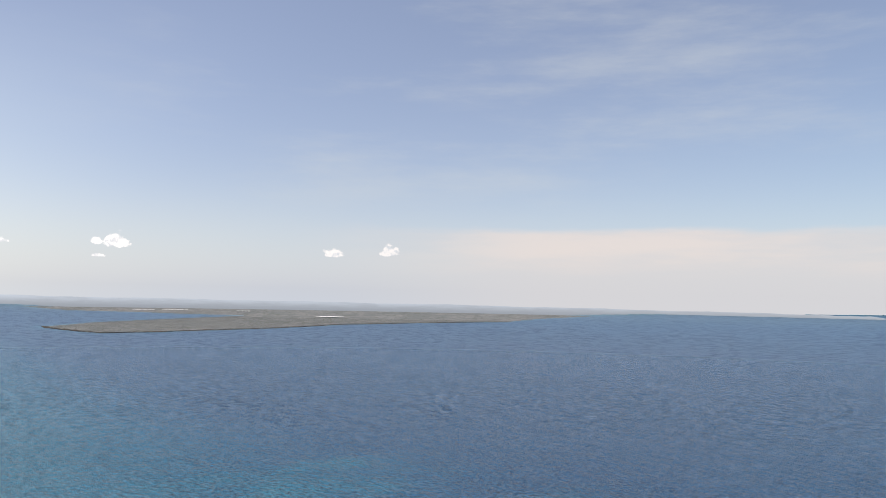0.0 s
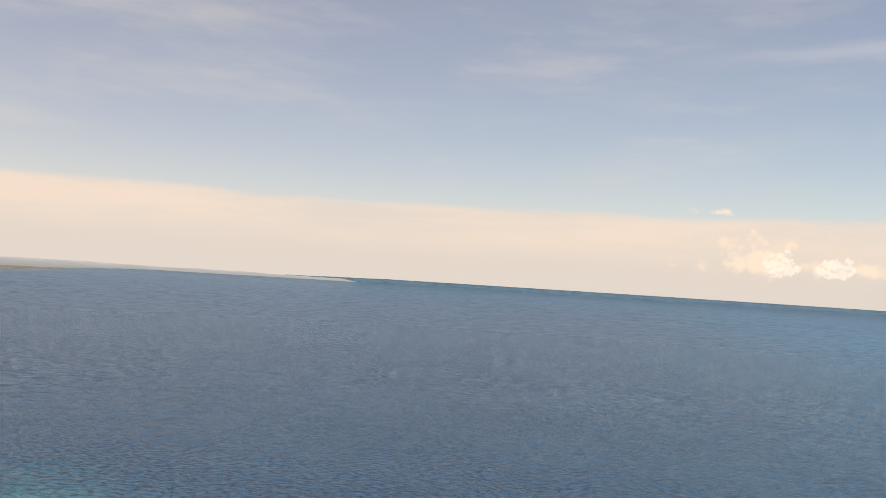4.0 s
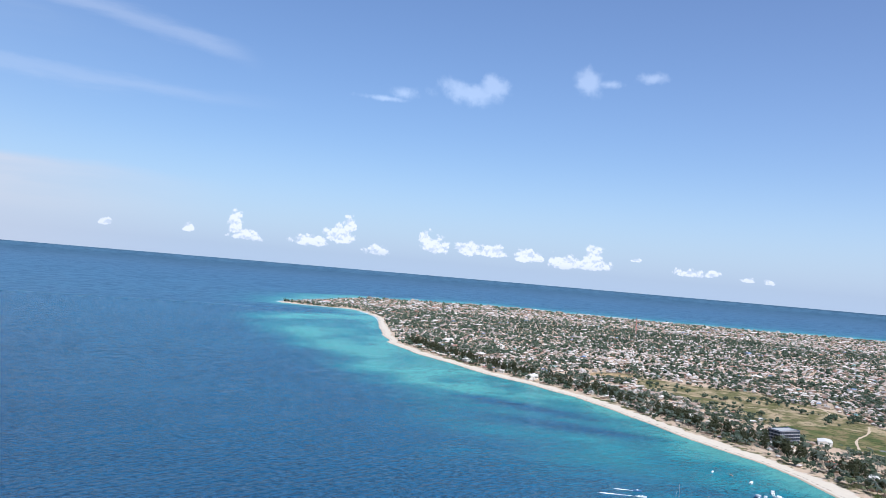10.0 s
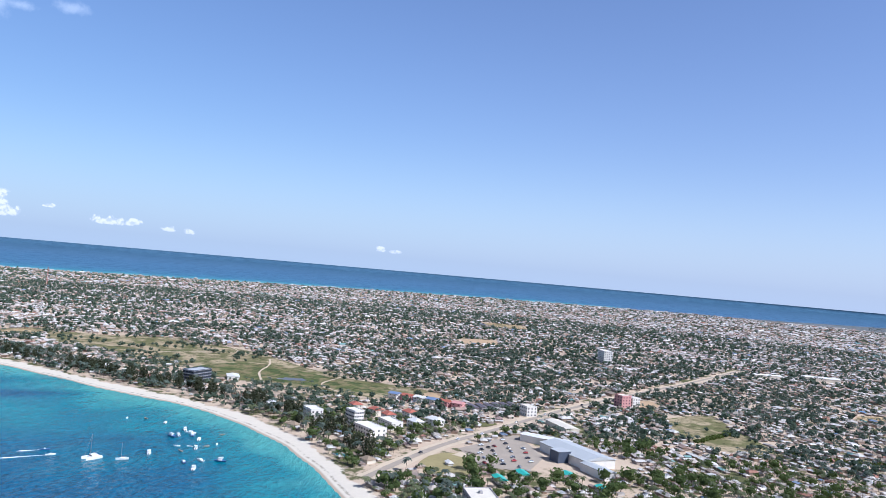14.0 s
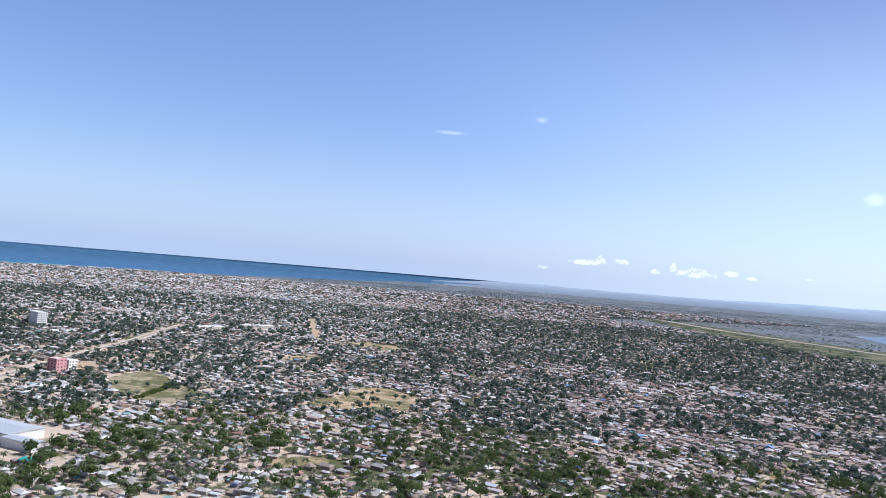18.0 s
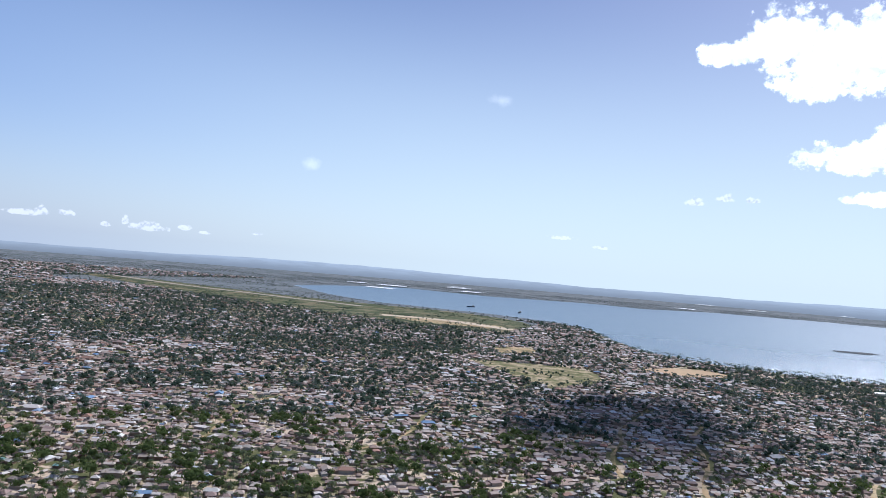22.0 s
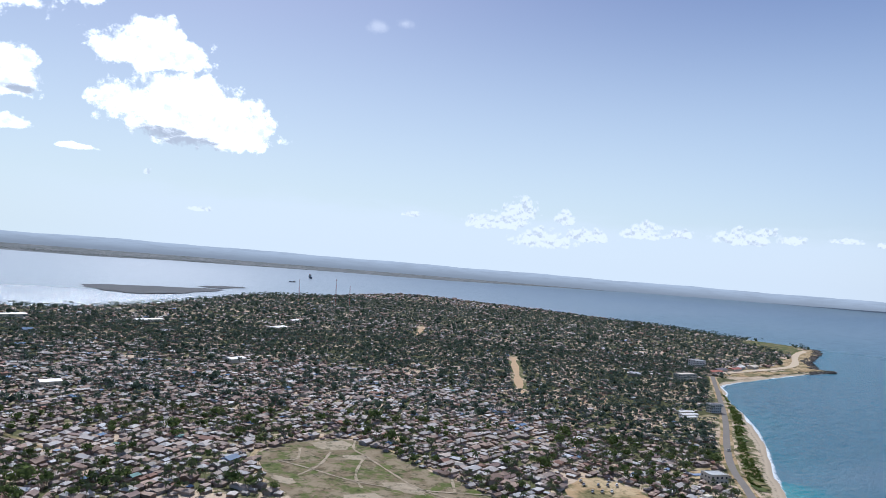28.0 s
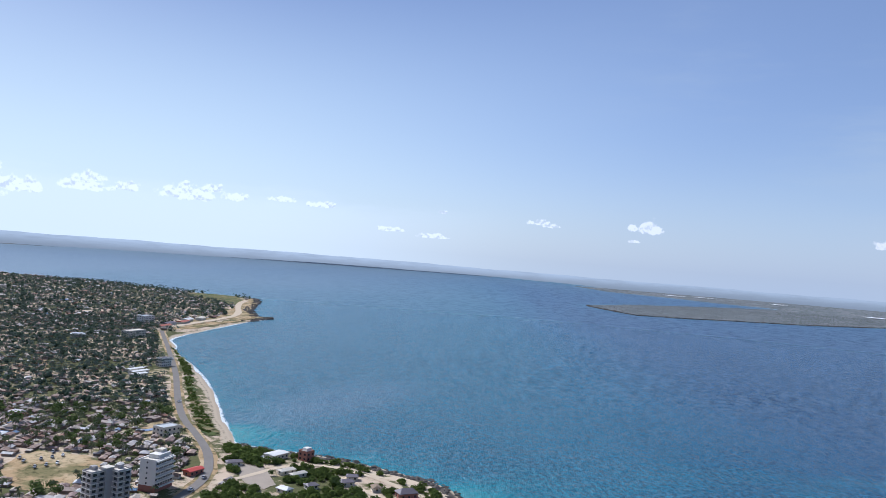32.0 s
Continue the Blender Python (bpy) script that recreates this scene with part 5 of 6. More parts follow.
TEAL = plain("teal_roof_sheets", (0.05, 0.38, 0.30), 0.5, 0.2, 0.2)
BLUE = plain("blue_roof_sheets", (0.16, 0.22, 0.34), 0.5, 0.2, 0.2)
DARKROOF = plain("dark_roof_sheets", (0.13, 0.11, 0.12), 0.6, 0.25, 0.3)
THATCH = plain("palm_thatch", (0.26, 0.20, 0.14), 0.95, 0.3, 0.8)
GLASS = plain("dark_window_glass", (0.03, 0.035, 0.045), 0.15, 0.2, 0.4)
METAL = plain("grey_steel", (0.35, 0.35, 0.36), 0.4, 0.15, 0.5, 0.6)
REDPAINT = plain("red_paint", (0.45, 0.06, 0.04), 0.5, 0.2, 0.5)
TREAD = plain("black_rubber", (0.02, 0.02, 0.02), 0.9)


def part(name, bm, mat, parent, label=""):
    me = bpy.data.meshes.new(name)
    bm.to_mesh(me)
    bm.free()
    me.materials.append(mat)
    ob = new(name, me)
    ob.parent = parent
    if label:
        tagged(ob, label)
    return ob


def cuboid(w, d, h, x=0.0, y=0.0, z=0.0, bevel=0.0):
    bm = bmesh.new()
    bmesh.ops.create_cube(bm, size=1.0)
    for v in bm.verts:
        v.co = Vector((v.co.x * w + x, v.co.y * d + y, (v.co.z + 0.5) * h + z))
    if bevel:
        bmesh.ops.bevel(bm, geom=bm.edges[:], offset=bevel, segments=1, affect="EDGES")
    return bm


def root(name, x, y, turn, label, category, group="", lift=0.0, scale=1.0):
    """An empty at a true place on the ground; what lies far off shrinks with the land."""
    at, k = lay(x, y, ground_z(x, y) + lift)
    ob = new(name)
    ob.matrix_world = Matrix.Translation(Vector(at)) @ pose(0, 0, 0, 0, 0, turn) @ Matrix.Scale(float(k) * scale, 4)
    tagged(ob, label, category, group)
    return ob


def shared(name, me, parent, place):
    ob = new(name, me)
    ob.parent = parent
    ob.matrix_basis = place
    return ob


def pane_mesh(w, h, depth=0.18):
    bm = cuboid(w, depth, h, 0, 0, 0)
    me = bpy.data.meshes.new("window")
    bm.to_mesh(me)
    bm.free()
    me.materials.append(GLASS)
    return me


def windows(ob, w, d, floors, storey, cols_w, cols_d, z0=1.0, size=(1.6, 1.4), sides="fblr"):
    me = pane_mesh(*size)
    for f in range(floors):
        z = z0 + f * storey
        for side, count, length in (("f", cols_w, w), ("b", cols_w, w), ("l", cols_d, d), ("r", cols_d, d)):
            if side not in sides:
                continue
            for c in range(count):
                u = (c + 0.5) / count * length - length / 2
                m = {"f": pose(u, -d / 2, z), "b": pose(u, d / 2, z), "l": pose(-w / 2, u, z, 0, 0, 90), "r": pose(w / 2, u, z, 0, 0, 90)}[side]
                shared("window", me, ob, m)


def flat_block(name, x, y, turn, w, d, floors, storey, wall, roof, cols, label, category="building", slab=None, sides="fblr", parapet=0.8, win=(1.6, 1.4)):
    """A flat-roofed block: walls, floor bands, recessed roof behind a parapet, windows, roof hut."""
    ob = root(name, x, y, turn, label, category)
    h = floors * storey
    part("wall", cuboid(w, d, h + 1.0, 0, 0, -1.0), wall, ob)
    if slab:
        for f in range(1, floors + 1):
            part("floor_band", cuboid(w + 0.5, d + 0.5, 0.35, 0, 0, f * storey - 0.2), slab, ob)
    part("roof", cuboid(w - 0.6, d - 0.6, 0.2, 0, 0, h + 0.004), roof, ob)
    for px, py, pw, pd in ((0, -d / 2 + 0.15, w, 0.3), (0, d / 2 - 0.15, w, 0.3), (-w / 2 + 0.15, 0, 0.3, d - 0.6), (w / 2 - 0.15, 0, 0.3, d - 0.6)):
        part("parapet", cuboid(pw, pd, parapet, px, py, h + 0.004), wall, ob)
    windows(ob, w, d, floors, storey, *cols, size=win, sides=sides)
    LOTS.append((x, y, 0.5 * math.hypot(w, d) + 2))
    return ob


def gable_bm(w, d, z, rise, hip, over=0.6, thick=0.25):
    bm = bmesh.new()
    a, b = w / 2 + over, d / 2 + over
    hip = max(hip, 0.02)
    low = [bm.verts.new(p) for p in ((-a, -b, z), (a, -b, z), (a, b, z), (-a, b, z))]
    up = [bm.verts.new(p) for p in ((-a, -b, z + thick), (a, -b, z + thick), (a, b, z + thick), (-a, b, z + thick))]
    r0, r1 = bm.verts.new((-a + hip, 0, z + thick + rise)), bm.verts.new((a - hip, 0, z + thick + rise))
    bm.faces.new(low[::-1])
    for i in range(4):
        bm.faces.new((low[i], low[(i + 1) % 4], up[(i + 1) % 4], up[i]))
    bm.faces.new((up[0], up[1], r1, r0))
    bm.faces.new((up[2], up[3], r0, r1))
    bm.faces.new((up[1], up[2], r1))
    bm.faces.new((up[3], up[0], r0))
    return bm


def pitched(name, x, y, turn, w, d, h, rise, hip, wall, roof, cols, label, category="house", floors=1, lot=True):
    ob = root(name, x, y, turn, label, category)
    part("wall", cuboid(w, d, h + 1.0, 0, 0, -1.0), wall, ob)
    part("roof", gable_bm(w, d, h, rise, hip), roof, ob)
    if cols:
        windows(ob, w, d, floors, h / floors, cols[0], cols[1], 0.9, (1.3, 1.2))
    if lot:
        LOTS.append((x, y, 0.5 * math.hypot(w, d) + 2))
    return ob


# white six-storey hotel with a brown base, and the grey twin tower beside it
hotel = flat_block("hotel", -453, -179, 166, 17, 11, 6, 3.05, WHITE, CREAM, (7, 2), "white six-storey hotel with brown base and balcony bands", slab=None, sides="fb", win=(1.9, 1.7))
part("base", cuboid(17.3, 11.3, 4.6, 0, 0, -0.8), BRICKRED, hotel, "brown rendered ground floor")
for f in range(1, 7):
    part("balcony", cuboid(17.2, 1.3, 0.8, 0, -6.1, f * 3.05 - 0.4), WHITE, hotel)
    part("balcony", cuboid(17.2, 1.3, 0.8, 0, 6.1, f * 3.05 - 0.4), WHITE, hotel)
part("roof_house", cuboid(11, 7, 2.4, 2, 0, 18.5), WHITE, hotel)
part("roof_house", cuboid(5, 4, 1.6, 5, 1, 20.9), CREAM, hotel)
me = pane_mesh(1.0, 1.1)
for f in range(6):
    for s in (-1, 1):
        shared("window", me, hotel, pose(s * 8.52, 0.5, 1.4 + f * 3.05, 0, 0, 90))
for k, (x, y) in enumerate(((-402, -193), (-409, -182))):
    tower = flat_block("apartment_tower", x, y, 150, 8.0, 8.0, 8, 2.85, GREYWALL, CREAM, (2, 2), "unfinished grey eight-storey concrete apartment tower", slab=WHITE, win=(2.2, 1.5))
    for f in range(8):
        part("balcony", cuboid(3, 1.2, 0.9, 1.8, -4.6, f * 2.85 + 0.2), GREYWALL, tower)
        part("balcony", cuboid(1.2, 3, 0.9, 4.6, 1.5, f * 2.85 + 0.2), GREYWALL, tower)
    part("roof_house", cuboid(3, 3, 2.0, 1, 2, 23.0), GREYWALL, tower)
link = root("stair_block", -405.5, -187.5, 150, "narrow grey stair block joining two towers", "building")
part("wall", cuboid(5, 5, 25.4, 0, 0, -1), GREYWALL, link)
part("roof", cuboid(5.4, 5.4, 0.4, 0, 0, 24.4), CREAM, link)

villa = pitched("villa", -543, -128, 150, 15, 9, 3.4, 0.6, 0.1, CREAM, WHITESHEET, (4, 2), "low white villa with a pale flat roof on the cliff")
part("terrace", cuboid(20, 5, 0.5, 0, 7.5, 0), WHITE, villa)
red_house = flat_block("red_house", -545, -107, 150, 8, 8, 2, 3.2, BRICKRED, WHITE, (2, 2), "red two-storey house with a white roof terrace", "house", parapet=0.9)
part("roof_house", cuboid(5, 4, 2.2, 0.5, 0, 6.6), WHITE, red_house)
cottage = pitched("cottage", -478, -30, 120, 12, 8, 3.2, 2.4, 3.0, BRICKRED, DARKROOF, (3, 2), "red brick cottage with a grey hipped roof")
for x, y, w, d, t, m in ((-506, -112, 11, 5, 140, CREAM), (-500, -103, 11, 4, 142, CREAM), (-492, -70, 8, 7, 120, DARKROOF), (-505, -68, 7, 6, 100, DARKROOF), (-478, -90, 7, 6, 130, DARKROOF), (-515, -150, 10, 6, 120, DARKROOF), (-466, -104, 8, 6, 60, WHITESHEET), (-485, -50, 7, 5, 20, THATCH)):
    pitched("bungalow", x, y, t, w, d, 2.5, 1.2, 1.5, CREAM, m, (2, 1), "small bungalow among shrubs on the headland")
shop = pitched("roadside_shop", -487, -168, 155, 12, 6, 3.0, 0.9, 0.1, BRICKRED, REDPAINT, (3, 1), "red roofed shop beside the coast road")
blue_roof = flat_block("seaside_villa", -580, -222, 150, 16, 12, 2, 3.4, CREAM, GREYSHEET, (4, 3), "half-built pale villa beside the coast road", "house")
part("canopy", cuboid(24, 5, 0.4, -1, 9, 3.2), BLUE, blue_roof, "blue sheet canopy")
flat_block("guest_house", -898, -350, 155, 15, 9, 3, 3.2, WHITE, DARKROOF, (5, 3), "grey three-storey guest house beside the coast road", slab=WHITE)
flat_block("sea_hotel", -1140, -492, 165, 38, 14, 3, 3.3, CREAM, CREAM, (11, 3), "long pale three-storey hotel among palms")
flat_block("office_block", -1340, -558, 160, 26, 16, 4, 3.3, WHITE, GREYSHEET, (7, 3), "white four-storey block behind the beach")
for k in range(5):
    pitched("beach_hall", -1290 - 46 * k, -506 - 9 * (k % 2), 170 + 4 * k, 34, 13, 4, 2.0, 0.1, CREAM, (REDTILE, DARKROOF, REDTILE, WHITESHEET, CREAM)[k], None, "low hall with a broad roof behind the beach", "hall")
for x, y, w in ((-845, -362, 22), (-832, -352, 24), (-815, -345, 20)):
    pitched("roadside_shed", x, y, 160, w, 7, 3.2, 0.8, 0.1, CREAM, WHITESHEET, (4, 1), "long low shed beside the coast road", "shed")
for x, y, w, d, t in ((-875, -1169, 46, 20, 20), (-570, -843, 26, 16, 10), (-1000, -1280, 40, 18, 30), (-310, -760, 20, 12, 0), (-690, -1300, 60, 14, 15), (-480, -1380, 70, 14, 10)):
    pitched("depot", x, y, t, w, d, 5, 1.6, 0.1, CREAM, WHITESHEET, None, "large hall with a bright sheet roof among houses", "hall")

# beach town: white blocks, villas, dark office, hall with car park
flat_block("white_block", 690, 118, 35, 17, 12, 3, 3.5, WHITE, WHITE, (5, 3), "tall white four-storey beach block", slab=None)
flat_block("white_hotel", 688, 80, 40, 15, 10, 4, 3.2, WHITE, WHITE, (6, 4), "white four-storey hotel with rows of windows")
low = flat_block("hotel_wing", 655, 62, 40, 28, 16, 2, 3.4, WHITE, WHITE, (7, 3), "low white hotel wing with a flat roof")
part("canopy", cuboid(10, 8, 0.4, 4, -11, 3.3), WHITE, low)
flat_block("hotel_wing", 688, 47, 35, 24, 12, 2, 3.2, WHITE, WHITE, (6, 2), "low white hotel wing with a flat roof")
office = flat_block("dark_office", 834, 275, -20, 30, 15, 4, 3.3, DARKWALL, GREYSHEET, (9, 4), "dark blue four-storey office under construction", slab=GREYWALL, win=(2.6, 1.9))
pitched("garden_house", 872, 246, 20, 20, 13, 4, 1.2, 0.1, WHITE, WHITESHEET, (4, 2), "white low house beside the marsh")
for k, (x, y, w, m, r) in enumerate(((722, 52, 13, WHITE, REDTILE), (742, 33, 13, WHITE, REDTILE), (738, 66, 12, CREAM, REDTILE), (757, 88, 11, CREAM, REDTILE), (700, 25, 14, WHITE, WHITESHEET), (716, 8, 16, WHITE, WHITESHEET))):
    pitched("villa", x, y, 30 + 8 * (k % 3), w, 10, 5.6, 2.6, 4.5, m, r, (3, 2), "two-storey villa with a hipped red roof" if r == REDTILE else "white villa with a pale roof", "house", 2)
for k in range(6):
    pitched("row_house", 838 - 5 * k, 56 - 14 * k, 60, 11, 10, 6, 1.8, 0.1, (WHITE, PINK, WHITE, CREAM, PINK, PINK)[k], (BLUE, REDTILE, WHITESHEET, BLUE, REDTILE, PINK)[k], (2, 2), "two-storey row house with coloured roof", "house", 2)
for k in range(6):
    ob = pitched("dark_shed", 822 + 7 * k, -30 - 9 * k, 18, 22, 6, 2.6, 1.0, 0.1, GREYWALL, DARKROOF, None, "long shed with a dark pitched roof", "shed")
flat_block("corner_house", 812, -88, 25, 16, 12, 3, 3.3, WHITE, CREAM, (4, 3), "white three-storey house beside the main road", "house")
flat_block("red_block", 926, -212, 30, 14, 14, 4, 3.5, PINK, CREAM, (3, 3), "reddish four-storey block beside the main road")
flat_block("white_annex", 940, -227, 30, 14, 12, 3, 3.5, WHITE, WHITE, (3, 3), "white annex of the red block")
flat_block("white_tower", 1428, -285, 10, 34, 16, 7, 3.2, WHITE, WHITE, (8, 4), "white seven-storey building over the town", win=(1.7, 1.3))
pitched("warehouse", 1447, -690, 82, 68, 22, 6, 2.0, 0.1, CREAM, WHITESHEET, None, "long warehouse with a white roof", "warehouse")
pitched("school_hall", 1418, -580, 95, 50, 18, 5, 1.6, 0.1, CREAM, WHITESHEET, None, "long hall with a pale sheet roof", "hall")
pitched("market_hall", 757, -117, 20, 44, 14, 4, 1.2, 0.1, CREAM, CREAM, None, "long pale market hall beside the main road", "hall")
cream = flat_block("cream_block", 480, -29, 12, 26, 18, 2, 3.6, GREYWALL, CREAM, (6, 4), "two-storey block with a flat cream roof")
part("roof_hut", cuboid(3, 2, 1.6, 2, 0, 7.4), GREYWALL, cream)
hall = root("shopping_hall", 622, -112, 0, "grey and white shopping hall with sloping roofs", "hall")
for w, d, h, x, y, z, m in ((62, 30, 8, 8, -4, -1, WHITE), (30, 10, 7, -38, 10, -1, WHITE)):
    part("wall", cuboid(w, d, h, x, y, z), m, hall)
hall.matrix_world = hall.matrix_world @ pose(0, 0, 0, 0, 0, 28)
roof = gable_bm(62, 30, 7, 2.6, 0.05)
roof_ob = part("roof", roof, GREYSHEET, hall, "grey ribbed sheet roof")
roof_ob.matrix_basis = pose(8, -4, 0)
wing = part("side_roof", gable_bm(30, 10, 6, 1.0, 0.05), GREYSHEET, hall)
wing.matrix_basis = pose(-38, 10, 0)
part("entrance", cuboid(12, 12, 10, 4, 15, -1), DARKWALL, hall, "dark glazed entrance block")
part("entrance_roof", cuboid(13, 13, 0.4, 4, 15, 9), GREYSHEET, hall)
LOTS.append((622, -112, 46))
LOTS += [(568, -52, 13), (556, -82, 12), (560, -118, 13), (548, -140, 10)]
pitched("shopping_wing", 676, -92, 62, 44, 13, 6, 0.8, 0.05, WHITE, WHITESHEET, None, "long white wing of the shopping hall", "hall")
for x, y in ((540, -44), (568, -97), (538, -117), (560, -62)):
    pitched("teal_house", x, y, 15, 13, 7, 2.8, 1.2, 0.1, CREAM, TEAL, (3, 1), "small house with a teal sheet roof")
tent = pitched("tent", 574, -8, 20, 7, 4, 1.8, 1.4, 0.6, WHITE, WHITE, None, "small white tent on the dry field", "tent")
pool = root("swimming_pool", 574, 74, 40, "turquoise swimming pool beside the beach", "pool")
part("rim", cuboid(15, 8, 0.5, 0, 0, -0.1), WHITE, pool)
part("water", cuboid(13, 6, 0.1, 0, 0, 0.41), plain("pool_water", (0.06, 0.42, 0.50), 0.1, 0.1), pool)
for x, y, t in ((584, 58, 20), (604, 82, 60), (616, 76, 10), (560, 52, 45), (634, 104, 30), (654, 128, 70)):
    pitched("beach_hut", x, y, t, 9, 8, 2.6, 2.4, 4.2, CREAM, THATCH, None, "thatched beach hut behind the sand", "hut")
for k in range(9):
    x, y = 700 + 22 * k, 175 + 38 * k
    pitched("beach_house", x + 38, y - 8, 30 + 20 * (k % 3), 13, 9, 3.2, 1.2, 0.5, WHITE, (WHITESHEET, REDTILE, CREAM)[k % 3], (3, 2), "pale low house behind the beach trees")
for x, y, w in ((1205, 1090, 34), (1245, 980, 20), (1770, 2219, 40), (1690, 2140, 26), (1740, 2180, 30), (1640, 2150, 24), (930, 668, 26), (1010, 800, 22)):
    pitched("coast_house", x, y, 20, w, 12, 5, 2.0, 2.0, WHITE, REDTILE if w == 40 else WHITESHEET, None, "large pale house near the point", "house")

# ---- town: houses ----
HOUSE_VARIANTS = [house_variant(s) for s in HOUSES]
PLAIN_VARIANTS = [house_variant((w, wf, r[:6], rf[:6])) for w, wf, r, rf in HOUSES]      # far off: no eaves boards
HOUSE_PARTS = {}


def single_house(x, y, h, turn, size, rusty):
    k = int(rng.integers(0, len(HOUSES)))
    if (k, rusty) not in HOUSE_PARTS:
        walls, wf, roof, rf = HOUSES[k]
        HOUSE_PARTS[k, rusty] = (mesh_from("wall", walls, wf, [WALL_1]), mesh_from("roof", roof, rf, [ROOF_BROWN_1 if rusty else ROOF_MIXED_1]))
    ob = new("house")
    ob.matrix_world = Matrix.Translation((x, y, h)) @ pose(0, 0, 0, 0, 0, math.degrees(turn)) @ Matrix.Scale(size, 4)
    tagged(ob, "low mud-walled house with a brown weathered roof" if rusty else "low plastered house with a pale sheet roof", "house", "town houses")
    for name, me in zip(("wall", "roof"), HOUSE_PARTS[k, rusty]):
        part_ = new(name, me)
        part_.parent = ob


for spacing, lo, hi, grow in ((7.7, 466, 1000, 0.66), (11.0, 1000, 2000, 0.82), (17.5, 2000, 3300, 1.1), (29.0, 3300, 5200, 1.4)):
    x, y, brown, s = settle(spacing, lo, hi, "house")
    turn, size, h = street_turn(x, y), np.clip(rng.lognormal(-0.03, 0.24, len(x)), 0.65, 1.9) * grow, land_height(x, y, s)
    rusty = rng.random(len(x)) < brown
    if lo == 466:                   # the nearest stand as houses of their own
        far_off = np.abs(np.hypot(x - EYE.x, y - EYE.y) - 492) > 10.5
        for i in np.nonzero(~far_off)[0]:
            single_house(x[i], y[i], h[i], turn[i], size[i], rusty[i])
        x, y, turn, size, h, rusty = (q[far_off] for q in (x, y, turn, size, h, rusty))
    for sel, roof, label in ((~rusty, ROOF_MIXED, "crowded low houses with grey and white sheet roofs"), (rusty, ROOF_BROWN, "crowded low houses with brown thatch and rusty roofs")):
        if sel.any():
            scatter("houses", HOUSE_VARIANTS if lo < 1000 else PLAIN_VARIANTS, x[sel], y[sel], h[sel], turn[sel], size[sel], [WALL, roof], label, "houses")

# ---- town: trees ----
BROAD = []
for k in range(6):
    BROAD.append(join([(*leaf_cloud(72, 3.6 + 0.5 * (k % 3), 2.7, 7.2 + 0.5 * (k % 2), 0.75, 20 + k), 0), (*stem(4.0, 0.3, 0.18), 1), (*lump(2.4, 0.75, 0.2, k, 0), 0)]))
    BROAD[-1][0][-12:, 2] += 4.6
PALMS = [join([(*fronds(13, 3.9, 7.8 + k, 40 + int(k * 3), 0.8, 0.6), 0), (*stem(7.9 + k, 0.22, 0.13, 0.8, 4), 1)]) for k in (0, 1.2, -1.4, 2.4)]
MID_BROAD = []
for k in range(6):
    a = far_lump(2.2, 0.8, 0.25, 50 + k)
    MID_BROAD.append(join([(*leaf_cloud(10, 3.0 + 0.4 * (k % 3), 2.2, 5.8, 1.55, 60 + k), 0), (a[0] + (0, 0, 3.4), a[1], 0)]))
MID_PALMS = []
for k in (0, 1.5, -1.5, 0.7):
    b = stem(8.0 + k, 0.24, 0.16, 0.3, 3)
    MID_PALMS.append(join([(*palm_star(8, 4.1, 8.2 + k, 80 + int(k * 5)), 0), (b[0], b[1][6:], 1)]))
FAR_TREES = []
for k in range(5):
    a, b = far_lump(3.2, 0.8, 0.35, 90 + k), leaf_cloud(2, 3.2, 2.2, 5.6, 1.6, 95 + k)
    FAR_TREES.append(join([(a[0] + (0, 0, 2.6), a[1], 0), (*b, 0)]))
FAR_PALMS = [join([(*palm_star(6, 4.6, 7.5 + k, 70 + k), 0)]) for k in (0, 1, 2)]
FARTHEST = [join([(*far_lump(3.4, 0.8, 0.35, 110 + k, 4), 0)]) for k in range(4)]


def tree_zone(x, y):
    """Share of palms among the trees."""
    yaw_ = np.degrees(np.arctan2(-(x - EYE.x), y - EYE.y))
    return np.where((yaw_ > 95) & (yaw_ < 180), 0.72, np.where((yaw_ < -110) | (yaw_ > 178), 0.6, 0.35))


LEAF_1 = leaf_material("broad_leaves_single", (0.062, 0.095, 0.036), (0.20, 0.245, 0.085), True)
PALM_1 = leaf_material("palm_fronds_single", (0.092, 0.120, 0.066), (0.24, 0.26, 0.14), True)
TREE_PARTS = {}


def single_tree(x, y, h, turn, size, palm):
    k = int(rng.integers(0, 4))
    if (k, palm) not in TREE_PARTS:
        v, f, m = (PALMS if palm else BROAD)[k]
        TREE_PARTS[k, palm] = (mesh_from("trunk", v, f[m == 1], [BARK]), mesh_from("crown", v, f[m == 0], [PALM_1 if palm else LEAF_1]))
    ob = new("palm_tree" if palm else "broadleaf_tree")
    ob.matrix_world = Matrix.Translation((x, y, h)) @ pose(0, 0, 0, 0, 0, math.degrees(turn)) @ Matrix.Scale(size, 4)
    tagged(ob, "coconut palm with drooping fronds among houses" if palm else "leafy green tree among low houses", "palm tree" if palm else "tree", "near palms" if palm else "near trees")
    for name, me in zip(("trunk", "crown"), TREE_PARTS[k, palm]):
        part_ = new(name, me)
        part_.parent = ob


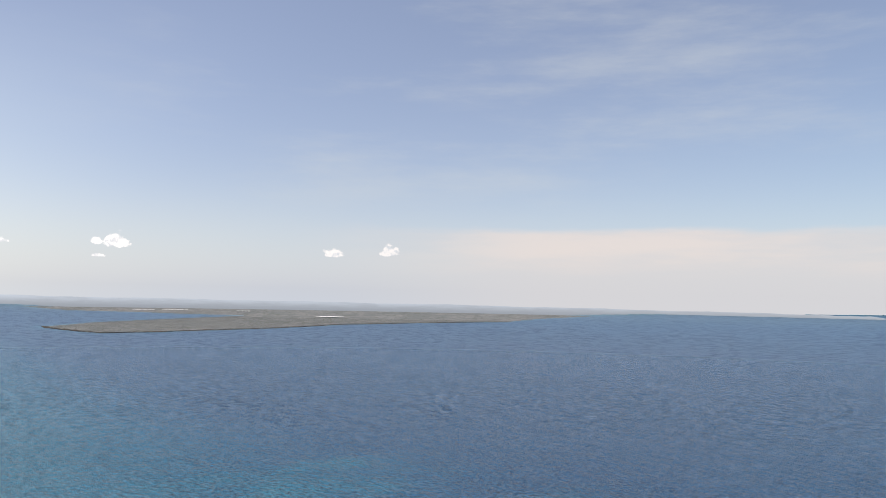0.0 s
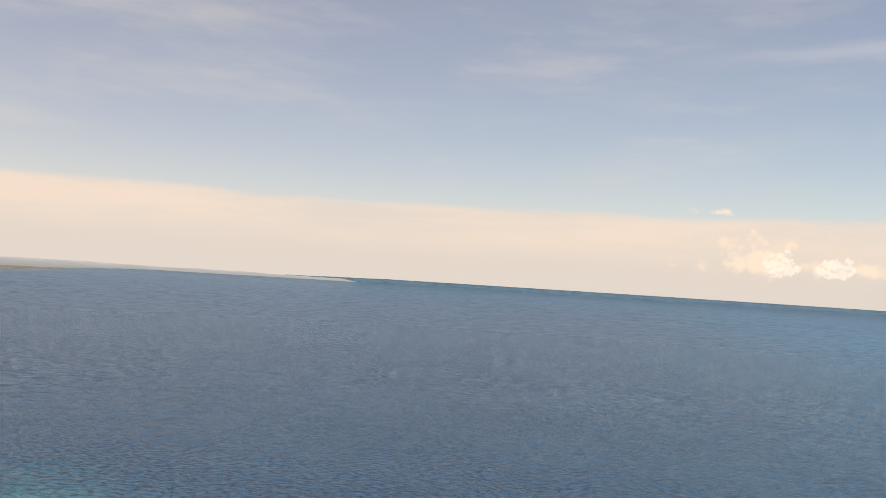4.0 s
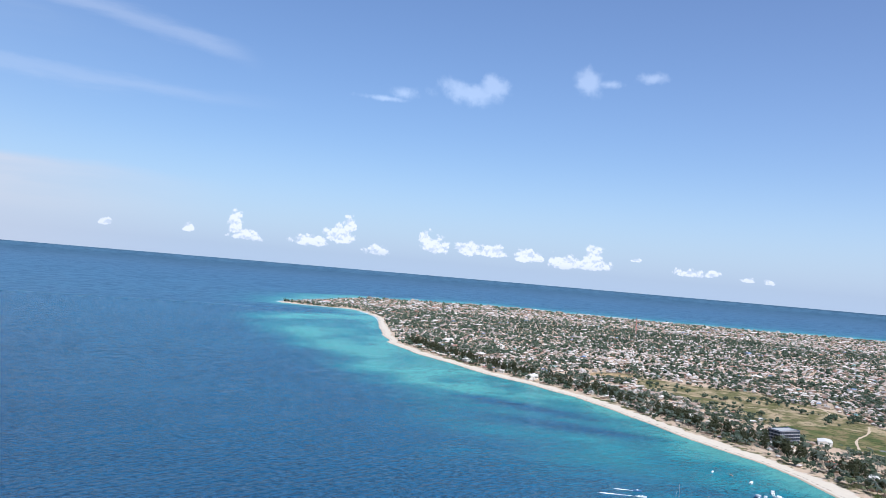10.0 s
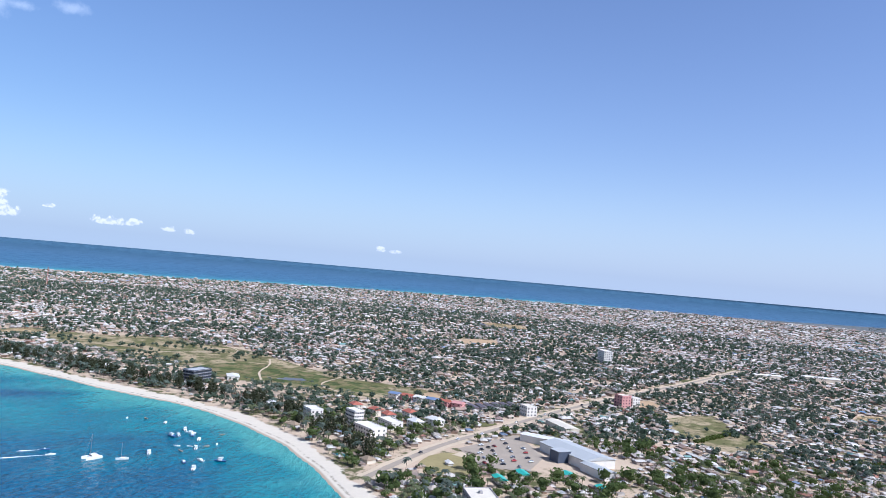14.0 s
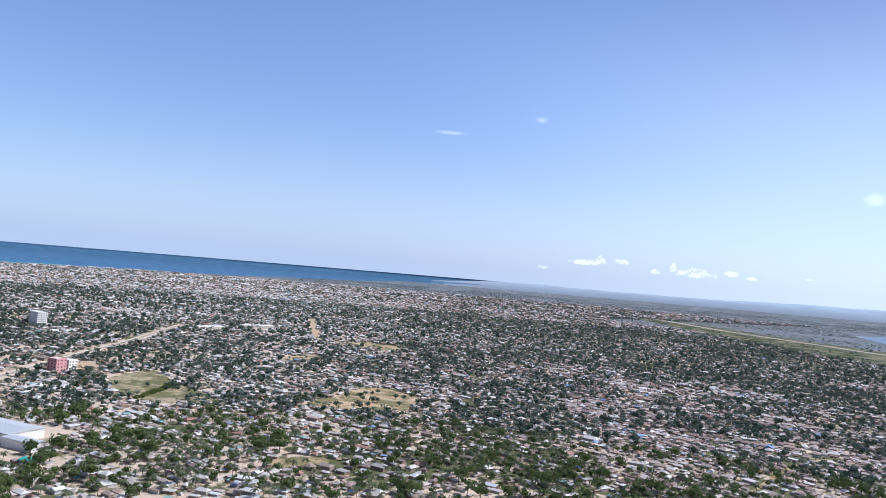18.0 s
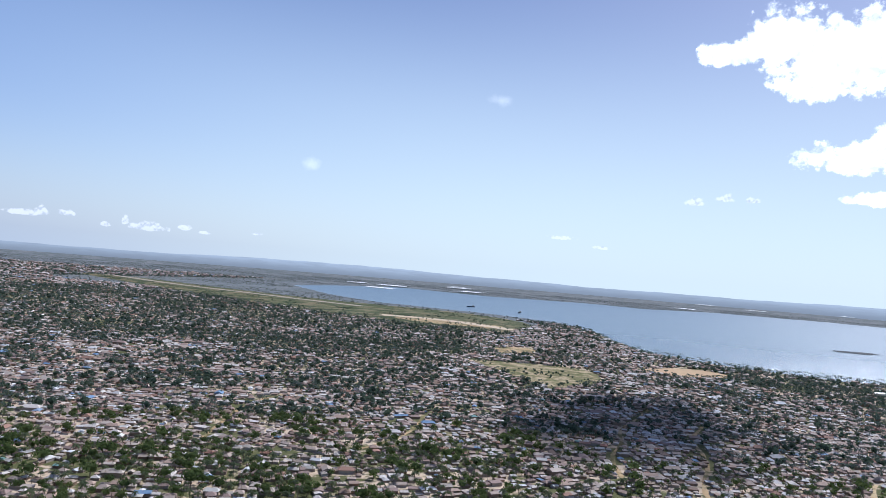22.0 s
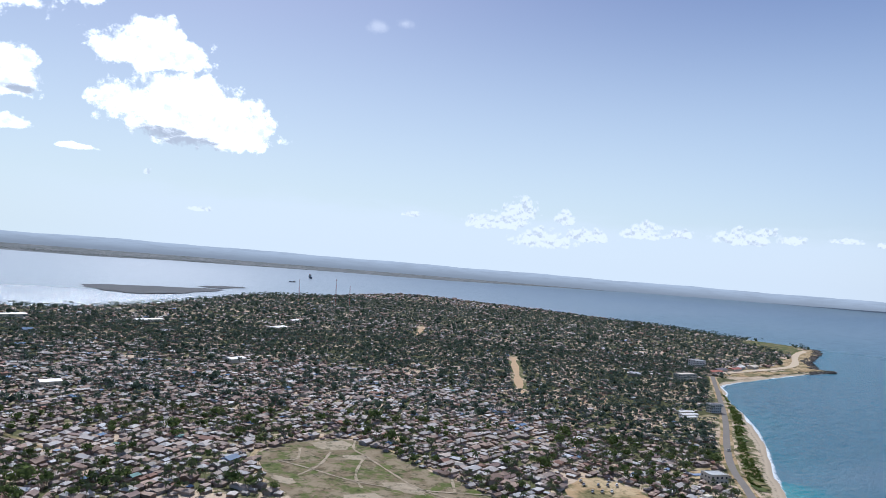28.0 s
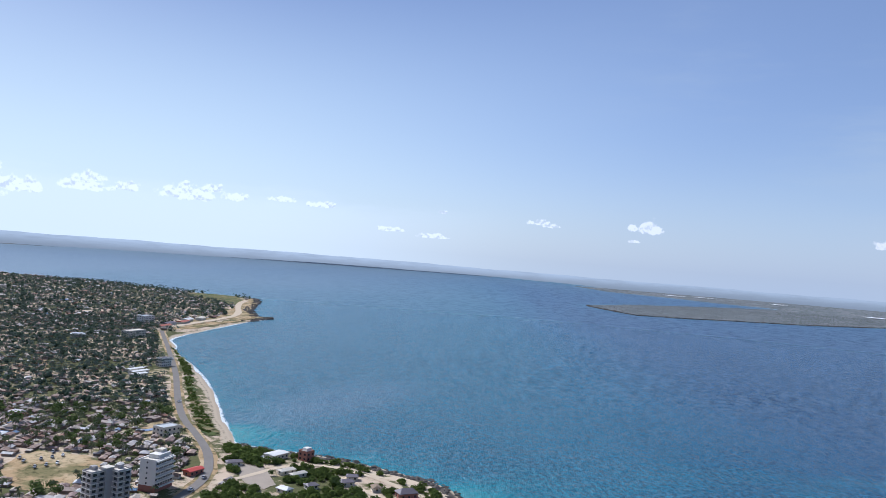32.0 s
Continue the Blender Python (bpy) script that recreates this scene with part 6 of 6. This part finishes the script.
for spacing, lo, hi, broad, palm, grow in ((7.6, 466, 720, BROAD, PALMS, 0.9), (7.0, 720, 1500, MID_BROAD, MID_PALMS, 0.92), (11.0, 1500, 2700, FAR_TREES, FAR_PALMS, 1.1), (21.0, 2700, 5200, FARTHEST, FARTHEST, 1.9)):
    x, y, _, s = settle(spacing, lo, hi, "tree")
    turn, size, h = rng.uniform(0, 6.28, len(x)), np.clip(rng.lognormal(-0.1, 0.32, len(x)), 0.45, 1.9) * grow, land_height(x, y, s)
    palmy = rng.random(len(x)) < tree_zone(x, y)
    size[palmy] = np.clip(size[palmy] * 0.84, 0.62, 1.0 if lo < 1000 else 1.2)
    if lo == 466:
        far_off = np.abs(np.hypot(x - EYE.x, y - EYE.y) - 492) > np.where(palmy, 16.0, 19.0)
        for i in np.nonzero(~far_off)[0]:
            single_tree(x[i], y[i], h[i], turn[i], size[i], palmy[i])
        x, y, turn, size, h, palmy = (q[far_off] for q in (x, y, turn, size, h, palmy))
    scatter("palm_trees", palm, x[palmy], y[palmy], h[palmy], turn[palmy], size[palmy], [HAZED_PALM if lo > 700 else NEAR_PALM, BARK], "tall coconut palms scattered among the houses", "palm trees")
    scatter("broadleaf_trees", broad, x[~palmy], y[~palmy], h[~palmy], turn[~palmy], size[~palmy], [HAZED_LEAF if lo > 700 else NEAR_LEAF, BARK], "dark green broadleaf trees between the houses", "trees")

# old spreading trees in front of the shopping hall
for k, (x, y) in enumerate(((535, -26), (526, -52), (526, -73), (549, -86), (564, -122), (565, -139), (561, -161), (564, -178), (475, -79), (563, -23), (579, -40), (532, -191))):
    single_tree(x, y, ground_z(x, y), k * 1.3, (1.5, 1.75, 1.35, 1.65)[k % 4], False)

# casuarinas behind the bay beach, shrubs on the headland and the green strip, rocks along the cliff
CASUARINA = [join([(*leaf_cloud(130, 3.4, 5.2 + k, 11.5 + 1.5 * k, 0.8, 150 + k), 0), (*stem(7.0, 0.3, 0.15), 1)]) for k in range(4)]
SHRUBS = [join([(*leaf_cloud(60, 2.4, 1.5, 2.6, 0.6, 170 + k), 0), (*lump(1.6, 0.7, 0.2, 180 + k), 0)]) for k in range(4)]
for v in SHRUBS:
    v[0][-12:, 2] += 1.0
ROCKS = [join([(*lump(2.2, 0.42, 0.5, 190 + k), 0)]) for k in range(4)]


def beside(line, lo, hi, gap, n_each):
    xs, ys = [], []
    for a, b in zip(line, line[1:]):
        a, b = Vector(a), Vector(b)
        t = (b - a).normalized()
        side = Vector((-t.y, t.x))
        for q in range(max(1, int((b - a).length / gap))):
            for _ in range(n_each):
                p_ = a.lerp(b, rng.random()) + side * rng.uniform(lo, hi)
                xs.append(p_.x)
                ys.append(p_.y)
    return np.array(xs), np.array(ys)


def put_row(name, variants, x, y, lo, hi, mats, label, category):
    s = shore_distance(x, y)
    ok = (s > 1.0) & free_ground(x, y, False) if name != "rocks" else s > -6
    x, y, s = x[ok], y[ok], s[ok]
    scatter(name, variants, x, y, land_height(x, y, s), rng.uniform(0, 6.28, len(x)), rng.uniform(lo, hi, len(x)), mats, label, category)


x, y = beside(BAY[7:21], 36, 66, 10, 3)
put_row("casuarina_trees", CASUARINA, x, y, 0.7, 1.2, [PINE, BARK], "dark feathery casuarina trees behind the beach", "trees")
x, y = beside(BAY[11:], 30, 80, 9, 3)
put_row("palm_trees", PALMS, x, y, 0.8, 1.2, [HAZED_PALM, BARK], "leaning coconut palms behind the beach", "palm trees")
x, y = rng.uniform(-580, -300, 2600), rng.uniform(-195, 10, 2600)
ok = in_ring(x, y, HEADLAND) & (shore_distance(x, y) > 14) & ~near_line(x, y, [(-455, -20), (-490, -28), (-520, -60), (-535, -95), (-520, -120), (-490, -135), (-470, -150)], 6) & ~near_line(x, y, [(-505, -75), (-485, -60), (-470, -45)], 5) \
    & ~in_ring(x, y, [(-462, -118), (-490, -140), (-520, -150), (-515, -128), (-480, -112)]) & (wobble(x, y, 22, 3) > -0.25)
put_row("shrubs", SHRUBS, x[ok], y[ok], 0.8, 1.7, [SHRUB], "bright green rounded shrubs on the headland", "shrubs")
x, y = rng.uniform(-1120, -600, 13000), rng.uniform(-440, -190, 13000)
ok = in_ring(x, y, GREEN_STRIP) & (wobble(x, y, 25, 1) > -0.45)
x, y = x[ok], y[ok]
scatter("shrubs", SHRUBS, x, y, land_height(x, y), rng.uniform(0, 6, len(x)), rng.uniform(0.35, 0.85, len(x)), [SHRUB], "low scrub between road and beach", "shrubs")
x, y = beside(WEST[:8], -4, 9, 3.2, 3)
put_row("rocks", ROCKS, x, y, 0.5, 1.2, [ROCK], "dark jagged coral rocks along the waterline", "rocks")
x, y = beside(WEST[18:28], -5, 14, 6, 2)
put_row("rocks", ROCKS, x, y, 1.0, 2.6, [ROCK], "dark jagged coral rocks along the waterline", "rocks")
x, y = beside(SPIT[2:13], 2, 22, 16, 3)
put_row("rocks", ROCKS, x, y, 1.6, 3.4, [ROCK], "dark low rock shelf round the flat island", "rocks")
for line in HEDGES:
    x, y = beside(line, -2.5, 2.5, 2.0, 1)
    scatter("hedge", SHRUBS, x, y, land_height(x, y), rng.uniform(0, 6, len(x)), rng.uniform(0.9, 1.4, len(x)), [SHRUB], "bright green hedge along a plot", "hedge")
x, y = rng.uniform(600, 780, 60), rng.uniform(-560, -370, 60)
ok = in_ring(x, y, DRY_FIELD)
scatter("broadleaf_trees", BROAD, x[ok], y[ok], land_height(x[ok], y[ok]), rng.uniform(0, 6, ok.sum()), rng.uniform(0.7, 1.1, ok.sum()), [HAZED_LEAF, BARK], "single trees scattered on the bare clearing", "trees")

for ring, count, lo, hi in ((DRY_PLOT_2, 260, 0.6, 1.2), (MEADOW, 1000, 0.45, 1.1), (CLEARING, 170, 0.5, 1.1), (SLOPE, 260, 0.4, 0.9), (AIRFIELD, 7000, 0.35, 0.9)):
    xs_, ys_ = [q[0] for q in ring], [q[1] for q in ring]
    x, y = rng.uniform(min(xs_), max(xs_), count), rng.uniform(min(ys_), max(ys_), count)
    ok = in_ring(x, y, ring) & (wobble(x, y, 40, 7) > 0.1) & ~near_line(x, y, RUNWAY, 60) & ~in_ring(x, y, WET_FIELD)
    x, y = x[ok], y[ok]
    scatter("broadleaf_trees", BROAD if ring is MEADOW else FAR_TREES if ring is AIRFIELD else MID_BROAD, x, y, land_height(x, y), rng.uniform(0, 6, len(x)), rng.uniform(lo, hi, len(x)), [HAZED_LEAF, BARK], "single trees and bushes scattered on open grass", "trees")

# scrub and mangrove over the wild land behind the airfield and round the bay
SCRUB_LEAF = leaf_material("grey_green_scrub", (0.085, 0.098, 0.085), (0.15, 0.16, 0.135))
x, y = sow(40.0, 2400, 7000)
yaw_ = np.degrees(np.arctan2(-(x - EYE.x), y - EYE.y))
s = shore_distance(x, y)
ok = (s > 30) & ((yaw_ < -118) | (yaw_ > 92)) & ((y < -2500) | (x < -2500)) & ~in_ring(x, y, AIRFIELD) & (wobble(x, y, 320, 5) > -0.3)
x, y, s = x[ok], y[ok], s[ok]
scatter("scrub_trees", FARTHEST, x, y, land_height(x, y, s), rng.uniform(0, 6, len(x)), rng.uniform(0.7, 1.5, len(x)), [SCRUB_LEAF], "grey-green scrub and mangrove round the bay", "scrub")
x, y = sow(22.0, 3000, 5600)
yaw_ = np.degrees(np.arctan2(-(x - EYE.x), y - EYE.y))
s = shore_distance(x, y)
ok = (s > 14) & (yaw_ < 92) & (yaw_ > 40) & (x < -2500)
x, y, s = x[ok], y[ok], s[ok]
scatter("scrub_trees", FARTHEST, x, y, land_height(x, y, s), rng.uniform(0, 6, len(x)), rng.uniform(0.3, 0.75, len(x)), [SCRUB_LEAF], "low green scrub on the flat island", "scrub")

# a thin cumulus high over the bay, on the way from the sun to the town, which shades a patch of roofs
VAPOUR, n = material("cloud_vapour")
n.add("ShaderNodeOutputMaterial", {0: n.add("ShaderNodeMixShader", {0: 0.24, 1: n.add("ShaderNodeBsdfTransparent"), 2: n.add("ShaderNodeBsdfDiffuse", {0: (0.85, 0.86, 0.88)})})})
heart = Vector((-50, -840, 3)) + SUN_WAY * (1200 / SUN_WAY.z)
bits = []
for k in range(110):
    a, r = rng.uniform(0, 2 * math.pi), rng.uniform(0, 1) ** 0.6
    v, f = lump(rng.uniform(24, 52) * (1.15 - 0.5 * r), 0.7, 0.22, 300 + k)
    bits.append((v + (heart.x + 135 * r * math.cos(a), heart.y + 215 * r * math.sin(a), heart.z + rng.uniform(-12, 40) * (1 - r)), f, 0))
v, f, m = join(bits)
tagged(new("backdrop_cloud", mesh_from("backdrop_cloud", v, f, [VAPOUR], smooth=True)), "small white cumulus cloud over the town", "cloud", kind="structure")

# ---- masts, ship, boats, cars ----
def beam(a, b, r):
    bm = bmesh.new()
    v = Vector(b) - Vector(a)
    m = Matrix.Translation((Vector(a) + Vector(b)) / 2) @ v.to_track_quat("Z", "Y").to_matrix().to_4x4()
    bmesh.ops.create_cone(bm, segments=6, radius1=r, radius2=r, depth=v.length, cap_ends=True, matrix=m)
    return bm


def lattice_mast(x, y, h):
    ob = root("radio_mast", x, y, 20, "tall red and white lattice radio mast", "mast")
    for i in range(3):
        a = i * 2 * math.pi / 3
        c, s = math.cos(a), math.sin(a)
        c2, s2 = math.cos(a + 2 * math.pi / 3), math.sin(a + 2 * math.pi / 3)
        part("leg", beam((2.2 * c, 2.2 * s, 0), (0.7 * c, 0.7 * s, h), 0.28), REDPAINT if i else WHITE, ob)
        for k in range(8):
            z0, z1 = h * k / 8, h * (k + 1) / 8
            r0, r1 = 2.2 - 1.5 * k / 8, 2.2 - 1.5 * (k + 1) / 8
            part("brace", beam((r0 * c, r0 * s, z0), (r1 * c2, r1 * s2, z1), 0.12), REDPAINT if k % 2 else WHITE, ob)
    return ob


lattice_mast(-1362, -1733, 70)
lattice_mast(-1470, -1640, 62)
lattice_mast(-1452, -1680, 80)
lattice_mast(2080, 1130, 60)


def hull_bm(length, beam_, depth, sheer=0.25):
    """A boat's hull: pointed bow, square stern, flared sides, inset deck."""
    bm = bmesh.new()
    rows = []
    for q, w in ((-0.5, 0.8), (-0.2, 1.0), (0.15, 0.92), (0.38, 0.5), (0.5, 0.04)):
        z = depth * (1 + sheer * max(q, 0) * 2)
        y = beam_ / 2 * w
        rows.append([bm.verts.new(p) for p in ((q * length, -y, z), (q * length * 0.94, -y * 0.55, -0.25), (q * length * 0.94, y * 0.55, -0.25), (q * length, y, z), (q * length * 0.97, y * 0.78, z - 0.12), (q * length * 0.97, -y * 0.78, z - 0.12))])
    for a, b in zip(rows, rows[1:]):
        for i in range(6):
            bm.faces.new((a[i], a[(i + 1) % 6], b[(i + 1) % 6], b[i]))
    bm.faces.new(rows[0])
    bm.faces.new(rows[-1][::-1])
    bmesh.ops.recalc_face_normals(bm, faces=bm.faces[:])
    return bm


BOATWHITE = plain("white_gelcoat", (0.80, 0.80, 0.78), 0.35, 0.06, 0.5)
BOATBLUE = plain("blue_hull_paint", (0.06, 0.13, 0.28), 0.4, 0.15, 0.5)
WOODEN = plain("weathered_boat_wood", (0.30, 0.24, 0.18), 0.8, 0.3, 0.6)
FOAM = plain("white_wake_foam", (0.82, 0.85, 0.86), 0.9, 0.12, 0.6)


def afloat(name, x, y, turn, label, category, group):
    at, k = lay(x, y, 0.1)
    ob = new(name)
    ob.matrix_world = Matrix.Translation(Vector(at)) @ pose(0, 0, 0, 0, 0, turn) @ Matrix.Scale(float(k), 4)
    return tagged(ob, label, category, group)


def motor_boat(x, y, turn, length, hull, roofed, label):
    ob = afloat("motor_boat", x, y, turn, label, "boat", "moored boats")
    part("hull", hull_bm(length, length * 0.36, length * 0.12), hull, ob)
    cabin = part("cabin", cuboid(length * 0.32, length * 0.24, length * 0.13, length * 0.02, 0, length * 0.1, 0.12), BOATWHITE, ob)
    part("windscreen", cuboid(length * 0.05, length * 0.2, length * 0.06, length * 0.2, 0, length * 0.13), GLASS, cabin, "dark tinted windscreen")
    if roofed:
        part("roof", cuboid(length * 0.42, length * 0.3, 0.12, -length * 0.04, 0, length * 0.29), BOATWHITE, ob)
        for s in (-1, 1):
            for q in (-0.2, 0.12):
                part("post", beam((length * q, s * length * 0.12, length * 0.1), (length * q, s * length * 0.12, length * 0.29), 0.06), METAL, ob)
    part("outboard_motor", cuboid(0.5, 0.5, 1.0, -length * 0.5, 0, 0.2, 0.08), TREAD, ob)


for k, (x, y, ln) in enumerate(((537, 205, 8.5), (523, 175, 7), (509, 163, 8.5), (531, 166, 7), (534, 153, 8.5), (589, 187, 8), (616, 208, 8), (600, 196, 9), (596, 206, 7), (634, 231, 7), (592, 210, 8.5), (607, 200, 9), (562, 180, 8))):
    motor_boat(x, y, (20, 35, 10, 60, 90, 15, 25)[k % 7], ln, (BOATWHITE, BOATBLUE, BOATWHITE)[k % 3], k % 2 == 0,
               ("white motor boat with a canopy moored on blue water", "dark blue hulled motor boat moored on the bay", "white open motor boat moored off the beach")[0 if k % 2 == 0 else 1 if k % 3 == 1 else 2])
for k, (x, y) in enumerate(((640, 266), (644, 252), (564, 195), (571, 175), (580, 170), (552, 188), (566, 186), (612, 176))):
    ob = afloat("dinghy", x, y, 15 + 40 * (k % 4), "small wooden dinghy moored off the beach", "boat", "small boats")
    part("hull", hull_bm(5.0, 1.6, 0.55), WOODEN if k % 2 else BOATWHITE, ob)
    part("thwart", cuboid(0.35, 1.1, 0.08, 0, 0, 0.4), WOODEN, ob)
    part("thwart", cuboid(0.35, 1.0, 0.08, -1.3, 0, 0.4), WOODEN, ob)
cat = afloat("catamaran", 512, 234, 150, "white sailing catamaran with bare mast at anchor", "sailing boat", "moored boats")
for s in (-1, 1):
    h_ob = part("hull", hull_bm(12.5, 2.0, 1.5), BOATWHITE, cat)
    h_ob.matrix_basis = pose(0, s * 2.6, 0)
part("deck", cuboid(7.5, 6.2, 0.4, -1.5, 0, 1.2, 0.1), BOATWHITE, cat)
cabin = part("cabin", cuboid(4.5, 4.6, 1.3, -1.0, 0, 1.6, 0.3), BOATWHITE, cat)
part("windscreen", cuboid(0.2, 3.8, 0.6, 1.3, 0, 2.0), GLASS, cabin, "dark tinted windscreen")
mast = part("mast", beam((1.2, 0, 1.6), (1.2, 0, 16.5), 0.14), METAL, cat)
part("boom", beam((1.2, 0, 3.6), (-4.6, 0, 3.7), 0.16), METAL, mast)
part("forestay", beam((6.0, 0, 1.5), (1.2, 0, 16.3), 0.04), METAL, cat)
sloop = afloat("sailing_yacht", 516, 215, 120, "small white sailing yacht with bare mast", "sailing boat", "moored boats")
part("hull", hull_bm(8.5, 2.7, 1.0), BOATWHITE, sloop)
part("cabin", cuboid(3.2, 1.7, 0.6, -0.4, 0, 0.9, 0.15), BOATWHITE, sloop)
part("mast", beam((0.6, 0, 0.8), (0.6, 0, 12.0), 0.1), METAL, sloop)
part("boom", beam((0.6, 0, 2.0), (-2.8, 0, 2.0), 0.09), METAL, sloop)
for x, y, turn, ln in ((511, 262, 128, 26), (522, 272, 126, 14)):
    ob = afloat("speed_boat", x, y, turn - 180, "speeding pale boat trailing a white wake", "boat", "moored boats")
    part("hull", hull_bm(6.5, 2.0, 0.7), BOATWHITE if ln == 26 else BOATBLUE, ob)
    part("console", cuboid(1.0, 0.9, 0.8, 0, 0, 0.5), BOATWHITE, ob)
    wake = bmesh.new()
    q = [wake.verts.new(p) for p in ((-3, -0.4, 0.15), (-ln * 0.5, -0.7, 0.15), (-ln, -1.5, 0.12), (-ln * 1.25, 0, 0.1), (-ln, 1.2, 0.12), (-ln * 0.5, 0.6, 0.15), (-3, 0.4, 0.15))]
    wake.faces.new(q)
    part("wake", wake, FOAM, ob, "white foam wake")
ship = afloat("cargo_ship", -2916, -3610, 60, "dark cargo ship at anchor in the bay", "ship", "")
part("hull", hull_bm(95, 17, 9), DARKWALL, ship)
part("bridge", cuboid(14, 13, 12, -34, 0, 8), CREAM, ship)
part("funnel", cuboid(5, 5, 7, -42, 0, 18), REDPAINT, ship)
part("crane", beam((10, 0, 9), (10, 0, 24), 0.8), METAL, ship)
part("crane", beam((-8, 0, 9), (-8, 0, 24), 0.8), METAL, ship)
for k, (x, y) in enumerate(((-2350, -3050), (560, -3300), (330, -3150))):
    ob = afloat("barge", x, y, 40 * k, "low dark barge lying in the bay", "boat", "")
    part("hull", hull_bm(40, 10, 3.5), DARKWALL, ob)
    part("cabin", cuboid(7, 6, 5, -13, 0, 3), CREAM, ob)


def car_thing(x, y, turn, paint, label):
    ob = root("car", x, y, turn, label, "car", "parked cars", 0.5)
    body = cuboid(4.3, 1.75, 0.75, 0, 0, 0.35, 0.16)
    part("body", body, paint, ob)
    cab = cuboid(2.3, 1.55, 0.6, -0.2, 0, 1.05)
    for v in cab.verts:
        if v.co.z > 1.3:
            v.co.x = v.co.x * 0.75 - 0.05
            v.co.y *= 0.88
    cabin = part("cabin", cab, GLASS, ob, "dark glazed cabin")
    part("roof", cuboid(1.5, 1.3, 0.07, -0.2, 0, 1.64), paint, cabin)
    for sx_ in (-1.35, 1.35):
        for sy_ in (-0.85, 0.85):
            part("wheel", beam((sx_, sy_ - 0.1, 0.32), (sx_, sy_ + 0.1, 0.32), 0.32), TREAD, ob)
    return ob


PAINTS = [plain("car_paint_white", (0.75, 0.75, 0.75), 0.3, 0.05), plain("car_paint_grey", (0.3, 0.31, 0.33), 0.3, 0.05), plain("car_paint_dark", (0.03, 0.03, 0.04), 0.3, 0.05), plain("car_paint_red", (0.35, 0.03, 0.03), 0.3, 0.05)]
CARS = [car_thing(640, -40, 30, p, f"{w} car parked on open ground") for p, w in zip(PAINTS, ("white", "grey", "black", "red"))]
cr = random.Random(5)
for k in range(26):
    x, y = 586 + (k % 7) * 15 + cr.uniform(-3, 3), -36 - (k // 7) * 12 + (k % 7) * 1.0 + cr.uniform(-2, 2)
    if in_ring(np.array([x]), np.array([y]), PARKING)[0]:
        copy_thing(CARS[cr.choice((0, 0, 1, 1, 2, 3))], pose(x, y, ground_z(x, y) + 0.5, 0, 0, 28 + cr.choice((0, 90, 180))))
for x, y, t in ((-470, -262, 20), (-476, -258, 20), (-482, -254, 20), (-488, -268, 25), (-494, -264, 25), (-500, -260, 25), (-480, -275, 20), (-486, -281, 20), (-506, -270, 15),
                (-452, -157, 165), (-700, -257, 158), (-955, -362, 155), (-478, -158, 170), (600, 15, 152), (690, -36, 150), (760, -72, 148), (820, -107, 148), (905, -160, 146), (660, -14, 150)):
    copy_thing(CARS[cr.choice((0, 0, 1, 2))], pose(x, y, ground_z(x, y) + 0.65, 0, 0, t))
